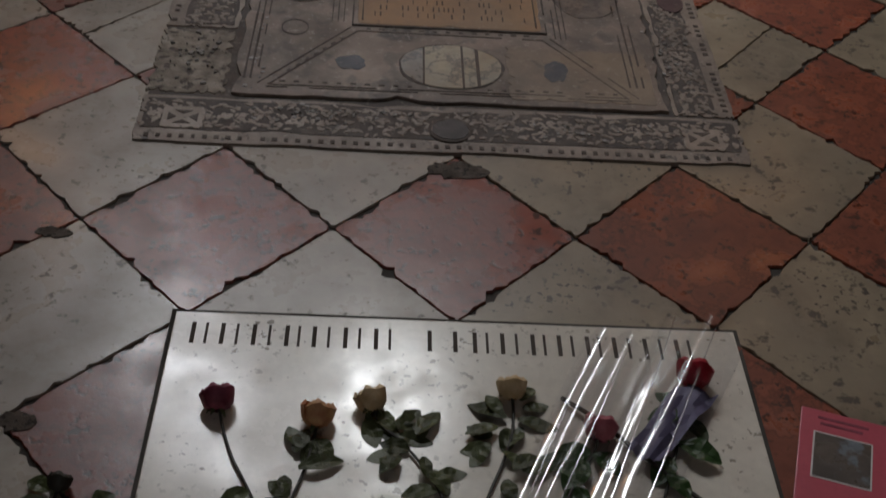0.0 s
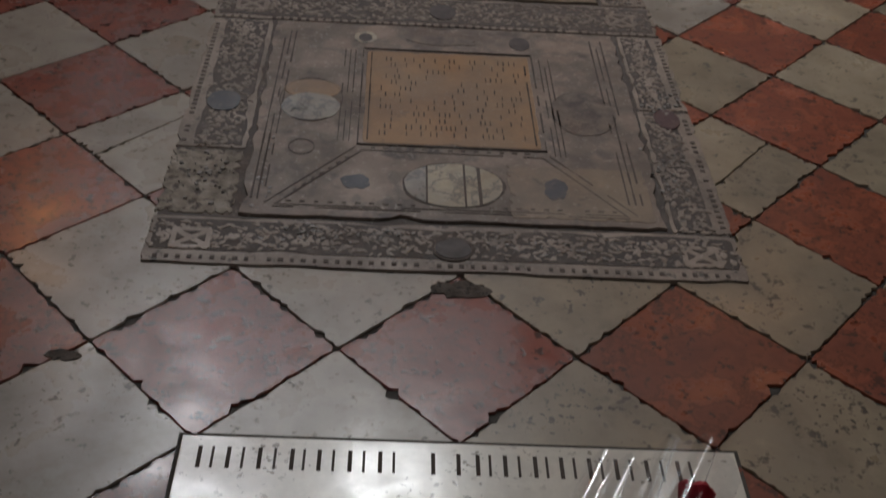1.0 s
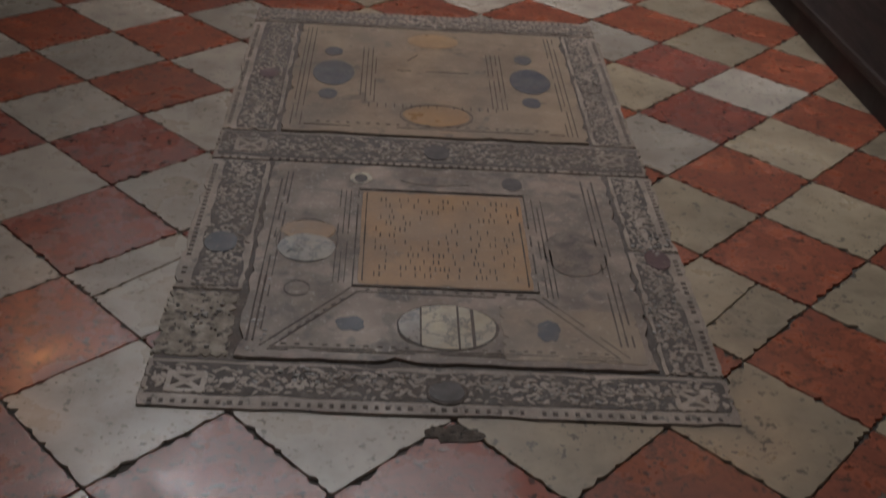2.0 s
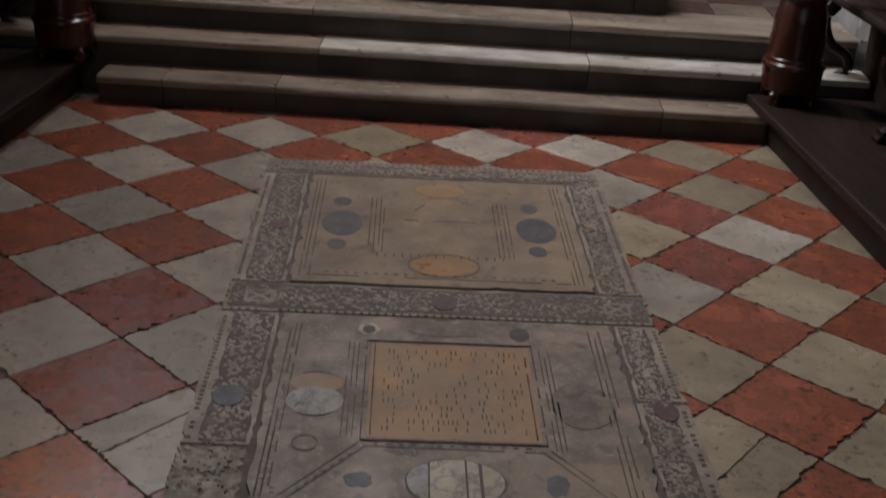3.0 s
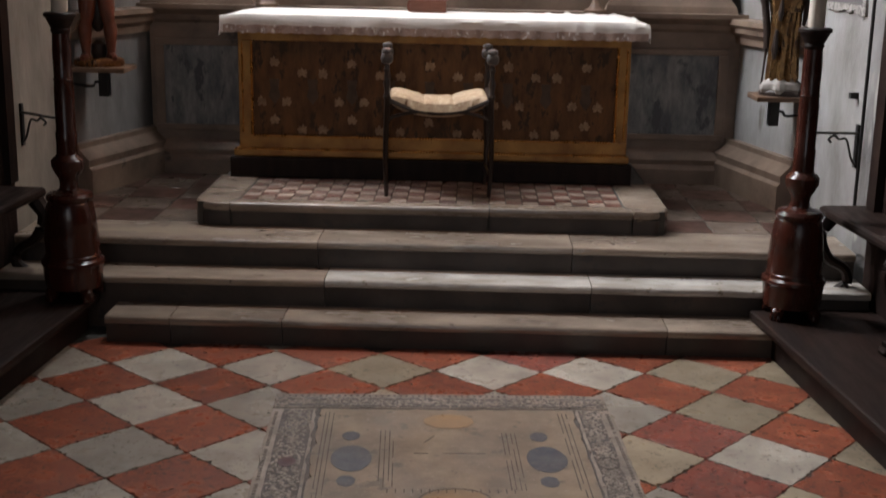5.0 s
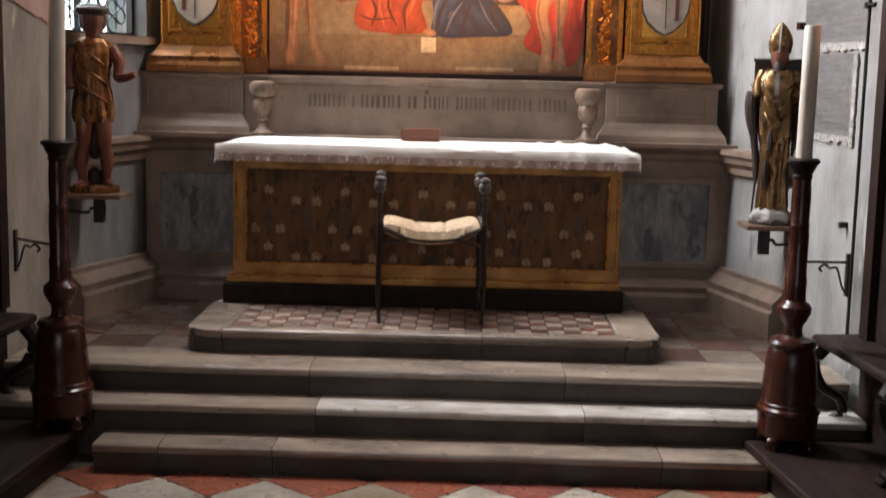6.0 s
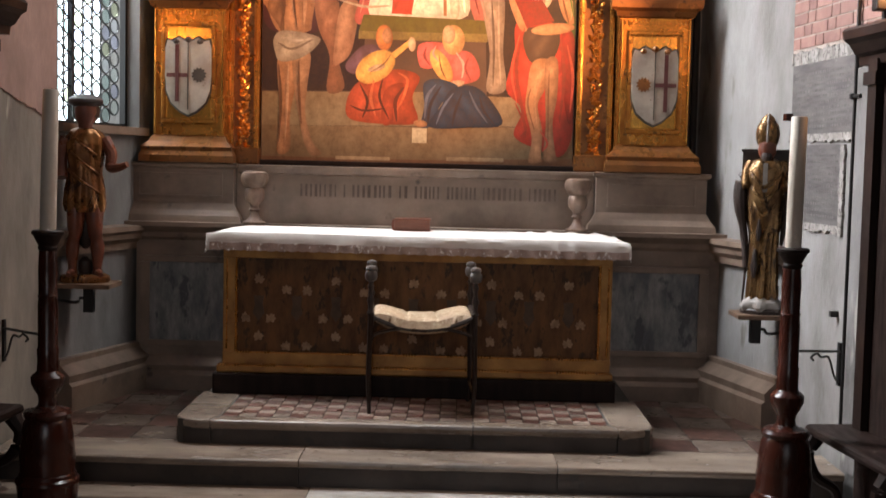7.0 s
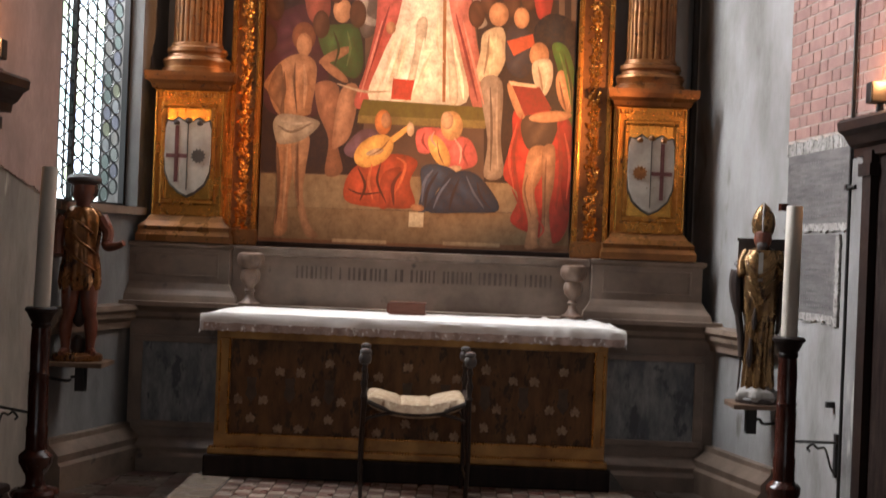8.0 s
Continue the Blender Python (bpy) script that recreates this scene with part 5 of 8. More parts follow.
# ---- the two inlaid tomb slabs in the floor ----
TOMB_EDGE = surface("carved_border_stone", (0.34, 0.27, 0.215), (0.17, 0.13, 0.102), 0.5, big=9, fine=70, bump=0.3, spots=(0.07, 0.06, 0.05), spot_amount=0.39, spot_scale=30, vary=0.05, dirt=0.52)
TOMB_DARK = surface("dark_inlay_ground", (0.046, 0.035, 0.029), (0.078, 0.060, 0.049), 0.7, big=9, fine=60, bump=0.3, spots=(0.20, 0.17, 0.145), spot_amount=0.38, spot_scale=26, dirt=0.42)
TOMB_SLAB = surface("brown_grey_slab", (0.31, 0.232, 0.178), (0.15, 0.11, 0.085), 0.55, big=4.5, fine=40, bump=0.2, spots=(0.085, 0.066, 0.054), spot_amount=0.40, spot_scale=7, veins=(0.11, 0.09, 0.075), vein_scale=3.0, dirt=0.70)
TOMB_SLAB_WARM = surface("warm_brown_slab", (0.30, 0.225, 0.155), (0.17, 0.125, 0.088), 0.42, big=4.0, fine=40, bump=0.15, spots=(0.115, 0.088, 0.066), spot_amount=0.40, spot_scale=11, dirt=0.50)
OCHRE = surface("ochre_marble", (0.35, 0.215, 0.11), (0.26, 0.17, 0.098), 0.38, big=5, fine=60, bump=0.08, spots=(0.22, 0.145, 0.085), spot_amount=0.36, spot_scale=18, dirt=0.35)
PATCH_STONE = surface("patched_mortar_stone", (0.40, 0.345, 0.275), (0.12, 0.096, 0.075), 0.7, big=22, fine=70, bump=0.6, spots=(0.065, 0.052, 0.043), spot_amount=0.45, spot_scale=32, dirt=0.25)
INCISED = surface("incised_line", (0.088, 0.067, 0.054), (0.06, 0.046, 0.038), 0.8, fine=120, bump=0.2, dirt=0.42)
BLUE_STONE = surface("slate_blue_inlay", (0.055, 0.063, 0.08), (0.034, 0.040, 0.052), 0.5, big=12, fine=60, bump=0.1, dirt=0.28)
CREAM_STONE = surface("cream_inlay", (0.50, 0.43, 0.30), (0.36, 0.34, 0.28), 0.35, big=11, fine=60, bump=0.08, veins=(0.09, 0.10, 0.10), vein_scale=8, dirt=0.30)
DARK_OVAL = surface("dark_porphyry", (0.055, 0.042, 0.039), (0.035, 0.028, 0.027), 0.6, big=16, fine=60, bump=0.15, dirt=0.12)
PURPLE_OVAL = surface("purple_porphyry", (0.085, 0.035, 0.04), (0.06, 0.028, 0.032), 0.4, big=16, fine=60, bump=0.1, dirt=0.30)
PALE_BLUE = surface("pale_blue_inlay", (0.27, 0.275, 0.265), (0.36, 0.33, 0.27), 0.35, big=14, fine=60, bump=0.08, veins=(0.10, 0.12, 0.14), vein_scale=7, dirt=0.40)
BROWN_SWIRL = surface("breccia_inlay", (0.20, 0.155, 0.12), (0.05, 0.038, 0.034), 0.45, big=16, fine=40, bump=0.1, veins=(0.035, 0.027, 0.024), vein_scale=9, dirt=0.20)

trng = random.Random(21)


def slab_piece(name, x0, x1, y0, y1, top, material, parent, label="", chips=3, n=26):
    bm, c = worn_tile([Vector((x0, y0, 0)), Vector((x1, y0, 0)), Vector((x1, y1, 0)), Vector((x0, y1, 0))], trng, chips, n, True)
    ob = part(name, bm, material, parent, label)
    ob.location = (c.x, c.y, top)
    return ob


def flat_oval(bm, cx, cy, a, b, z0, z1, seg=28, wob=0.0):
    pts = []
    for k in range(seg):
        t = 2 * math.pi * k / seg
        w = 1 + wob * noise.noise((math.cos(t) * 2 + cx * 9, math.sin(t) * 2, cy * 7))
        pts.append((cx + a * w * math.cos(t), cy + b * w * math.sin(t)))
    return prism(bm, pts, z0, z1)


def inlay(parent, material, cx, cy, a, b, z, label="", wob=0.05, name="roundel"):
    return part(name, flat_oval(bmesh.new(), cx, cy, a, b, z - 0.006, z, wob=wob), material, parent, label)


def ring(parent, cx, cy, a, b, z, w=0.007):
    bm = bmesh.new()
    seg = 32
    rs = []
    for s, zz in ((0, z - 0.004), (0, z), (w, z), (w, z - 0.004)):
        rs.append([bm.verts.new((cx + (a + s) * math.cos(2 * math.pi * k / seg), cy + (b + s) * math.sin(2 * math.pi * k / seg), zz)) for k in range(seg)])
    for q in range(4):
        A, B = rs[q], rs[(q + 1) % 4]
        for k in range(seg):
            bm.faces.new((A[k], A[(k + 1) % seg], B[(k + 1) % seg], B[k]))
    return part("inlaid_ring", bm, INCISED, parent)


def lines(parent, segs, z, w=0.005, material=None, name="incised_lines"):
    """Thin inlaid lines between pairs of places, each broken a little by wear."""
    bm = bmesh.new()
    for (xa, ya), (xb, yb) in segs:
        a, b = Vector((xa, ya, 0)), Vector((xb, yb, 0))
        d = (b - a)
        L = d.length
        d.normalize()
        nn = Vector((-d.y, d.x, 0)) * (w / 2)
        m = max(2, int(L / 0.05))
        for i in range(m):
            if trng.random() < 0.13:
                continue
            p, q = a + d * (L * i / m), a + d * (L * (i + 1) / m)
            k = trng.uniform(0.6, 1.2)
            prism(bm, [(v.x, v.y) for v in (p - nn * k, q - nn * k, q + nn * k, p + nn * k)], z - 0.003, z)
    o = part(name, bm, material or INCISED, parent)
    o["kind"] = "stuff"
    return o


def dashes(parent, a, b, step, z, w=0.011, l=0.013, material=None):
    bm = bmesh.new()
    a, b = Vector((*a, 0)), Vector((*b, 0))
    d = (b - a).normalized()
    nn = Vector((-d.y, d.x, 0))
    n = int((b - a).length / step)
    for i in range(n):
        if trng.random() < 0.10:
            continue
        c = a + d * (step * (i + 0.5))
        j = trng.uniform(0.7, 1.15)
        prism(bm, [(v.x, v.y) for v in (c - d * w * j / 2 - nn * l / 2, c + d * w * j / 2 - nn * l / 2, c + d * w * j / 2 + nn * l / 2, c - d * w * j / 2 + nn * l / 2)], z - 0.003, z)
    o = part("inlaid_studs", bm, material or INCISED, parent)
    o["kind"] = "stuff"


def carved_strip(parent, x0, x1, y0, y1, z, along_x, seed, edge=0.045, outer=1):
    """A border strip: studded flat edge outside, then a dark band filled with pale leaf scrolls."""
    slab_piece("border_strip", x0, x1, y0, y1, z, TOMB_EDGE, parent)
    if along_x:
        bx0, bx1, by0, by1 = x0 + 0.012, x1 - 0.012, (y0 + edge if outer > 0 else y0 + 0.012), (y1 - 0.012 if outer > 0 else y1 - edge)
    else:
        bx0, bx1, by0, by1 = (x0 + edge if outer > 0 else x0 + 0.012), (x1 - 0.012 if outer > 0 else x1 - edge), y0 + 0.012, y1 - 0.012
    bm, c = worn_tile([Vector((bx0, by0, 0)), Vector((bx1, by0, 0)), Vector((bx1, by1, 0)), Vector((bx0, by1, 0))], trng, 2, 18, True)
    ob = part("dark_band", bm, TOMB_DARK, parent)
    ob.location = (c.x, c.y, z + 0.0012)
    L, Wd = (bx1 - bx0, by1 - by0) if along_x else (by1 - by0, bx1 - bx0)
    rb = leaf_relief(bmesh.new(), L - 0.02, Wd * 0.92, random.Random(seed), 0.021, 0.0018, "dense")
    for v in rb.verts:
        x, y, h = v.co
        v.co = Vector((bx0 + 0.01 + y, (by0 + by1) / 2 + x, z + 0.0014 + h)) if along_x else Vector(((bx0 + bx1) / 2 + x, by0 + 0.01 + y, z + 0.0014 + h))
    o = part("leaf_inlay", rb, TOMB_EDGE, parent)
    o["kind"] = "stuff"
    if along_x:
        yy = y0 + edge * 0.5 if outer > 0 else y1 - edge * 0.5
        dashes(parent, (x0 + 0.02, yy), (x1 - 0.02, yy), 0.026, z + 0.0015)
    else:
        xx = x0 + edge * 0.5 if outer > 0 else x1 - edge * 0.5
        dashes(parent, (xx, y0 + 0.02), (xx, y1 - 0.02), 0.024, z + 0.0015)


def corner_block(parent, x0, x1, y0, y1, z):
    ob = slab_piece("corner_block", x0, x1, y0, y1, z, TOMB_EDGE, parent, "pale corner block with an inlaid cross", 1, 12)
    for pts in (((x0 + 0.03, y0 + 0.02), (x1 - 0.03, y0 + 0.02), ((x0 + x1) / 2, (y0 + y1) / 2 - 0.012)), ((x0 + 0.03, y1 - 0.02), (x1 - 0.03, y1 - 0.02), ((x0 + x1) / 2, (y0 + y1) / 2 + 0.012)),
                ((x0 + 0.016, y0 + 0.03), (x0 + 0.016, y1 - 0.03), ((x0 + x1) / 2 - 0.015, (y0 + y1) / 2)), ((x1 - 0.016, y0 + 0.03), (x1 - 0.016, y1 - 0.03), ((x0 + x1) / 2 + 0.015, (y0 + y1) / 2))):
        part("inlaid_triangle", prism(bmesh.new(), pts, z - 0.003, z + 0.0012), INCISED, parent)


TW = 1.41
tomb = thing("tomb_slab", "worn inlaid stone tomb slab with a carved border and ochre inscription panel", "tomb slab", (-0.659, 2.225, 0.0), 3.0, group="inlaid tomb slabs")
ZB, ZS = 0.006, 0.011
part("slab_bed", boxes((0.01, TW - 0.01, 0.01, 1.285, -0.006, 0.003)), TOMB_DARK, tomb)
corner_block(tomb, 0.055, 0.155, 0.048, 0.14, ZB + 0.0034)
corner_block(tomb, TW - 0.15, TW - 0.05, 0.048, 0.14, ZB + 0.0034)
carved_strip(tomb, 0.0, TW, 0.0, 0.188, ZB, True, 1)
slab_piece("patched_block", 0.0, 0.188, 0.20, 0.50, ZB - 0.001, PATCH_STONE, tomb, "rough pale patched block", 7)
carved_strip(tomb, 0.0, 0.192, 0.506, 1.28, ZB, False, 2)
carved_strip(tomb, TW - 0.155, TW, 0.192, 0.80, ZB, False, 3, outer=-1)
carved_strip(tomb, TW - 0.15, TW, 0.804, 1.28, ZB, False, 4, outer=-1)
slab_piece("inner_slab", 0.197, TW - 0.159, 0.199, 1.272, ZS, TOMB_SLAB, tomb, "smooth brown-grey inner slab, cracked along its edge", 5, 40)
zt = ZS + 0.0013
inlay(tomb, DARK_OVAL, 0.717, 0.088, 0.043, 0.040, ZB + 0.004, "dark oval inlay")
ring(tomb, 0.717, 0.088, 0.044, 0.041, ZB + 0.0035, 0.008)
inlay(tomb, BLUE_STONE, 0.100, 0.752, 0.045, 0.058, ZB + 0.004, "slate blue oval inlay")
inlay(tomb, PURPLE_OVAL, 1.336, 0.752, 0.036, 0.055, ZB + 0.004, "purple oval inlay")
# ochre panel with worn lines of writing as bars
slab_piece("inscription_panel", 0.485, 0.968, 0.552, 1.09, ZS + 0.0012, OCHRE, tomb, "ochre marble panel with worn lines of writing", 1, 20)
bm = bmesh.new()
wr = random.Random(8)
yy = 1.05
while yy > 0.585:
    xx = 0.53
    while xx < 0.93:
        w = wr.uniform(0.0025, 0.0045)
        if wr.random() < 0.40:
            prism(bm, [(xx, yy - 0.022), (xx + w, yy - 0.022), (xx + w, yy), (xx, yy)], ZS - 0.001, ZS + 0.0022)
        xx += w + wr.uniform(0.008, 0.014)
    yy -= 0.036
o = part("worn_writing", bm, INCISED, tomb)
o["kind"] = "stuff"
lines(tomb, [((0.475, 0.542), (0.978, 0.542)), ((0.475, 0.542), (0.475, 1.10)), ((0.978, 0.542), (0.978, 1.10)), ((0.475, 1.10), (0.978, 1.10)), ((0.50, 0.57), (0.50, 1.075)), ((0.953, 0.57), (0.953, 1.075))], zt + 0.003, 0.004)
lines(tomb, [((x, 0.56), (x, 1.09)) for x in (0.452, 0.437, 0.422)] + [((x, 0.52), (x, 1.08)) for x in (1.0, 1.014, 1.028)], zt, 0.004)
lines(tomb, [((x, 0.27), (x + 0.012, 1.2)) for x in (0.225, 0.24, 0.255)] + [((x, 0.30), (x + 0.004, 1.22)) for x in (1.165, 1.182, 1.199)], zt, 0.005)
lines(tomb, [((0.26, 0.25), (0.47, 0.53)), ((0.285, 0.245), (0.49, 0.515)), ((1.18, 0.25), (0.985, 0.52)), ((1.155, 0.245), (0.965, 0.51)), ((0.29, 0.245), (1.15, 0.25)), ((0.49, 0.515), (0.965, 0.51)), ((0.28, 0.235), (1.16, 0.238))], zt, 0.004)
for a, b in (((0.30, 0.27), (0.47, 0.50)), ((0.50, 0.528), (0.96, 0.528)), ((0.30, 0.262), (0.66, 0.262)), ((0.80, 0.262), (1.14, 0.265))):
    dashes(tomb, a, b, 0.034, zt, 0.014, 0.007)
inlay(tomb, TOMB_DARK, 0.725, 0.36, 0.131, 0.105, zt, wob=0.05, name="inlay_ground")
for f0, f1, stone in ((-0.99, -0.56, PALE_BLUE), (-0.52, 0.20, CREAM_STONE), (0.25, 0.50, CREAM_STONE), (0.57, 0.99, CREAM_STONE)):
    # upright pieces of one oval, parted by thin dark veins
    rim = [f0 + (f1 - f0) * k / 8 for k in range(9)]
    edge = [(f, math.sqrt(1 - f * f)) for f in rim] + [(f, -math.sqrt(1 - f * f)) for f in reversed(rim)]
    part("inlay_piece", prism(bmesh.new(), [(0.725 + 0.126 * f + 0.004 * noise.noise((f * 4, h * 3, 1)), 0.36 + 0.100 * h) for f, h in edge], zt - 0.004, zt + 0.0012), stone, tomb, "cream marble inlay piece")
slab_piece("repair_piece", 0.86, 1.225, 0.222, 0.47, zt - 0.0002, TOMB_SLAB_WARM, tomb, "smoother tan repair piece", 3, 22)
inlay(tomb, OCHRE, 0.338, 0.835, 0.080, 0.055, zt, "yellow half roundel", 0.06)
inlay(tomb, PALE_BLUE, 0.340, 0.735, 0.082, 0.075, zt + 0.0004, "pale blue-white half roundel", 0.06)
ring(tomb, 0.339, 0.777, 0.086, 0.122, zt, 0.002)
ring(tomb, 0.33, 0.52, 0.032, 0.036, zt, 0.003)
inlay(tomb, BROWN_SWIRL, 1.10, 0.76, 0.093, 0.125, zt, "brown veined breccia roundel", 0.08)
inlay(tomb, CREAM_STONE, 0.478, 1.178, 0.034, 0.040, zt, "white ring inlay")
inlay(tomb, DARK_OVAL, 0.478, 1.175, 0.020, 0.026, zt + 0.001)
inlay(tomb, DARK_OVAL, 0.949, 1.178, 0.032, 0.044, zt, "dark oval inlay")
inlay(tomb, BROWN_SWIRL, 0.715, 1.175, 0.10, 0.030, zt, wob=0.35, name="worn_stain")
inlay(tomb, BLUE_STONE, 0.985, 0.36, 0.03, 0.05, zt + 0.0004, wob=0.3, name="worn_stain")
inlay(tomb, BLUE_STONE, 0.48, 0.36, 0.035, 0.035, zt - 0.0004, wob=0.3, name="worn_stain")

bm = bmesh.new()
for fx, fy, rx, ry, n in ((1.335, 0.86, 0.05, 0.07, 34), (1.30, 0.45, 0.05, 0.16, 26), (0.42, 0.13, 0.22, 0.035, 40), (0.10, 0.36, 0.06, 0.10, 34), (1.05, 0.10, 0.20, 0.03, 22), (0.25, 0.45, 0.03, 0.2, 14)):
    for k in range(n):
        x, y, r = fx + trng.gauss(0, rx * 0.6), fy + trng.gauss(0, ry * 0.6), trng.uniform(0.002, 0.008)
        if 0.01 < x < TW - 0.01 and y > 0.01:
            prism(bm, [(x + r * trng.uniform(0.5, 1.3) * math.cos(j * 1.26), y + r * trng.uniform(0.5, 1.3) * math.sin(j * 1.26)) for j in range(5)], ZB, (ZS + 0.0012) if 0.2 < x < TW - 0.16 and y > 0.2 else ZB + 0.0042)
o = part("lime_flecks", bm, LIME, tomb, "pale flecks of lime crust")
o["kind"] = "stuff"

tomb = thing("tomb_slab", "worn inlaid stone tomb slab with a carved border and blue roundels", "tomb slab", (-0.659, 2.225, 0.0), 3.0, group="inlaid tomb slabs")
part("slab_bed", boxes((0.01, TW - 0.02, 1.285, 2.71, -0.006, 0.003)), TOMB_DARK, tomb)
corner_block(tomb, 0.06, 0.165, 1.34, 1.44, ZB + 0.0034)
corner_block(tomb, TW - 0.17, TW - 0.07, 1.34, 1.44, ZB + 0.0034)
carved_strip(tomb, 0.0, TW - 0.005, 1.286, 1.50, ZB, True, 5, edge=0.02)
carved_strip(tomb, 0.0, 0.188, 1.506, 2.55, ZB, False, 6)
carved_strip(tomb, TW - 0.165, TW - 0.012, 1.506, 2.55, ZB, False, 7, outer=-1)
carved_strip(tomb, 0.0, TW - 0.02, 2.556, 2.72, ZB, True, 8, outer=-1)
slab_piece("inner_slab", 0.194, TW - 0.17, 1.508, 2.535, ZS, TOMB_SLAB_WARM, tomb, "smooth warm brown inner slab", 4, 40)
inlay(tomb, DARK_OVAL, 0.718, 1.39, 0.042, 0.055, ZB + 0.004, "dark oval inlay")
inlay(tomb, PURPLE_OVAL, 0.112, 2.0, 0.034, 0.044, ZB + 0.004, "purple oval inlay")
ring(tomb, 1.304, 2.007, 0.036, 0.048, ZB + 0.0035)
for cx in (0.347, 1.077):
    inlay(tomb, BLUE_STONE, cx, 2.03, 0.076, 0.118, zt, "slate blue roundel", 0.04)
    for dy in (-0.20, 0.215):
        inlay(tomb, BLUE_STONE, cx - 0.01, 2.03 + dy, 0.034, 0.045, zt - 0.0003, "small slate blue disc", 0.12)
inlay(tomb, OCHRE, 0.722, 1.675, 0.115, 0.085, zt, "ochre yellow oval inlay", 0.07)
inlay(tomb, OCHRE, 0.722, 2.40, 0.10, 0.075, zt, "ochre yellow oval inlay", 0.07)
ring(tomb, 0.722, 1.675, 0.125, 0.095, zt, 0.003)
lines(tomb, [((x, 1.78), (x, 2.30)) for x in (0.452, 0.47, 0.488, 0.502)] + [((x, 1.76), (x, 2.28)) for x in (0.925, 0.942, 0.96, 0.976)], zt, 0.004)
lines(tomb, [((x, 1.56), (x, 2.49)) for x in (0.225, 0.24, 0.258)] + [((x, 1.56), (x, 2.49)) for x in (1.17, 1.186, 1.203)], zt, 0.004)
lines(tomb, [((0.58, 2.08), (0.85, 2.08)), ((0.62, 2.18), (0.66, 2.25)), ((0.27, 1.565), (1.16, 1.565))], zt, 0.004)
dashes(tomb, (0.47, 1.75), (0.98, 1.75), 0.03, zt, 0.005, 0.03)
dashes(tomb, (0.30, 1.59), (1.14, 1.59), 0.034, zt, 0.014, 0.006)

# ---- name slab: pale marble with incised capitals shown as plain bars ----
NS = thing("memorial_slab", "pale polished marble memorial slab with a line of incised bars", "tomb slab", (-0.448, 1.687, 0.0), 2.73)
bm = bmesh.new()
box(bm, 0.0, 1.068, -1.6, 0.0, -0.02, 0.0035, 0.002)
part("slab_stone", bm, SLAB, NS)
part("slab_joint", boxes((-0.008, 1.076, -1.6, 0.008, -0.02, 0.0008)), GROUT, NS)


def letter_bars():
    rng = random.Random(17)
    x = 0.035
    for word in (7, 10):
        for k in range(word):
            w = rng.uniform(0.034, 0.049)
            if w < 0.037:
                segs = [(0.010, 0.008)]
            else:
                segs = [(0.0, 0.0080), (w * 0.62, 0.0050)]
            bm = bmesh.new()
            for o, t in segs:
                box(bm, x + o, x + o + t, -0.084, -0.029, 0.0, 0.0044)
            part("inscription_bar", bm, CUT, NS)
            x += w + 0.0125
        x += 0.034


letter_bars()


# ---- flowers lying on the slab ----
LEAF = surface("dry_rose_leaf", (0.098, 0.115, 0.046), (0.038, 0.048, 0.018), 0.45, big=30, fine=120, bump=0.3, vary=0.3, spots=(0.05, 0.055, 0.025), spot_amount=0.38, spot_scale=60)
FRESH_LEAF = surface("green_leaf", (0.035, 0.075, 0.02), (0.022, 0.05, 0.015), 0.4, big=30, fine=120, bump=0.2, vary=0.2)
STEM = surface("dry_stem", (0.030, 0.028, 0.016), (0.018, 0.015, 0.010), 0.6, big=30, fine=120, bump=0.2)
RED_PETAL = surface("dark_red_petal", (0.27, 0.042, 0.075), (0.10, 0.013, 0.03), 0.6, big=40, fine=160, bump=0.25)
BRIGHT_PETAL = surface("crimson_petal", (0.48, 0.015, 0.035), (0.30, 0.010, 0.02), 0.45, big=40, fine=160, bump=0.15)
PEACH_PETAL = surface("faded_peach_petal", (0.70, 0.42, 0.20), (0.50, 0.17, 0.08), 0.6, big=40, fine=160, bump=0.25)
CREAM_PETAL = surface("dried_cream_petal", (0.72, 0.55, 0.33), (0.50, 0.32, 0.15), 0.65, big=40, fine=160, bump=0.3)
PINK_PETAL = surface("pink_petal", (0.55, 0.16, 0.19), (0.36, 0.08, 0.10), 0.55, big=40, fine=160, bump=0.2)


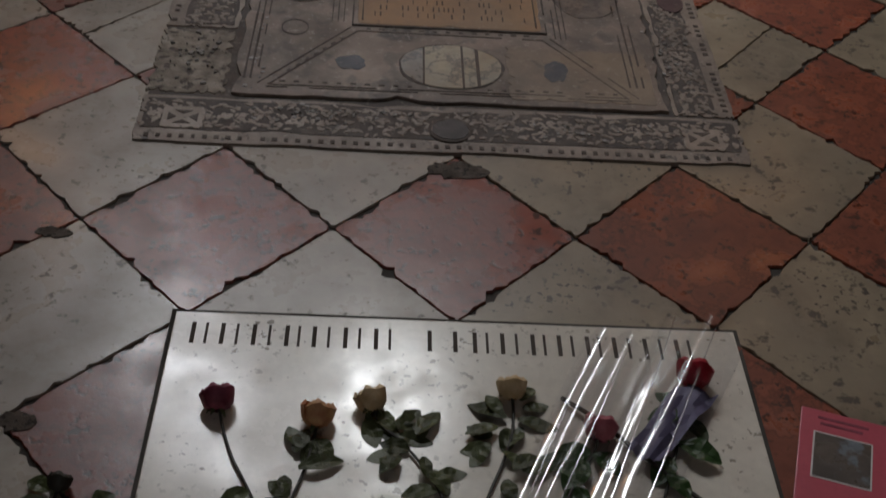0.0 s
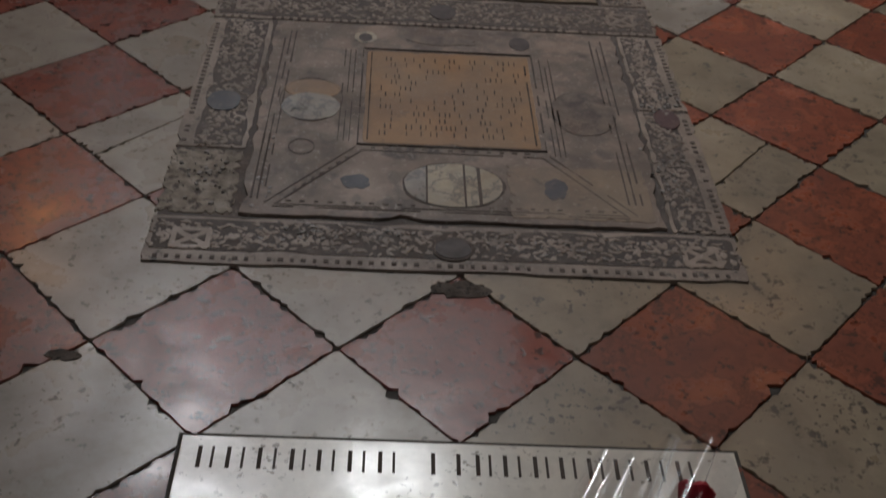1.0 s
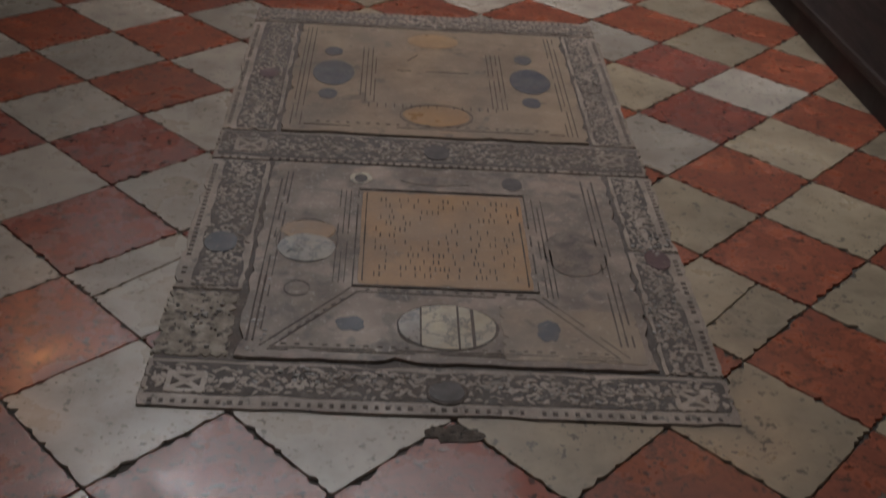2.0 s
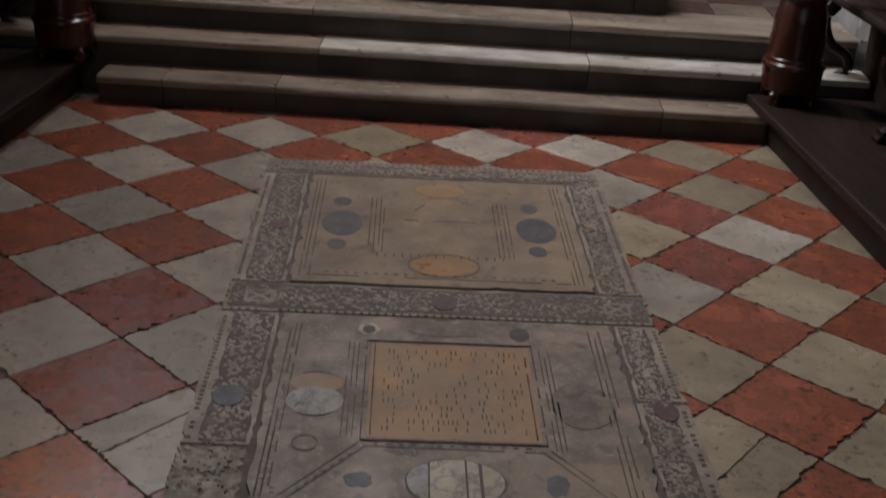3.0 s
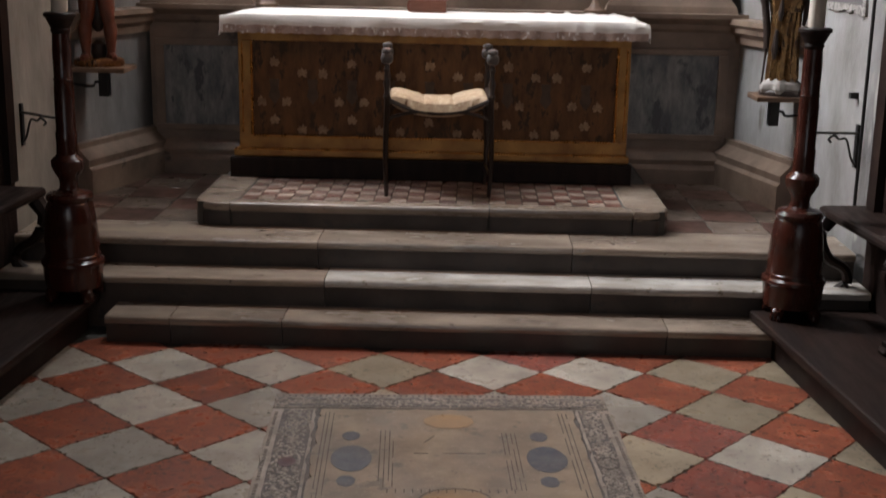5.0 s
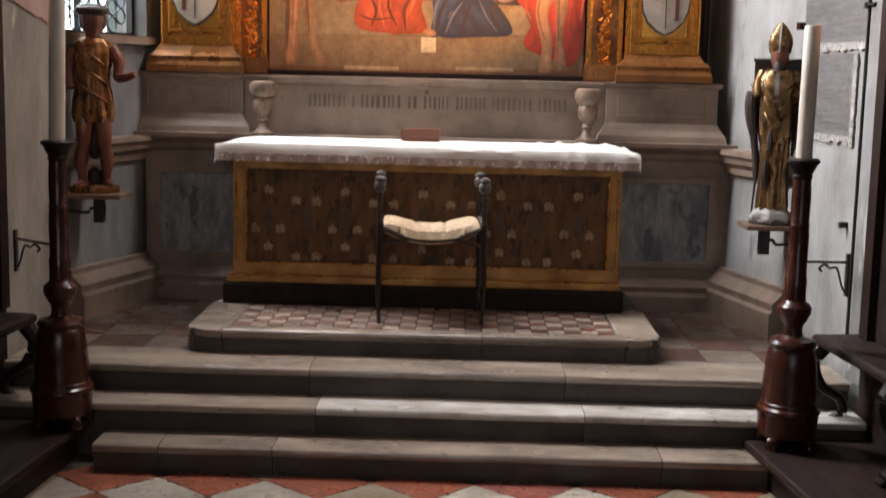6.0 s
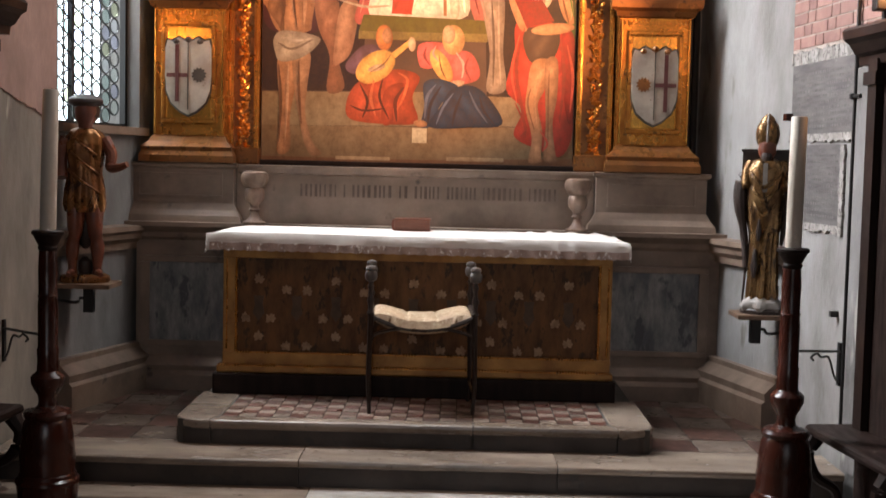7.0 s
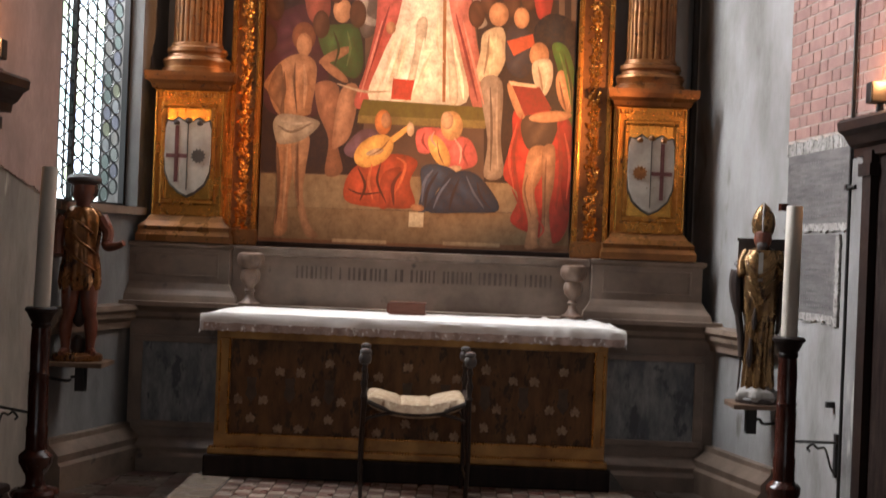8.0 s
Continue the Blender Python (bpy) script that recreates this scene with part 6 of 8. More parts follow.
def bloom(parent, c, axis, r, rng, material, petals=16):
    """A round heart with cupped petals in whorls about an axis."""
    q = Vector((0, 0, 1)).rotation_difference(Vector(axis).normalized())
    bm = lathe(bmesh.new(), [(0.05 * r, -0.8 * r), (0.42 * r, -0.5 * r), (0.5 * r, 0), (0.36 * r, 0.4 * r), (0.05 * r, 0.55 * r)], 12)
    for v in bm.verts:
        v.co = Vector(c) + q @ v.co
    heart = part("bloom", bm, material, parent, smooth=True)
    for i in range(petals):
        bm = bmesh.new()
        ring_no = i // 5
        a0 = i * 2.399 + rng.uniform(-0.2, 0.2)
        R = r * (1.0 - 0.17 * ring_no)
        wdt = rng.uniform(0.75, 1.05)
        grid = []
        for u in range(6):
            row = []
            fu = u / 5
            for v in range(6):
                fv = v / 5 - 0.5
                th = math.pi * (0.10 + (0.66 - 0.03 * ring_no) * fu)
                half = wdt * (0.50 + 0.35 * math.sin(math.pi * min(fu * 0.8 + 0.12, 1)))
                a = a0 + fv * 2 * half
                out = R * math.sin(th) * (1.0 + 0.16 * (fu > 0.75) * (ring_no < 2)) * (1 - 0.12 * abs(fv))
                z = -0.92 * r * (1 - 0.08 * ring_no) * math.cos(th) - 0.42 * R * abs(fv) * fu + rng.uniform(-0.05, 0.05) * R
                row.append(bm.verts.new(Vector(c) + q @ Vector((out * math.cos(a), out * math.sin(a), z))))
            grid.append(row)
        for u in range(5):
            for v in range(5):
                bm.faces.new((grid[u][v], grid[u][v + 1], grid[u + 1][v + 1], grid[u + 1][v]))
        part("petal", bm, material, heart, smooth=True)
    return heart


def leaf_blade(c, direction, l, w, rng, curl=0.3):
    """One folded, pointed leaf with a little thickness."""
    bm = bmesh.new()
    d = Vector((math.cos(direction), math.sin(direction), 0))
    s = Vector((-d.y, d.x, 0))
    tops = []
    fold = rng.uniform(0.05, 0.35)
    tilt = rng.uniform(-0.15, 0.35)
    roll = rng.uniform(-0.4, 0.4)
    for i in range(7):
        f = i / 6
        half = w * 0.5 * math.sin(math.pi * min(1, f * 0.93 + 0.05)) ** 0.8
        mid = Vector(c) + d * (l * f) + Vector((0, 0, l * (tilt * f - curl * f * f) + 0.002))
        row = []
        for k in (-1, -0.5, 0, 0.5, 1):
            z = fold * abs(k) * half + roll * k * half + 0.12 * half * math.sin(f * 14 + k * 2)
            p = mid + s * (half * k) + Vector((0, 0, z))
            p.z = max(p.z, 0.0045)
            row.append(p)
        tops.append(row)
    up = [[bm.verts.new(p) for p in row] for row in tops]
    dn = [[bm.verts.new(p - Vector((0, 0, 0.0007))) for p in row] for row in tops]
    for i in range(6):
        for k in range(4):
            bm.faces.new((up[i][k], up[i][k + 1], up[i + 1][k + 1], up[i + 1][k]))
            bm.faces.new((dn[i][k + 1], dn[i][k], dn[i + 1][k], dn[i + 1][k + 1]))
    return bm


def rose(label, head, stem, r, petal, leaves, seed, leaf_mat=None, group="roses on the memorial slab"):
    """head: (x, y, z); stem: places from the head down; leaves: (x, y, degrees, length, width)."""
    rng = random.Random(seed)
    t = thing("rose", label, "flower", group=group)
    d = Vector(head) - Vector((*stem[0], head[2] * 0.6))
    d.z = max(d.z, 0.0) + 0.012
    bloom(t, head, d, r, rng, petal, 18)
    line = [Vector(head) - d.normalized() * r * 0.4] + [Vector((x, y, 0.010)) for x, y in stem]
    part("stem", tube(bmesh.new(), curve_pts(line, 5), 0.0028, 6), STEM, t)
    base = Vector(head) - d.normalized() * r * 0.45
    for k in range(5):
        part("sepal", leaf_blade(base, rng.uniform(0, 6.28), r * 0.9, 0.008, rng, 0.4), leaf_mat or LEAF, t)
    for x, y, a, l, w in leaves:
        part("leaf", leaf_blade((x, y, rng.uniform(0.006, 0.016)), radians(a), l, w, rng), leaf_mat or LEAF, t)
    return t


rose("dark red wilted rose with a bare black stem on the slab", (-0.328, 1.452, 0.030), [(-0.312, 1.402), (-0.285, 1.335), (-0.248, 1.27), (-0.19, 1.16)], 0.030, RED_PETAL, [(-0.245, 1.262, 200, 0.05, 0.026), (-0.23, 1.235, 10, 0.05, 0.03)], 1)
rose("faded peach rose with dry green leaves on the slab", (-0.152, 1.432, 0.030), [(-0.154, 1.395), (-0.162, 1.32), (-0.178, 1.24), (-0.19, 1.12)], 0.030, PEACH_PETAL,
     [(-0.172, 1.362, 118, 0.062, 0.036), (-0.182, 1.352, 75, 0.06, 0.03), (-0.152, 1.385, -40, 0.045, 0.030), (-0.172, 1.318, 20, 0.078, 0.030), (-0.18, 1.262, 140, 0.05, 0.03), (-0.19, 1.27, 95, 0.04, 0.026), (-0.15, 1.38, -110, 0.05, 0.03)], 2)
rose("dried cream rose with many dry green leaves on the slab", (-0.064, 1.474, 0.028), [(-0.045, 1.43), (-0.01, 1.40), (0.03, 1.35), (0.065, 1.29), (0.10, 1.18)], 0.029, CREAM_PETAL,
     [(-0.065, 1.445, -75, 0.065, 0.038), (-0.05, 1.445, -50, 0.065, 0.036), (-0.02, 1.43, 20, 0.06, 0.034), (-0.005, 1.435, 55, 0.05, 0.03), (0.02, 1.41, 60, 0.075, 0.036), (0.03, 1.405, 95, 0.055, 0.032), (-0.01, 1.41, -10, 0.06, 0.03),
      (-0.005, 1.375, 200, 0.06, 0.034), (-0.005, 1.36, 230, 0.05, 0.032), (0.01, 1.375, 160, 0.055, 0.03), (0.035, 1.36, -80, 0.045, 0.024), (0.05, 1.335, -60, 0.055, 0.036), (0.06, 1.33, 10, 0.05, 0.028), (0.06, 1.29, 190, 0.06, 0.034), (-0.02, 1.42, 130, 0.05, 0.03)], 3)
rose("dried cream rose with a thicket of dry leaves on the slab", (0.184, 1.526, 0.028), [(0.188, 1.485), (0.185, 1.43), (0.168, 1.36), (0.145, 1.29), (0.12, 1.18)], 0.027, CREAM_PETAL,
     [(0.175, 1.465, 155, 0.075, 0.034), (0.165, 1.47, 120, 0.05, 0.03), (0.20, 1.505, 60, 0.05, 0.03), (0.205, 1.49, 20, 0.05, 0.03), (0.195, 1.465, 350, 0.075, 0.034), (0.16, 1.44, 200, 0.06, 0.032), (0.15, 1.42, 150, 0.05, 0.03),
      (0.145, 1.40, 235, 0.055, 0.03), (0.15, 1.395, 190, 0.055, 0.03), (0.175, 1.40, 60, 0.06, 0.032), (0.18, 1.44, 260, 0.05, 0.03), (0.17, 1.385, 330, 0.05, 0.028), (0.185, 1.345, 40, 0.055, 0.03), (0.20, 1.345, 20, 0.06, 0.036), (0.175, 1.33, 280, 0.05, 0.03)], 4)
rose("fresh crimson rose lying in clear wrapping", (0.518, 1.588, 0.036), [(0.505, 1.54), (0.485, 1.47), (0.46, 1.38), (0.43, 1.28), (0.40, 1.16)], 0.034, BRIGHT_PETAL,
     [(0.495, 1.52, 140, 0.06, 0.036), (0.49, 1.50, 200, 0.07, 0.04), (0.50, 1.50, 300, 0.06, 0.036), (0.475, 1.43, 330, 0.08, 0.044), (0.46, 1.40, 240, 0.07, 0.044), (0.45, 1.36, 300, 0.06, 0.04)], 5, FRESH_LEAF)
rose("pink rose lying in clear wrapping", (0.338, 1.442, 0.032), [(0.325, 1.40), (0.30, 1.35), (0.27, 1.28), (0.23, 1.16)], 0.030, PINK_PETAL,
     [(0.32, 1.40, 190, 0.07, 0.045), (0.31, 1.38, 240, 0.075, 0.05), (0.30, 1.36, 160, 0.075, 0.045), (0.285, 1.33, 280, 0.07, 0.045), (0.325, 1.395, 320, 0.06, 0.04)], 6, FRESH_LEAF)
# a loose flower stem without its bloom
bm = tube(bmesh.new(), curve_pts([(0.275, 1.522, 0.012), (0.335, 1.472, 0.016), (0.40, 1.41, 0.012), (0.50, 1.31, 0.012), (0.60, 1.22, 0.012)], 5), 0.0045, 7)
solid("bare_flower_stem", bm, STEM, "bare dark thorny flower stem lying across the slab", "twig")
# a dark dried flower on the tiles beside the slab
rose("dark shrivelled flower lying on the floor tiles", (-0.548, 1.252, 0.022), [(-0.55, 1.21), (-0.55, 1.12)], 0.020, STEM, [(-0.56, 1.235, 150, 0.05, 0.03), (-0.565, 1.22, 220, 0.05, 0.03), (-0.49, 1.22, 40, 0.04, 0.03)], 7, group="loose flowers")

CELLO = bpy.data.materials.new("clear_wrapping")
CELLO.use_nodes = True
nt = CELLO.node_tree
nt.nodes.clear()
gl = nt.nodes.new("ShaderNodeBsdfGlossy")
gl.inputs["Roughness"].default_value = 0.12
tr = nt.nodes.new("ShaderNodeBsdfTransparent")
tr.inputs[0].default_value = (0.98, 0.98, 0.99, 1)
mx = nt.nodes.new("ShaderNodeMixShader")
mx.inputs[0].default_value = 0.15
om = nt.nodes.new("ShaderNodeOutputMaterial")
nt.links.new(tr.outputs[0], mx.inputs[1])
nt.links.new(gl.outputs[0], mx.inputs[2])
nt.links.new(mx.outputs[0], om.inputs[0])


def wrapping(label, tip, end, w_end, w_tip, seed):
    """A cone of clear film with long folds, open at its wide end."""
    t = thing("flower_wrapping", label, "wrapping", group="clear flower wrappings")
    a, b = Vector((*tip, 0)), Vector((*end, 0))
    d = (b - a).normalized()
    s = Vector((-d.y, d.x, 0))
    bm = bmesh.new()
    grid = []
    rng = random.Random(seed)
    ph = rng.random() * 9
    for i in range(25):
        f = i / 24
        c = a.lerp(b, f)
        w = w_tip + (w_end - w_tip) * f ** 0.8
        row = []
        for k in range(41):
            g = k / 40 * 2 - 1
            arch = (1 - abs(g) ** 2.2) * (0.018 + 0.045 * f)
            ripple = 0.007 * math.sin(g * 6 + ph + f * 1.5) * (0.4 + f) + 0.004 * abs(math.sin(g * 3.1 + ph)) + 0.004 * noise.noise((g * 3, f * 5, ph))
            p = c + s * (g * w / 2) + d * (0.012 * math.sin(g * 9 + ph) * f)
            p.z = max(0.006, 0.007 + arch + ripple)
            row.append(bm.verts.new(p))
        grid.append(row)
    for i in range(24):
        for k in range(40):
            bm.faces.new((grid[i][k], grid[i][k + 1], grid[i + 1][k + 1], grid[i + 1][k]))
    part("film", bm, CELLO, t, smooth=True)
    # sharp pressed folds that catch the light
    for g0, g1 in ((-0.55, -0.30), (0.35, 0.62)):
        line = []
        for i in range(13):
            f = 0.08 + 0.9 * i / 12
            w = w_tip + (w_end - w_tip) * f ** 0.8
            g = g0 + (g1 - g0) * f
            q = a.lerp(b, f) + s * (g * w / 2)
            q.z = 0.012 + (1 - abs(g) ** 2.2) * (0.018 + 0.045 * f) + 0.004
            line.append(q)
        part("film_fold", tube(bmesh.new(), line, 0.0016, 5), CELLO, t, smooth=True)
    return t


film_thing = wrapping("crumpled clear film round a fresh crimson rose", (0.32, 1.16), (0.545, 1.70), 0.17, 0.10, 1)
TISSUE = surface("lilac_tissue", (0.19, 0.17, 0.28), (0.11, 0.10, 0.18), 0.6, big=20, fine=80, bump=0.2)
bm = bmesh.new()
rows = []
for i in range(9):
    f = i / 8
    rows.append([bm.verts.new((0.435 + 0.085 * f - 0.03 * (1 - f) + (0.055 + 0.02 * f) * g, 1.38 + 0.17 * f - 0.02 * g, 0.020 + 0.016 * abs(math.sin(g * 4 + f * 5)) + 0.01 * noise.noise((g * 4, f * 4, 0)))) for g in [k / 6 - 0.5 for k in range(7)]])
for r1, r2 in zip(rows, rows[1:]):
    for k in range(6):
        bm.faces.new((r1[k], r1[k + 1], r2[k + 1], r2[k]))
part("tissue", bm, TISSUE, film_thing, "crumpled lilac tissue", smooth=True)
wrapping("crumpled clear film round a pink rose", (0.17, 1.12), (0.385, 1.64), 0.14, 0.09, 2)

# pink booklet beside the slab
PINK_CARD = surface("pink_card", (0.56, 0.085, 0.125), (0.50, 0.075, 0.11), 0.35, big=10, fine=90, bump=0.03)
WHITE_CARD = surface("white_card", (0.75, 0.73, 0.70), (0.70, 0.68, 0.65), 0.5, fine=90, bump=0.02)
PHOTO = surface("booklet_photo", (0.13, 0.105, 0.085), (0.06, 0.05, 0.045), 0.3, big=14, fine=40, bump=0.0, spots=(0.17, 0.19, 0.21), spot_amount=0.40, spot_scale=16)
bk = thing("booklet", "pink booklet with a white framed picture lying on the tiles", "booklet", (0.716, 1.551, 0.0), -14.5)
part("cover", boxes((0.0, 0.155, -0.235, 0.0, 0.001, 0.006), bevel=0.0015), PINK_CARD, bk)
part("picture_border", boxes((0.024, 0.128, -0.165, -0.055, 0.005, 0.0068)), WHITE_CARD, bk)
part("picture", boxes((0.027, 0.125, -0.162, -0.058, 0.005, 0.0074)), PHOTO, bk, "small dark picture")
bm = bmesh.new()
for k, (a, b) in enumerate(((0.03, 0.12), (0.035, 0.11))):
    box(bm, a, b, -0.022 - 0.014 * k, -0.016 - 0.014 * k, 0.005, 0.0065)
part("title_bars", bm, RED_PETAL, bk)


# ---- on and round the altar ----
def altar_cloth():
    t = thing("altar_cloth", "white linen altar cloth with a lace hem, rumpled at the ends", "altar cloth")
    bm = bmesh.new()
    x0, x1 = -1.43, 0.985
    nx = 120
    grid = []
    prof = [(7.78, 1.0), (7.6, 1.0), (7.4, 1.0), (7.2, 1.0), (7.08, 1.0), (7.045, 0.98), (7.034, 0.8), (7.030, 0.5), (7.027, 0.2), (7.024, 0.0)]
    for i in range(nx + 1):
        x = x0 + (x1 - x0) * i / nx
        end = min(i, nx - i) / 6.0
        row = []
        hem = 1.374 + 0.006 * noise.noise((x * 6, 0, 3))
        folds = 0.006 * max(0.0, min(1.0, (x - 0.30) / 0.25)) * max(0.0, math.sin(x * 58 + 1.5 * noise.noise((x * 5, 0, 0)))) ** 1.5
        for y, h in prof:
            top = 1.468 - 0.006 * (x + 0.2) * 0.5 + 0.0025 * noise.noise((x * 4, y * 5, 1))
            if y > 7.05:
                z = top + 0.011 * max(0.0, min(1.0, (x - 0.25) / 0.3)) * max(0.0, math.sin(x * 46 - y * 21 + 2 * noise.noise((x * 3, y * 3, 0))))
            else:
                z = hem + (top - hem) * h
            yy = y + (0.008 * noise.noise((x * 9, h * 2, 7)) - folds if h < 1 else 0)
            xx = x + (0.012 * noise.noise((y * 7, h * 4, x)) if end < 1 else 0)
            if end < 1:
                z -= (1 - end) * 0.018 * (1 if h == 1.0 else 0.6)
            row.append(bm.verts.new((xx, yy, z)))
        grid.append(row)
    for i in range(nx):
        for k in range(len(prof) - 1):
            bm.faces.new((grid[i][k], grid[i][k + 1], grid[i + 1][k + 1], grid[i + 1][k]))
    # ends hang down
    for col, s in ((grid[0], -1), (grid[-1], 1)):
        low = [bm.verts.new(v.co + Vector((s * 0.004 + 0.012 * noise.noise((v.co.y * 9, s, 0)), 0, -min(0.055, v.co.z - 1.35) if v.co.z - 1.35 > 0 else 0))) for v in col]
        for k in range(len(col) - 1):
            bm.faces.new((col[k], col[k + 1], low[k + 1], low[k]))
    ob = part("linen", bm, LINEN, t, smooth=True)
    m = ob.modifiers.new("thickness", "SOLIDIFY")
    m.thickness, m.offset = 0.002, -1
    lace = surface("lace_hem", (0.40, 0.29, 0.245), (0.26, 0.18, 0.15), 0.35, big=30, fine=150, bump=0.4, spots=(0.75, 0.72, 0.68), spot_amount=0.42, spot_scale=38)
    bm = bmesh.new()
    n = 240
    up, dn = [], []
    for i in range(n + 1):
        x = x0 + 0.02 + (x1 - x0 - 0.03) * i / n
        zt_ = 1.408 - 0.003 * (x + 0.2)
        up.append([bm.verts.new((x, 7.018 + o, zt_ + 0.002 * math.sin(x * 40))) for o in (0, 0.003)])
        dn.append([bm.verts.new((x, 7.012 + o + 0.004 * math.sin(x * 55), zt_ - 0.040 - 0.006 * abs(math.sin(x * 52)))) for o in (0, 0.003)])
    for i in range(n):
        bm.faces.new((up[i][0], up[i + 1][0], dn[i + 1][0], dn[i][0]))
        bm.faces.new((up[i][1], dn[i][1], dn[i + 1][1], up[i + 1][1]))
        bm.faces.new((dn[i][0], dn[i + 1][0], dn[i + 1][1], dn[i][1]))
        bm.faces.new((up[i][0], up[i][1], up[i + 1][1], up[i + 1][0]))
    part("lace_hem", bm, lace, t, "glossy pinkish lace hem", smooth=True)
    # the slab that the cloth lies on
    part("mensa", boxes((x0 + 0.03, x1 - 0.03, 7.05, 7.78, 1.385, 1.456)), GREY_STONE, altar)
    return t


altar_cloth()
LEATHER = surface("red_brown_leather", (0.19, 0.05, 0.024), (0.11, 0.028, 0.014), 0.38, big=14, fine=70, bump=0.15)
PAGES = surface("reddened_page_edges", (0.20, 0.075, 0.045), (0.14, 0.05, 0.03), 0.6, big=9, fine=90, bump=0.3, stretch=(1, 1, 12))
book = thing("book", "thick closed book bound in red-brown leather on the altar cloth", "book")
part("page_block", boxes((-0.385, -0.172, 7.525, 7.655, 1.478, 1.538)), PAGES, book, "reddish page edges")
part("cover", boxes((-0.385, -0.165, 7.518, 7.662, 1.472, 1.4785), bevel=0.002), LEATHER, book)
part("cover", boxes((-0.385, -0.165, 7.518, 7.662, 1.5375, 1.544), bevel=0.002), LEATHER, book)
bm = bmesh.new()
arc = [(-0.385 - 0.019 * math.sin(math.pi * k / 10), 1.508 - 0.036 * math.cos(math.pi * k / 10)) for k in range(11)]
ends = [[bm.verts.new((x, y, z)) for x, z in arc] for y in (7.518, 7.662)]
for k in range(10):
    bm.faces.new((ends[0][k], ends[0][k + 1], ends[1][k + 1], ends[1][k]))
bm.faces.new(ends[0]), bm.faces.new(ends[1][::-1]), bm.faces.new((ends[0][0], ends[1][0], ends[1][-1], ends[0][-1]))
part("spine", bm, LEATHER, book, "rounded leather spine", smooth=True)

# flower motifs on the frontal
FLOWER = surface("faded_gold_flower", (0.38, 0.25, 0.145), (0.17, 0.10, 0.05), 0.5, big=20, fine=60, bump=0.2)

FLOWER_DARK = surface("dark_painted_vase", (0.085, 0.045, 0.02), (0.05, 0.027, 0.013), 0.5, big=20, fine=60, bump=0.2)


def motif(cx, cz, s, seed):
    """A worn painted flower: a fan of pointed petals over two small leaves."""
    rng = random.Random(seed)
    bm = bmesh.new()
    for k, (turn, length) in enumerate(((-1.25, 0.9), (-0.65, 1.05), (0.0, 1.15), (0.65, 1.05), (1.25, 0.9), (-2.1, 0.8), (2.1, 0.8))):
        a = math.pi / 2 + turn + rng.uniform(-0.12, 0.12)
        l, w = s * length * rng.uniform(0.85, 1.1), s * rng.uniform(0.24, 0.34)
        c, d = math.cos(a), math.sin(a)
        wall_prism(bm, [(cx + c * l * f - d * w * g, cz + d * l * f + c * w * g) for f, g in ((0.0, 0.15), (0.35, 0.8), (0.75, 0.75), (1.0, 0.0), (0.75, -0.75), (0.35, -0.8), (0.0, -0.15))], AY + 0.0118 - 0.0003 * k, AY + 0.0145)
    part("flower_motif", bm, FLOWER, altar)


seed = 0
for i in range(5):
    cx = AX0 + 0.205 + 0.447 * i
    for dx, z in ((0.0, 1.185), (0.16, 1.125), (0.28, 1.125), (-0.075, 0.965), (0.07, 0.965), (0.0, 0.858), (0.16, 0.80), (0.28, 0.80)):
        if cx + dx < AX1 - 0.10:
            seed += 1
            motif(cx + dx, z + 0.004 * math.sin(seed), 0.036, seed)
    for vx in (cx, cx + 0.22):
        if vx < AX1 - 0.12:
            bm = wall_prism(bmesh.new(), [(vx - 0.03, 1.10), (vx + 0.03, 1.10), (vx + 0.022, 1.05), (vx + 0.034, 1.0), (vx, 0.955), (vx - 0.034, 1.0), (vx - 0.022, 1.05)], AY + 0.0125, AY + 0.0145)
            part("vase_motif", bm, FLOWER_DARK, altar)
# rows of carved beads along the frame
for x0, x1, z in ((AX0 + 0.085, AX1 - 0.08, 0.768), (AX0 - 0.02, AX1 + 0.005, 0.694)):
    n = int((x1 - x0) / 0.016)
    o = part("carved_bead", boxes(*[(x0 + 0.016 * k, x0 + 0.016 * k + 0.010, AY - 0.009 if z > 0.7 else AY - 0.034, AY + 0.01, z, z + 0.011) for k in range(n)]), GOLD, altar)
    o["kind"] = "stuff"
for x in (AX0 + 0.018, AX1 - 0.026):
    part("stile_fillet", boxes((x, x + 0.010, AY - 0.007, AY + 0.01, 0.79, 1.31), bevel=0.003), GOLD, altar)
for x0, x1, z0, z1 in ((AX0 + 0.070, AX0 + 0.084, 0.775, 1.318), (AX1 - 0.079, AX1 - 0.065, 0.775, 1.318)):
    part("gilt_bead", boxes((x0, x1, AY - 0.008, AY + 0.02, z0, z1), bevel=0.004), GOLD, altar)


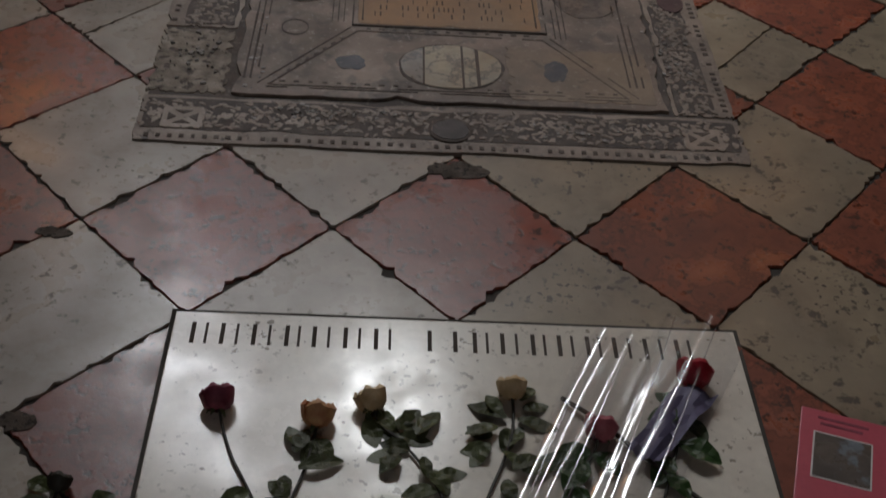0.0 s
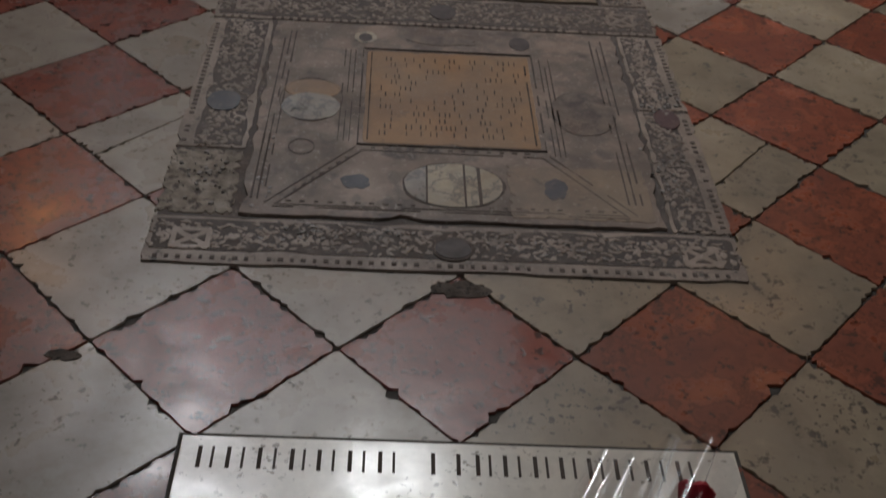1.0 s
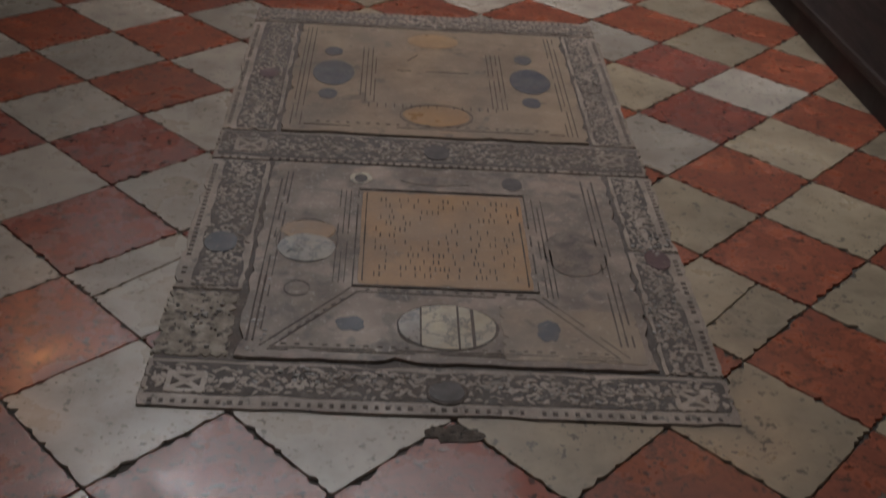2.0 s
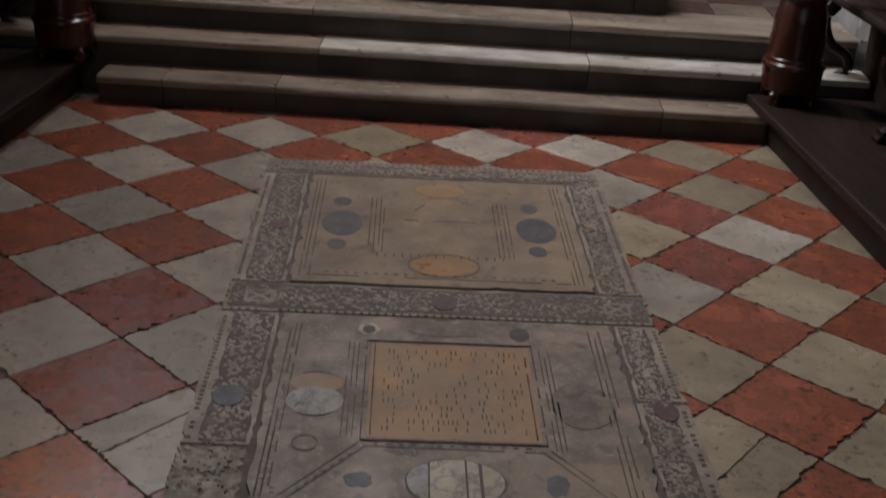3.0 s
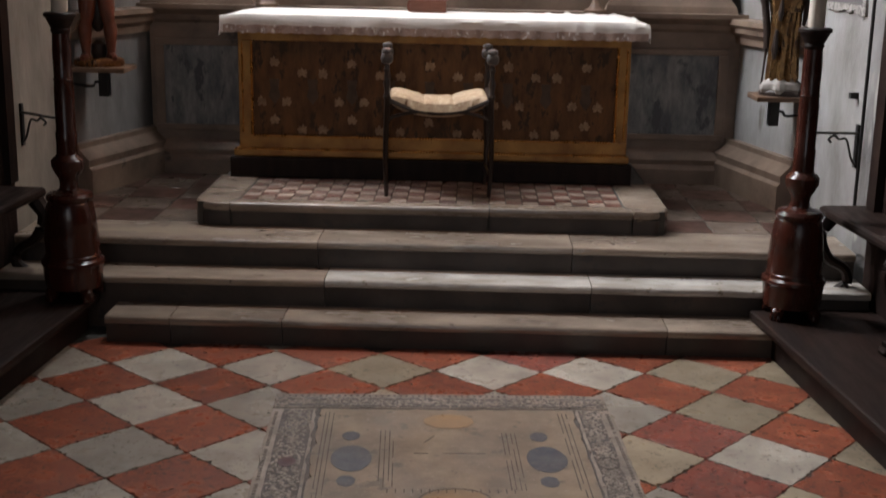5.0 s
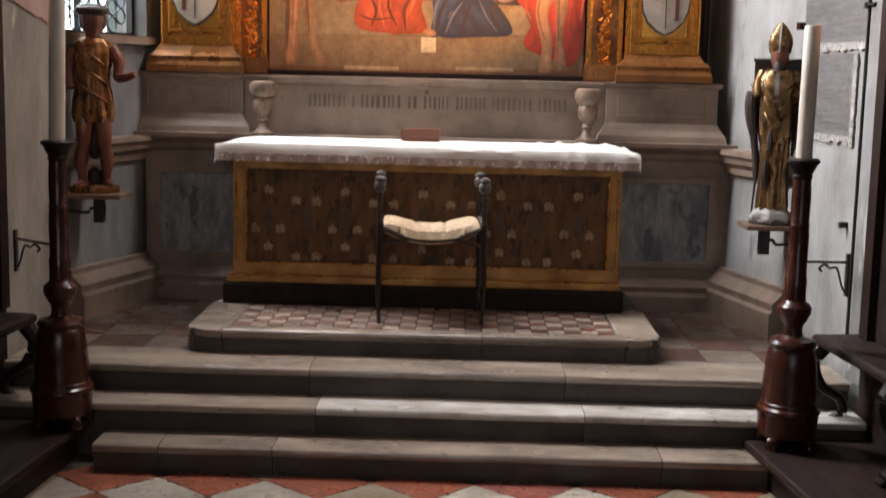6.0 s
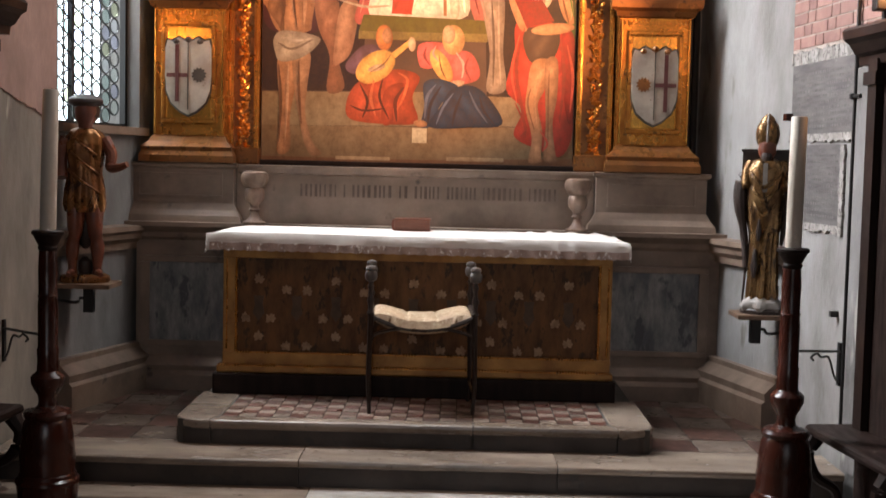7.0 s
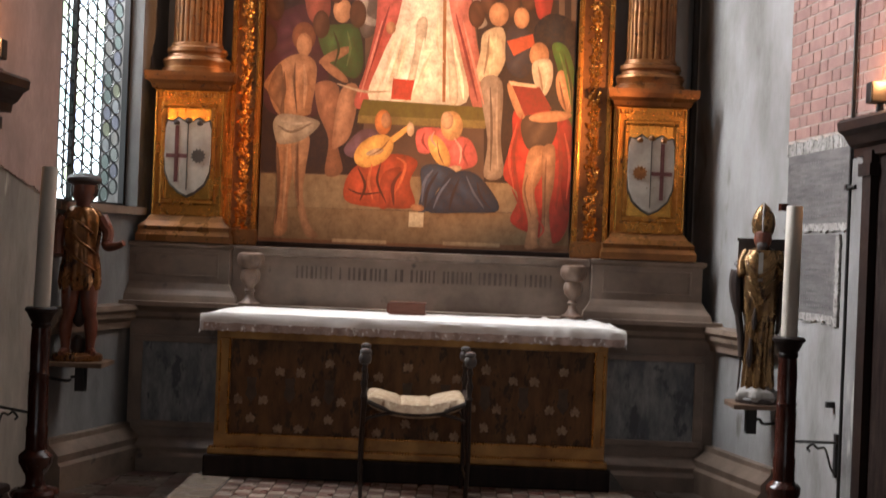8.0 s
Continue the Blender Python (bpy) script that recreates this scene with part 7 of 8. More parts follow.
# ---- chair ----
def chair():
    t = thing("armchair", "dark turned wood scissor stool with a buttoned cream cushion", "chair", (-0.188, 6.79, Z_PRE), 3.5)
    W, D = 0.280, 0.19
    knob = surface("grey_knob", (0.10, 0.09, 0.085), (0.055, 0.05, 0.048), 0.35, fine=80, bump=0.1)
    black = surface("ebonised_wood", (0.030, 0.018, 0.013), (0.018, 0.012, 0.010), 0.35, fine=80, bump=0.1)
    for sx in (-1, 1):
        for sy in (-1, 1):
            bm = bmesh.new()
            pts = curve_pts([(sx * (W - 0.002), sy * D, 0.0), (sx * (W + 0.006), sy * D, 0.2), (sx * W, sy * D, 0.45), (sx * (W - 0.004), sy * D, 0.56)], 5)
            tube(bm, pts, [0.011 + 0.007 * i / len(pts) for i in range(len(pts))], 8)
            part("leg", bm, black, t, smooth=True)
            bm = bmesh.new()
            lathe(bm, [(0.016, 0.55), (0.020, 0.565), (0.012, 0.58), (0.014, 0.61), (0.020, 0.635), (0.012, 0.66), (0.011, 0.69), (0.018, 0.71), (0.013, 0.725), (0.012, 0.74)], 14, sx * W, sy * D)
            post = part("arm_post", bm, black, t, smooth=True)
            part("knob", lathe(bmesh.new(), [(0.012, 0.738), (0.028, 0.746), (0.034, 0.765), (0.033, 0.785), (0.024, 0.80), (0.030, 0.808), (0.026, 0.82), (0.010, 0.828)], 16, sx * W, sy * D), knob, post, "grey turned knob", smooth=True)
        bm = bmesh.new()
        tube(bm, [(sx * W, -D, 0.56), (sx * W, D, 0.56)], 0.016, 8)
        part("side_rail", bm, black, t)
        bm = bmesh.new()
        tube(bm, [(sx * W, -D, 0.12), (sx * W, D, 0.12)], 0.008, 8)
        part("stretcher", bm, black, t)
    for sy in (-1, 1):
        bm = bmesh.new()
        pts = curve_pts([(-W, sy * D, 0.40), (-W * 0.9, sy * D, 0.445), (-W * 0.5, sy * D, 0.475), (0, sy * D, 0.478), (W * 0.5, sy * D, 0.475), (W * 0.9, sy * D, 0.445), (W, sy * D, 0.40)], 4)
        tube(bm, pts, 0.010, 6)
        part("seat_arch", bm, black, t, smooth=True)
        bm = bmesh.new()
        pts = curve_pts([(-W, sy * D, 0.545), (-W * 0.5, sy * D, 0.49), (0, sy * D, 0.472), (W * 0.5, sy * D, 0.49), (W, sy * D, 0.545)], 4)
        tube(bm, pts, 0.014, 6)
        part("seat_rail", bm, black, t, smooth=True)
    cushion = surface("cream_damask", (0.44, 0.31, 0.19), (0.28, 0.185, 0.11), 0.6, big=30, fine=140, bump=0.3, spots=(0.46, 0.37, 0.24), spot_amount=0.42, spot_scale=60, local=True)
    bm = bmesh.new()
    nx, ny = 48, 18
    top, bot = [], []
    for i in range(nx + 1):
        f = i / nx * 2 - 1
        rt, rb = [], []
        for j in range(ny + 1):
            g = j / ny * 2 - 1
            base = 0.478 + 0.058 * f * f
            edge = (1 - abs(f) ** 6) * (1 - abs(g) ** 5)
            puff = 0.072 * max(edge, 0.0) ** 0.45
            dip = sum(0.010 * math.exp(-((f - a) / 0.05) ** 2) for a in (-0.30, 0.30))
            dip += 0.012 * math.exp(-(f / 0.6) ** 2)
            wr = 0.003 * noise.noise((f * 9, g * 6, 2))
            x, y = f * (W - 0.012), g * (D + 0.012)
            rt.append(bm.verts.new((x, y, base + puff - dip * max(edge, 0) ** 0.5 + wr)))
            rb.append(bm.verts.new((x, y, base - 0.040 * max(edge, 0) ** 0.6)))
        top.append(rt)
        bot.append(rb)
    for i in range(nx):
        for j in range(ny):
            bm.faces.new((top[i][j], top[i + 1][j], top[i + 1][j + 1], top[i][j + 1]))
            bm.faces.new((bot[i][j], bot[i][j + 1], bot[i + 1][j + 1], bot[i + 1][j]))
    bmesh.ops.remove_doubles(bm, verts=bm.verts, dist=0.0004)
    t.scale = (1, 1, 0.965)
    part("cushion", bm, cushion, t, "sagging buttoned cream damask cushion", smooth=True)


chair()


# ---- balusters on the ledge ----
def baluster(x):
    prof = [(0.072, 1.478), (0.074, 1.492), (0.05, 1.50), (0.030, 1.525), (0.024, 1.555), (0.036, 1.57), (0.024, 1.585), (0.030, 1.605), (0.052, 1.625), (0.060, 1.66), (0.056, 1.69), (0.046, 1.705), (0.066, 1.718), (0.080, 1.745), (0.083, 1.775), (0.076, 1.80), (0.055, 1.81)]
    m = surface("carved_pale_marble", (0.20, 0.125, 0.085), (0.095, 0.06, 0.042), 0.5, big=16, fine=60, bump=0.3)
    t = thing("stone_vase", "small carved pale marble vase standing on the ledge", "vase", group="vases on the altar ledge")
    bm = bmesh.new()
    seg = 36
    rings = []
    for r, z in prof:
        rings.append([bm.verts.new((x + r * (1 + (0.07 * math.cos(9 * 2 * math.pi * k / seg) if 1.59 < z < 1.79 else 0)) * math.cos(2 * math.pi * k / seg), 7.90 - 0.10 + r * math.sin(2 * math.pi * k / seg), z)) for k in range(seg)])
    for a, b in zip(rings, rings[1:]):
        for k in range(seg):
            bm.faces.new((a[k], a[(k + 1) % seg], b[(k + 1) % seg], b[k]))
    bm.faces.new(rings[-1]), bm.faces.new(rings[0][::-1])
    part("vase_body", bm, m, t, smooth=True)


baluster(-1.285)
baluster(0.748)


# ---- tall turned candlesticks ----
def candlestick(x, y, z0, label):
    t = thing("candlestick", label, "candlestick", (x, y, z0), group="tall altar candlesticks")
    part("base_drum", lathe(bmesh.new(), [(0.115, 0.055), (0.13, 0.06), (0.135, 0.09), (0.14, 0.14), (0.142, 0.165), (0.148, 0.175), (0.146, 0.19), (0.132, 0.20), (0.13, 0.215), (0.124, 0.22), (0.128, 0.30), (0.122, 0.33), (0.124, 0.335), (0.118, 0.40), (0.108, 0.46), (0.10, 0.475), (0.108, 0.485), (0.11, 0.50), (0.10, 0.515), (0.06, 0.525), (0.048, 0.535)], 40), RED_WOOD, t, "polished red-brown turned drum", smooth=True)
    part("lower_knop", lathe(bmesh.new(), [(0.046, 0.535), (0.042, 0.56), (0.046, 0.585), (0.062, 0.61), (0.076, 0.64), (0.078, 0.67), (0.066, 0.685), (0.058, 0.69), (0.05, 0.70)], 32), RED_WOOD, t, smooth=True)
    part("shaft", lathe(bmesh.new(), [(0.050, 0.70), (0.048, 0.75), (0.050, 0.80), (0.045, 0.81), (0.046, 1.0), (0.043, 1.04), (0.047, 1.05), (0.042, 1.06), (0.044, 1.18), (0.040, 1.26)], 32), RED_WOOD, t, smooth=True)
    part("cup", lathe(bmesh.new(), [(0.040, 1.26), (0.046, 1.275), (0.042, 1.285), (0.050, 1.30), (0.060, 1.32), (0.066, 1.332), (0.074, 1.338), (0.074, 1.35), (0.066, 1.356), (0.03, 1.357)], 32), DARK_WOOD, t, smooth=True)
    for k in range(4):
        a = math.pi / 4 + k * math.pi / 2
        bm = bmesh.new()
        fx, fy = 0.118 * math.cos(a), 0.118 * math.sin(a)
        for j in (-1, 0, 1):
            px, py = fx * 1.12 - 0.016 * j * math.sin(a), fy * 1.12 + 0.016 * j * math.cos(a)
            lathe(bm, [(0.004, 0.0), (0.012, 0.002), (0.014, 0.014), (0.010, 0.03), (0.003, 0.036)], 8, px, py)
        lathe(bm, [(0.02, 0.008), (0.03, 0.02), (0.032, 0.05), (0.02, 0.064)], 10, fx, fy)
        part("paw_foot", bm, RED_WOOD, t, "carved paw foot", smooth=True)
    return t


candlestick(1.54, 5.70, 0.18, "tall turned mahogany candlestick on paw feet beside the steps")
candlestick(-1.90, 5.72, 0.18, "tall turned mahogany candlestick in shadow beside the steps")


def candle(x, y, z0, z1, lean):
    t = thing("candle", "tall thick ivory wax candle with a hollowed top", "candle", (x, y, z0), group="tall altar candles")
    h = z1 - z0
    part("wax", lathe(bmesh.new(), [(0.037, 0.0), (0.037, h * 0.5), (0.0365, h - 0.004), (0.034, h), (0.026, h - 0.004), (0.02, h - 0.02), (0.003, h - 0.022)], 32), WAX, t, smooth=True)
    part("wick", tube(bmesh.new(), [(0, 0, h - 0.024), (0.002, 0, h + 0.004)], 0.0016, 5), IRON, t)
    t.rotation_euler[1] = radians(lean)


candle(1.54, 5.70, 1.537, 2.135, 0.4)
candle(-1.90, 5.72, 1.537, 2.185, 1.2)


# ---- statues on wall brackets ----
STATUE_RED = surface("painted_wood_flesh", (0.17, 0.05, 0.025), (0.085, 0.024, 0.014), 0.35, big=8, fine=60, bump=0.15)
STATUE_GOLD = surface("old_statue_gilding", (0.29, 0.165, 0.065), (0.08, 0.04, 0.018), 0.28, metal=0.7, big=9, fine=50, bump=0.3, spots=(0.035, 0.018, 0.010), spot_amount=0.44, spot_scale=16, local=True, spot_stretch=(1.5, 1.5, 0.5))
STATUE_AMBER = surface("amber_statue_gilding", (0.30, 0.125, 0.035), (0.09, 0.032, 0.013), 0.27, metal=0.6, big=9, fine=50, bump=0.3, spots=(0.035, 0.014, 0.008), spot_amount=0.44, spot_scale=16, local=True, spot_stretch=(1.5, 1.5, 0.5))
STATUE_DARK = surface("statue_dark_wood", (0.035, 0.02, 0.015), (0.022, 0.013, 0.01), 0.5, big=8, fine=60, bump=0.15)
STATUE_PALE = surface("statue_pale_paint", (0.30, 0.275, 0.25), (0.19, 0.17, 0.155), 0.6, big=12, fine=60, bump=0.2)


def add_piece(bm, index, build):
    old = set(bm.faces)
    build(bm)
    for f in bm.faces:
        if f not in old:
            f.material_index = index


def draped(bm, prof, seg, cx, cy, folds, amp, squash=0.75, turn=0.0):
    """A gown: folds that wander, fork and deepen towards the hem."""
    rings = []
    top = prof[-1][1]
    for r, z in prof:
        row = []
        for k in range(seg):
            a = 2 * math.pi * k / seg
            deep = amp * (0.5 + 1.1 * (top - z) / max(top - prof[0][1], 0.01))
            w = 0.6 * math.sin(folds * a + 1.6 * math.sin(z * 8 + turn) + turn) + 0.5 * noise.noise((math.cos(a) * 4, math.sin(a) * 4, z * 3 + turn))
            q = r * (1 + deep * w)
            row.append(bm.verts.new((cx + q * math.cos(a), cy + squash * q * math.sin(a), z)))
        rings.append(row)
    for a, b in zip(rings, rings[1:]):
        for k in range(seg):
            bm.faces.new((a[k], a[(k + 1) % seg], b[(k + 1) % seg], b[k]))
    bm.faces.new(rings[-1]), bm.faces.new(rings[0][::-1])


def statue_bishop(x, y, z0):
    bm = bmesh.new()
    add_piece(bm, 2, lambda b: lathe(b, [(0.165, 0.0), (0.168, 0.02), (0.155, 0.03)], 28, 0, 0, 0.75))
    add_piece(bm, 3, lambda b: draped(b, [(0.15, 0.015), (0.165, 0.035), (0.15, 0.065), (0.10, 0.09)], 36, 0, -0.01, 7, 0.16, 0.72))
    add_piece(bm, 1, lambda b: draped(b, [(0.118, 0.05), (0.122, 0.10), (0.112, 0.20), (0.108, 0.32), (0.112, 0.42), (0.12, 0.50), (0.11, 0.56)], 72, 0, 0, 11, 0.11, 0.75))
    add_piece(bm, 1, lambda b: draped(b, [(0.118, 0.43), (0.135, 0.48), (0.14, 0.56), (0.146, 0.64), (0.152, 0.71), (0.148, 0.765), (0.115, 0.80), (0.055, 0.825)], 72, 0, 0, 7, 0.05, 0.72, 1.3))
    for z, w, r in ((0.70, 0.135, 0.013), (0.63, 0.125, 0.012), (0.55, 0.11, 0.010)):
        add_piece(bm, 1, lambda b, z=z, w=w, r=r: tube(b, curve_pts([(-w, -0.03, z + 0.07), (-w * 0.6, -0.092, z + 0.01), (-0.01, -0.112, z - 0.035), (w * 0.6, -0.088, z + 0.015), (w, -0.03, z + 0.08)], 5), r, 7))
    add_piece(bm, 3, lambda b: box(b, -0.020, 0.014, -0.1135, -0.085, 0.64, 0.79))
    add_piece(bm, 2, lambda b: tube(b, [(-0.035, -0.088, 0.50), (-0.038, -0.088, 0.42), (-0.04, -0.084, 0.385)], [0.010, 0.022, 0.010], 8))
    add_piece(bm, 2, lambda b: tube(b, [(-0.06, -0.075, 0.34), (-0.066, -0.075, 0.24), (-0.064, -0.07, 0.19)], [0.012, 0.028, 0.012], 8))
    # dark lining of the cloak at both sides
    add_piece(bm, 2, lambda b: tube(b, curve_pts([(-0.135, 0.0, 0.74), (-0.185, 0.0, 0.68), (-0.19, 0.0, 0.58), (-0.165, 0.0, 0.46), (-0.14, 0.0, 0.34), (-0.128, 0.0, 0.24)], 4), [0.03 + 0.028 * math.sin(math.pi * min(1, i / 12)) for i in range(21)], 10))
    add_piece(bm, 2, lambda b: tube(b, curve_pts([(0.13, 0.01, 0.70), (0.165, 0.02, 0.62), (0.155, 0.02, 0.48), (0.13, 0.02, 0.36)], 5), [0.03, 0.035, 0.04, 0.042, 0.044, 0.044, 0.042, 0.04, 0.036, 0.034, 0.03, 0.028, 0.024, 0.02, 0.016, 0.012], 10))
    add_piece(bm, 2, lambda b: tube(b, [(-0.128, 0.0, 0.30), (-0.150, 0.0, 0.05)], [0.012, 0.008], 6))
    for s_ in (-1, 1):
        add_piece(bm, 1, lambda b, s_=s_: tube(b, curve_pts([(s_ * 0.11, 0.0, 0.785), (s_ * 0.15, -0.02, 0.72), (s_ * 0.145, -0.06, 0.66)], 5), [0.045, 0.048, 0.048, 0.046, 0.044, 0.042, 0.04, 0.04, 0.038, 0.036, 0.03], 12))
    add_piece(bm, 2, lambda b: draped(b, [(0.012, 0.755), (0.03, 0.79), (0.044, 0.84), (0.034, 0.875)], 16, 0.0, -0.05, 4, 0.12, 0.75))
    add_piece(bm, 0, lambda b: lathe(b, [(0.04, 0.79), (0.05, 0.835), (0.066, 0.87), (0.07, 0.92), (0.066, 0.96), (0.04, 0.975)], 20, 0, -0.005, 0.95))
    add_piece(bm, 1, lambda b: lathe(b, [(0.072, 0.948), (0.082, 0.965), (0.094, 1.01), (0.084, 1.055), (0.044, 1.105), (0.006, 1.13)], 28, 0, 0.0, 0.62))
    add_piece(bm, 3, lambda b: tube(b, curve_pts([(0, -0.052, 0.955), (0, -0.060, 1.01), (0, -0.046, 1.07), (0, -0.006, 1.125)], 4), 0.009, 6))
    # dark framed board behind the shoulders
    add_piece(bm, 2, lambda b: box(b, -0.19, 0.19, 0.075, 0.095, 0.60, 0.90))
    add_piece(bm, 2, lambda b: box(b, -0.20, 0.20, 0.06, 0.10, 0.885, 0.91))
    for v in bm.verts:
        z = v.co.z
        v.co.z = z * 1.08 if z < 0.80 else (0.864 + (z - 0.80) * 0.62 if z < 0.955 else z + 0.005)
    ob = tagged(part("statue", bm, [STATUE_RED, STATUE_GOLD, STATUE_DARK, STATUE_PALE], None, "", True), "gilded wooden statue in a long robe and tall cap", "statue", "wooden statues")
    ob.matrix_basis = pose(x, y, z0, 0, 0, -16) @ Matrix.Diagonal((0.72, 0.85, 1.0, 1))


def statue_tunic(x, y, z0):
    bm = bmesh.new()
    add_piece(bm, 1, lambda b: lathe(b, [(0.14, 0.0), (0.145, 0.015), (0.14, 0.035), (0.12, 0.045)], 28, 0, 0, 0.75))
    for s_ in (-1, 1):
        add_piece(bm, 0, lambda b, s_=s_: tube(b, curve_pts([(s_ * 0.068, -0.01, 0.035), (s_ * 0.07, 0.0, 0.20), (s_ * 0.056, -0.015, 0.30), (s_ * 0.048, 0.0, 0.47)], 5), [0.026, 0.024, 0.027, 0.033, 0.038, 0.040, 0.038, 0.034, 0.036, 0.040, 0.043, 0.046, 0.05, 0.052, 0.052, 0.052], 12))
        add_piece(bm, 0, lambda b, s_=s_: tube(b, [(s_ * 0.066, 0.02, 0.05), (s_ * 0.08, -0.04, 0.052), (s_ * 0.09, -0.085, 0.046)], [0.028, 0.026, 0.014], 8))
    add_piece(bm, 2, lambda b: draped(b, [(0.01, 0.19), (0.045, 0.23), (0.058, 0.32), (0.058, 0.44), (0.04, 0.52)], 24, 0.0, 0.04, 4, 0.10, 0.5))
    add_piece(bm, 2, lambda b: lathe(b, [(0.03, 0.03), (0.045, 0.07), (0.04, 0.12), (0.015, 0.145)], 14, 0.0, 0.03))
    add_piece(bm, 1, lambda b: draped(b, [(0.10, 0.405), (0.112, 0.45), (0.106, 0.54), (0.092, 0.63), (0.098, 0.70), (0.108, 0.78), (0.11, 0.835), (0.08, 0.875), (0.042, 0.89)], 64, 0, 0, 9, 0.10, 0.72, 0.7))
    for z, w in ((0.80, 0.08), (0.70, 0.085), (0.59, 0.095)):
        add_piece(bm, 1, lambda b, z=z, w=w: tube(b, curve_pts([(-w, -0.04, z + 0.06), (-w * 0.3, -0.078, z), (w * 0.5, -0.07, z - 0.05), (w, -0.03, z - 0.09)], 5), 0.009, 7))
    add_piece(bm, 0, lambda b: tube(b, curve_pts([(0.10, 0.0, 0.83), (0.145, -0.01, 0.74), (0.14, -0.04, 0.665), (0.19, -0.09, 0.665), (0.235, -0.12, 0.685)], 5), [0.040 - 0.0011 * i for i in range(21)], 10))
    add_piece(bm, 0, lambda b: tube(b, curve_pts([(-0.10, 0.0, 0.83), (-0.135, 0.01, 0.72), (-0.13, -0.03, 0.60)], 5), [0.038] * 11, 10))
    add_piece(bm, 0, lambda b: lathe(b, [(0.038, 0.86), (0.04, 0.91), (0.058, 0.94), (0.064, 0.98), (0.062, 1.02), (0.035, 1.045)], 20, 0, -0.005, 0.95))
    add_piece(bm, 2, lambda b: draped(b, [(0.05, 0.92), (0.074, 0.95), (0.076, 1.0), (0.066, 1.03)], 24, 0, 0.018, 7, 0.08, 0.85))
    add_piece(bm, 2, lambda b: lathe(b, [(0.06, 1.005), (0.088, 1.018), (0.100, 1.035), (0.097, 1.05), (0.075, 1.068), (0.02, 1.08)], 26, 0, 0.0, 0.9))
    ob = tagged(part("statue", bm, [STATUE_RED, STATUE_AMBER, STATUE_DARK, STATUE_PALE], None, "", True), "painted wooden statue in a gilded tunic with a raised arm", "statue", "wooden statues")
    ob.matrix_basis = pose(x, y, z0, 0, 0, 14)


statue_bishop(1.74, 7.06, 1.075)
statue_tunic(-2.15, 7.12, 1.155)

SHELF_WOOD = surface("bracket_board", (0.17, 0.10, 0.06), (0.11, 0.065, 0.04), 0.5, big=6, fine=60, bump=0.15)


def bracket(x0, x1, y0, y1, z, xw, label):
    t = thing("wall_bracket", label, "bracket", group="statue brackets")
    part("board", boxes((x0, x1, y0, y1, z - 0.028, z), bevel=0.006), SHELF_WOOD, t)
    cx, cy = (x0 + x1) / 2 - 0.03 * (1 if xw > 0 else -1), (y0 + y1) / 2
    part("block", boxes((cx - 0.028, cx + 0.028, cy - 0.03, cy + 0.03, z - 0.175, z - 0.028), bevel=0.004), IRON, t)
    s = 1 if xw > 0 else -1
    part("arm", tube(bmesh.new(), curve_pts([(cx, cy, z - 0.10), (cx + s * 0.05, cy, z - 0.095), (cx + s * 0.08, cy, z - 0.12), (xw, cy, z - 0.10)], 5), 0.009, 7), IRON, t)


bracket(1.585, 1.90, 6.94, 7.20, 1.075, 1.93, "brown wooden wall bracket on an iron arm holding a statue")
bracket(-2.34, -1.97, 6.98, 7.26, 1.155, -2.36, "brown wooden wall bracket on an iron arm holding a statue")


def candle_arm(right):
    """An iron strut from the wall that holds the candlestick."""
    t = thing("iron_strut", "black wrought iron strut from the wall with a curved brace", "iron bracket", group="iron struts")
    u = 0.805 if right else 0.69
    stick = Vector((1.585, 5.74, 1.055)) if right else Vector((-1.945, 5.76, 1.04))
    wall_top = side(right, u, 0.0, 0.975)
    part("bar", tube(bmesh.new(), [wall_top, stick], 0.007, 6), IRON, t)
    low = side(right, u, 0.0, 0.81)
    mid = wall_top.lerp(stick, 0.45)
    part("brace", tube(bmesh.new(), curve_pts([low, low.lerp(mid, 0.30) + Vector((0, 0, -0.01)), low.lerp(mid, 0.62) + Vector((0, 0, 0.03)), mid + Vector((0, 0, -0.03)), wall_top.lerp(stick, 0.56) + Vector((0, 0, -0.012)), wall_top.lerp(stick, 0.68) + Vector((0, 0, -0.03)), wall_top.lerp(stick, 0.63) + Vector((0, 0, -0.045))], 5), 0.006, 6), IRON, t)
    bm = bmesh.new()
    side_box(bm, right, u - 0.015, u + 0.015, -0.005, 0.012, 0.80, 1.02)
    part("wall_plate", bm, IRON, t)


candle_arm(True)
candle_arm(False)
bm = bmesh.new()
side_box(bm, True, 0.73, 0.76, 0.0, 0.04, 1.145, 1.175)
solid("wall_peg", bm, IRON, "small black iron peg in the wall", "peg")
bm = tube(bmesh.new(), [side(True, 0.875, 0.035, 2.262), side(True, 0.985, 0.035, 2.262)], 0.010, 8)
lathe(bm, [(0.006, 2.246), (0.018, 2.25), (0.018, 2.274), (0.006, 2.278)], 10, *side(True, 0.895, 0.035, 0).xy)
solid("pipe_valve", bm, IRON, "small black valve on the wall pipe", "valve")
bm = bmesh.new()
side_box(bm, True, 0.0, 0.05, 0.0, 0.05, 2.17, 2.21)
solid("wall_peg", bm, RED_WOOD, "small dark red block on the wall corner", "peg")


# ---- picture lights on the stall cornices ----
LAMP_GLOW = glow("warm_lamp_glass", (1.0, 0.62, 0.28), 14.0)


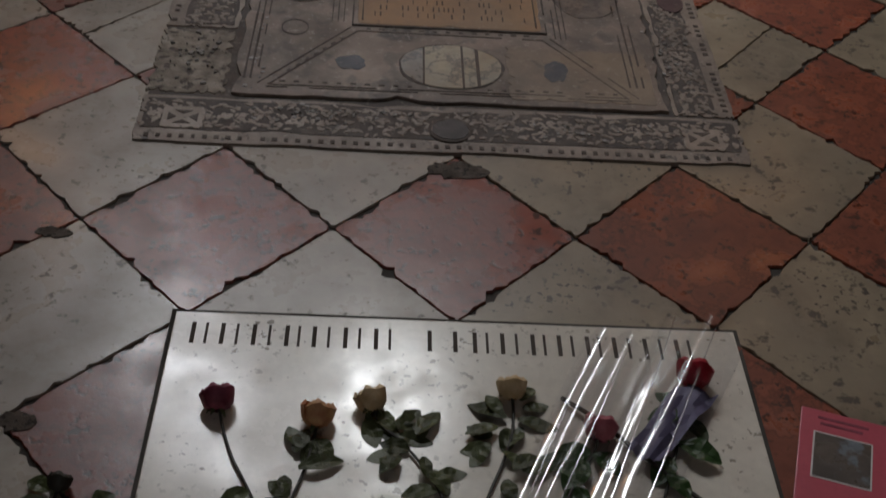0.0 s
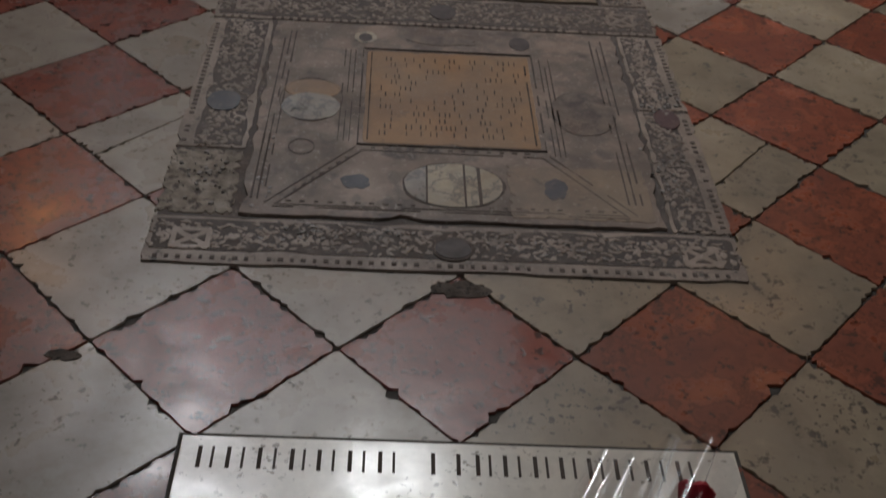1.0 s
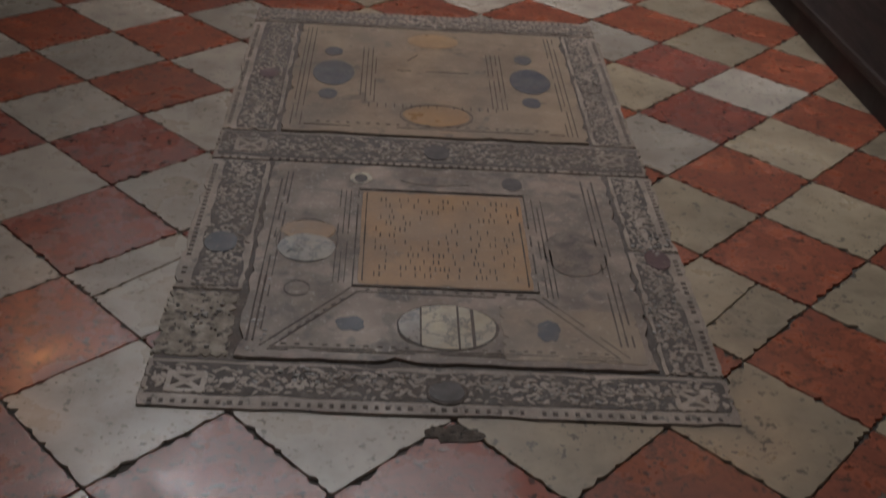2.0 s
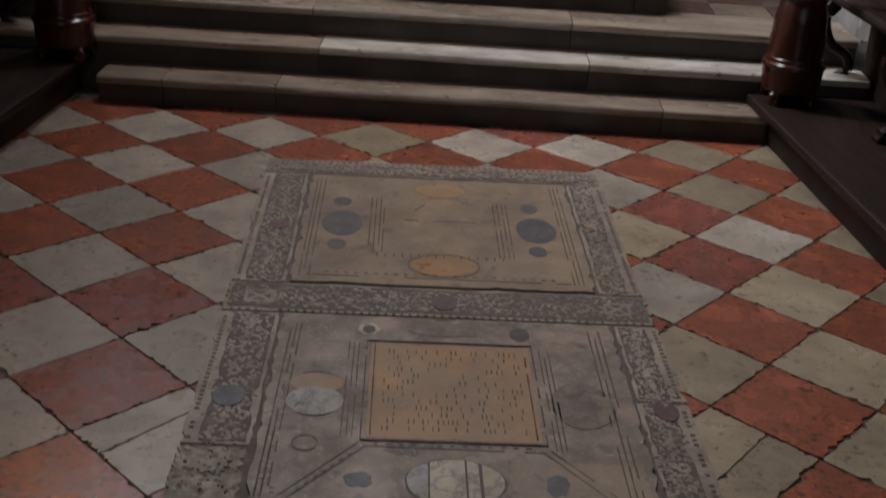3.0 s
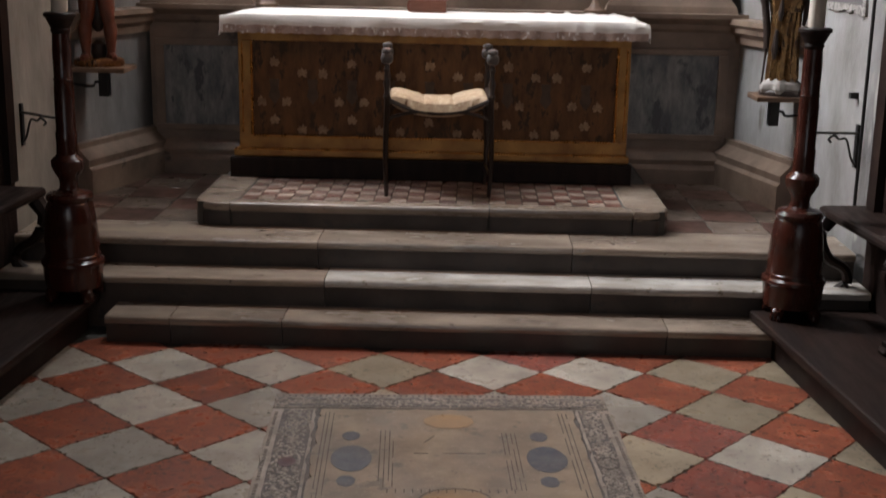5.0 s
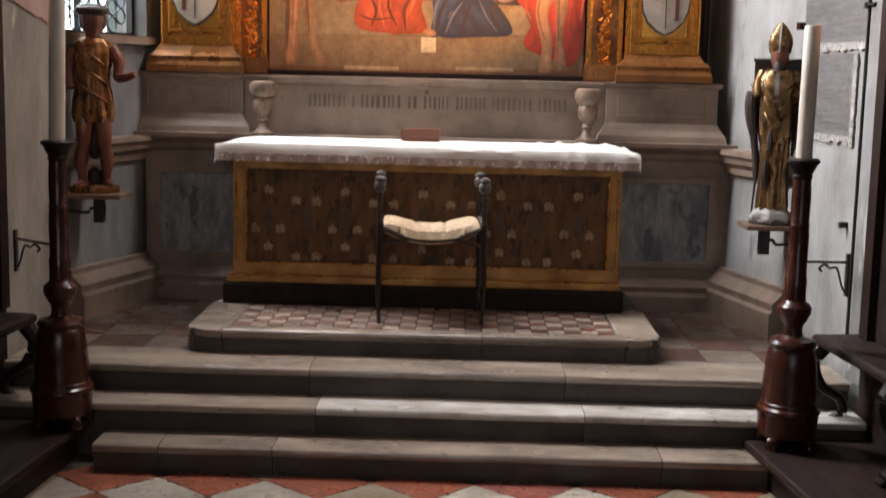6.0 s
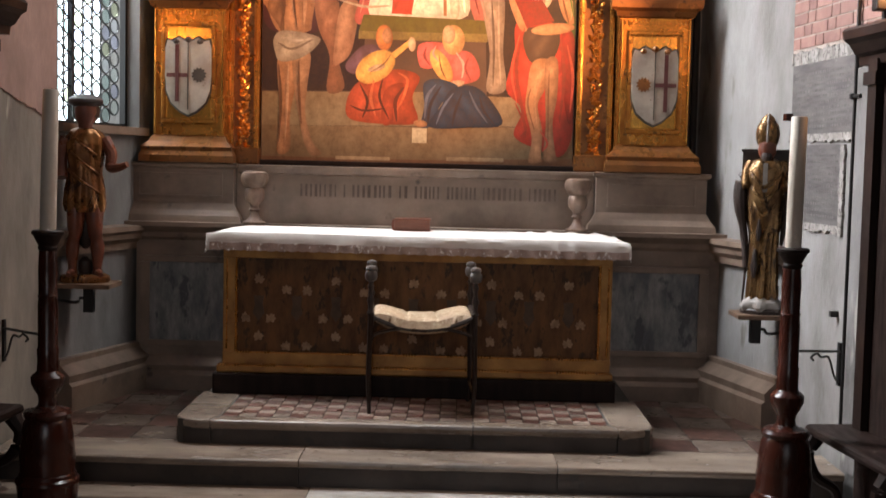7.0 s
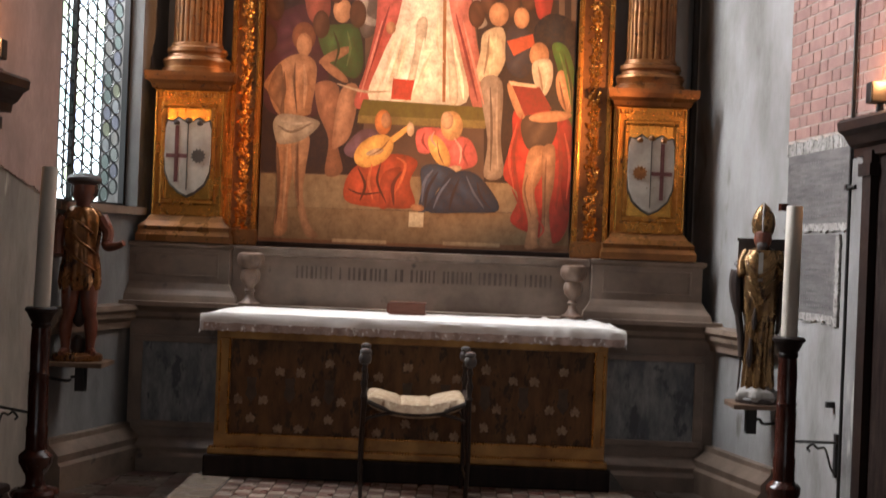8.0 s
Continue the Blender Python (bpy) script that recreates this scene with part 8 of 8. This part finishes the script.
def cornice_lamp(x, y, z):
    t = thing("picture_light", "small black lamp with warm glowing glass on the stall cornice", "lamp", (x, y, z), group="picture lights")
    part("foot", lathe(bmesh.new(), [(0.05, 0.0), (0.05, 0.015), (0.02, 0.02), (0.015, 0.06)], 16), IRON, t)
    part("housing", boxes((-0.06, 0.06, -0.05, 0.03, 0.06, 0.16), bevel=0.01), IRON, t)
    part("lamp_glass", boxes((-0.045, 0.045, 0.028, 0.036, 0.075, 0.145)), LAMP_GLOW, t, "warm glowing glass")


cornice_lamp(1.96, 5.84, 2.576)
cornice_lamp(-2.315, 6.10, 2.664)


# ---- tiles of the platform and of the predella ----
def platform_tiles():
    rng = random.Random(9)
    s = 0.30
    for i in range(-2, 16):
        for j in range(-2, 9):
            x0, y0 = -2.3 + i * s, 6.425 + j * s
            if not (-2.3 <= x0 < 1.85 and 6.42 <= y0 < 7.9):
                continue
            if PX0 + 0.05 < x0 and x0 + s < PX1 - 0.05:
                continue
            y1 = min(y0 + s, 8.0)
            bm, c = worn_tile([Vector((x0, y0, 0)), Vector((x0 + s, y0, 0)), Vector((x0 + s, y1, 0)), Vector((x0, y1, 0))], rng, 3, 8)
            ob = part("tile", bm, DARK_PINK if (i + j) % 2 else BROWN_WHITE, plat)
            ob.location = (c.x, c.y, Z_STEP[2] - rng.uniform(0, 0.002))


def predella_tiles():
    rng = random.Random(10)
    s = 0.088
    x0, x1, y0, y1 = PX0 + 0.24, PX1 - 0.24, Y_PRE + IN + 0.004, 7.06
    nx, ny = int((x1 - x0) / s), int((y1 - y0) / s)
    sx, sy = (x1 - x0) / nx, (y1 - y0) / ny
    kinds = {}
    for m, name in ((PREDELLA_PINK, 0), (PREDELLA_WHITE, 1), (DARK_PINK, 2)):
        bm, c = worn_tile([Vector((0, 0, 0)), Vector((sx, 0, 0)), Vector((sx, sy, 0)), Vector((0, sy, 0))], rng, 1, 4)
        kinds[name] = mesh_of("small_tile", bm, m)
    for i in range(nx):
        for j in range(ny):
            k = (i + j) % 2
            if k == 0 and rng.random() < 0.3:
                k = 2
            ob = new("small_tile", kinds[k])
            ob.parent = pre
            ob.location = (x0 + (i + 0.5) * sx, y0 + (j + 0.5) * sy, Z_PRE - rng.uniform(0.0, 0.0015))


platform_tiles()
predella_tiles()
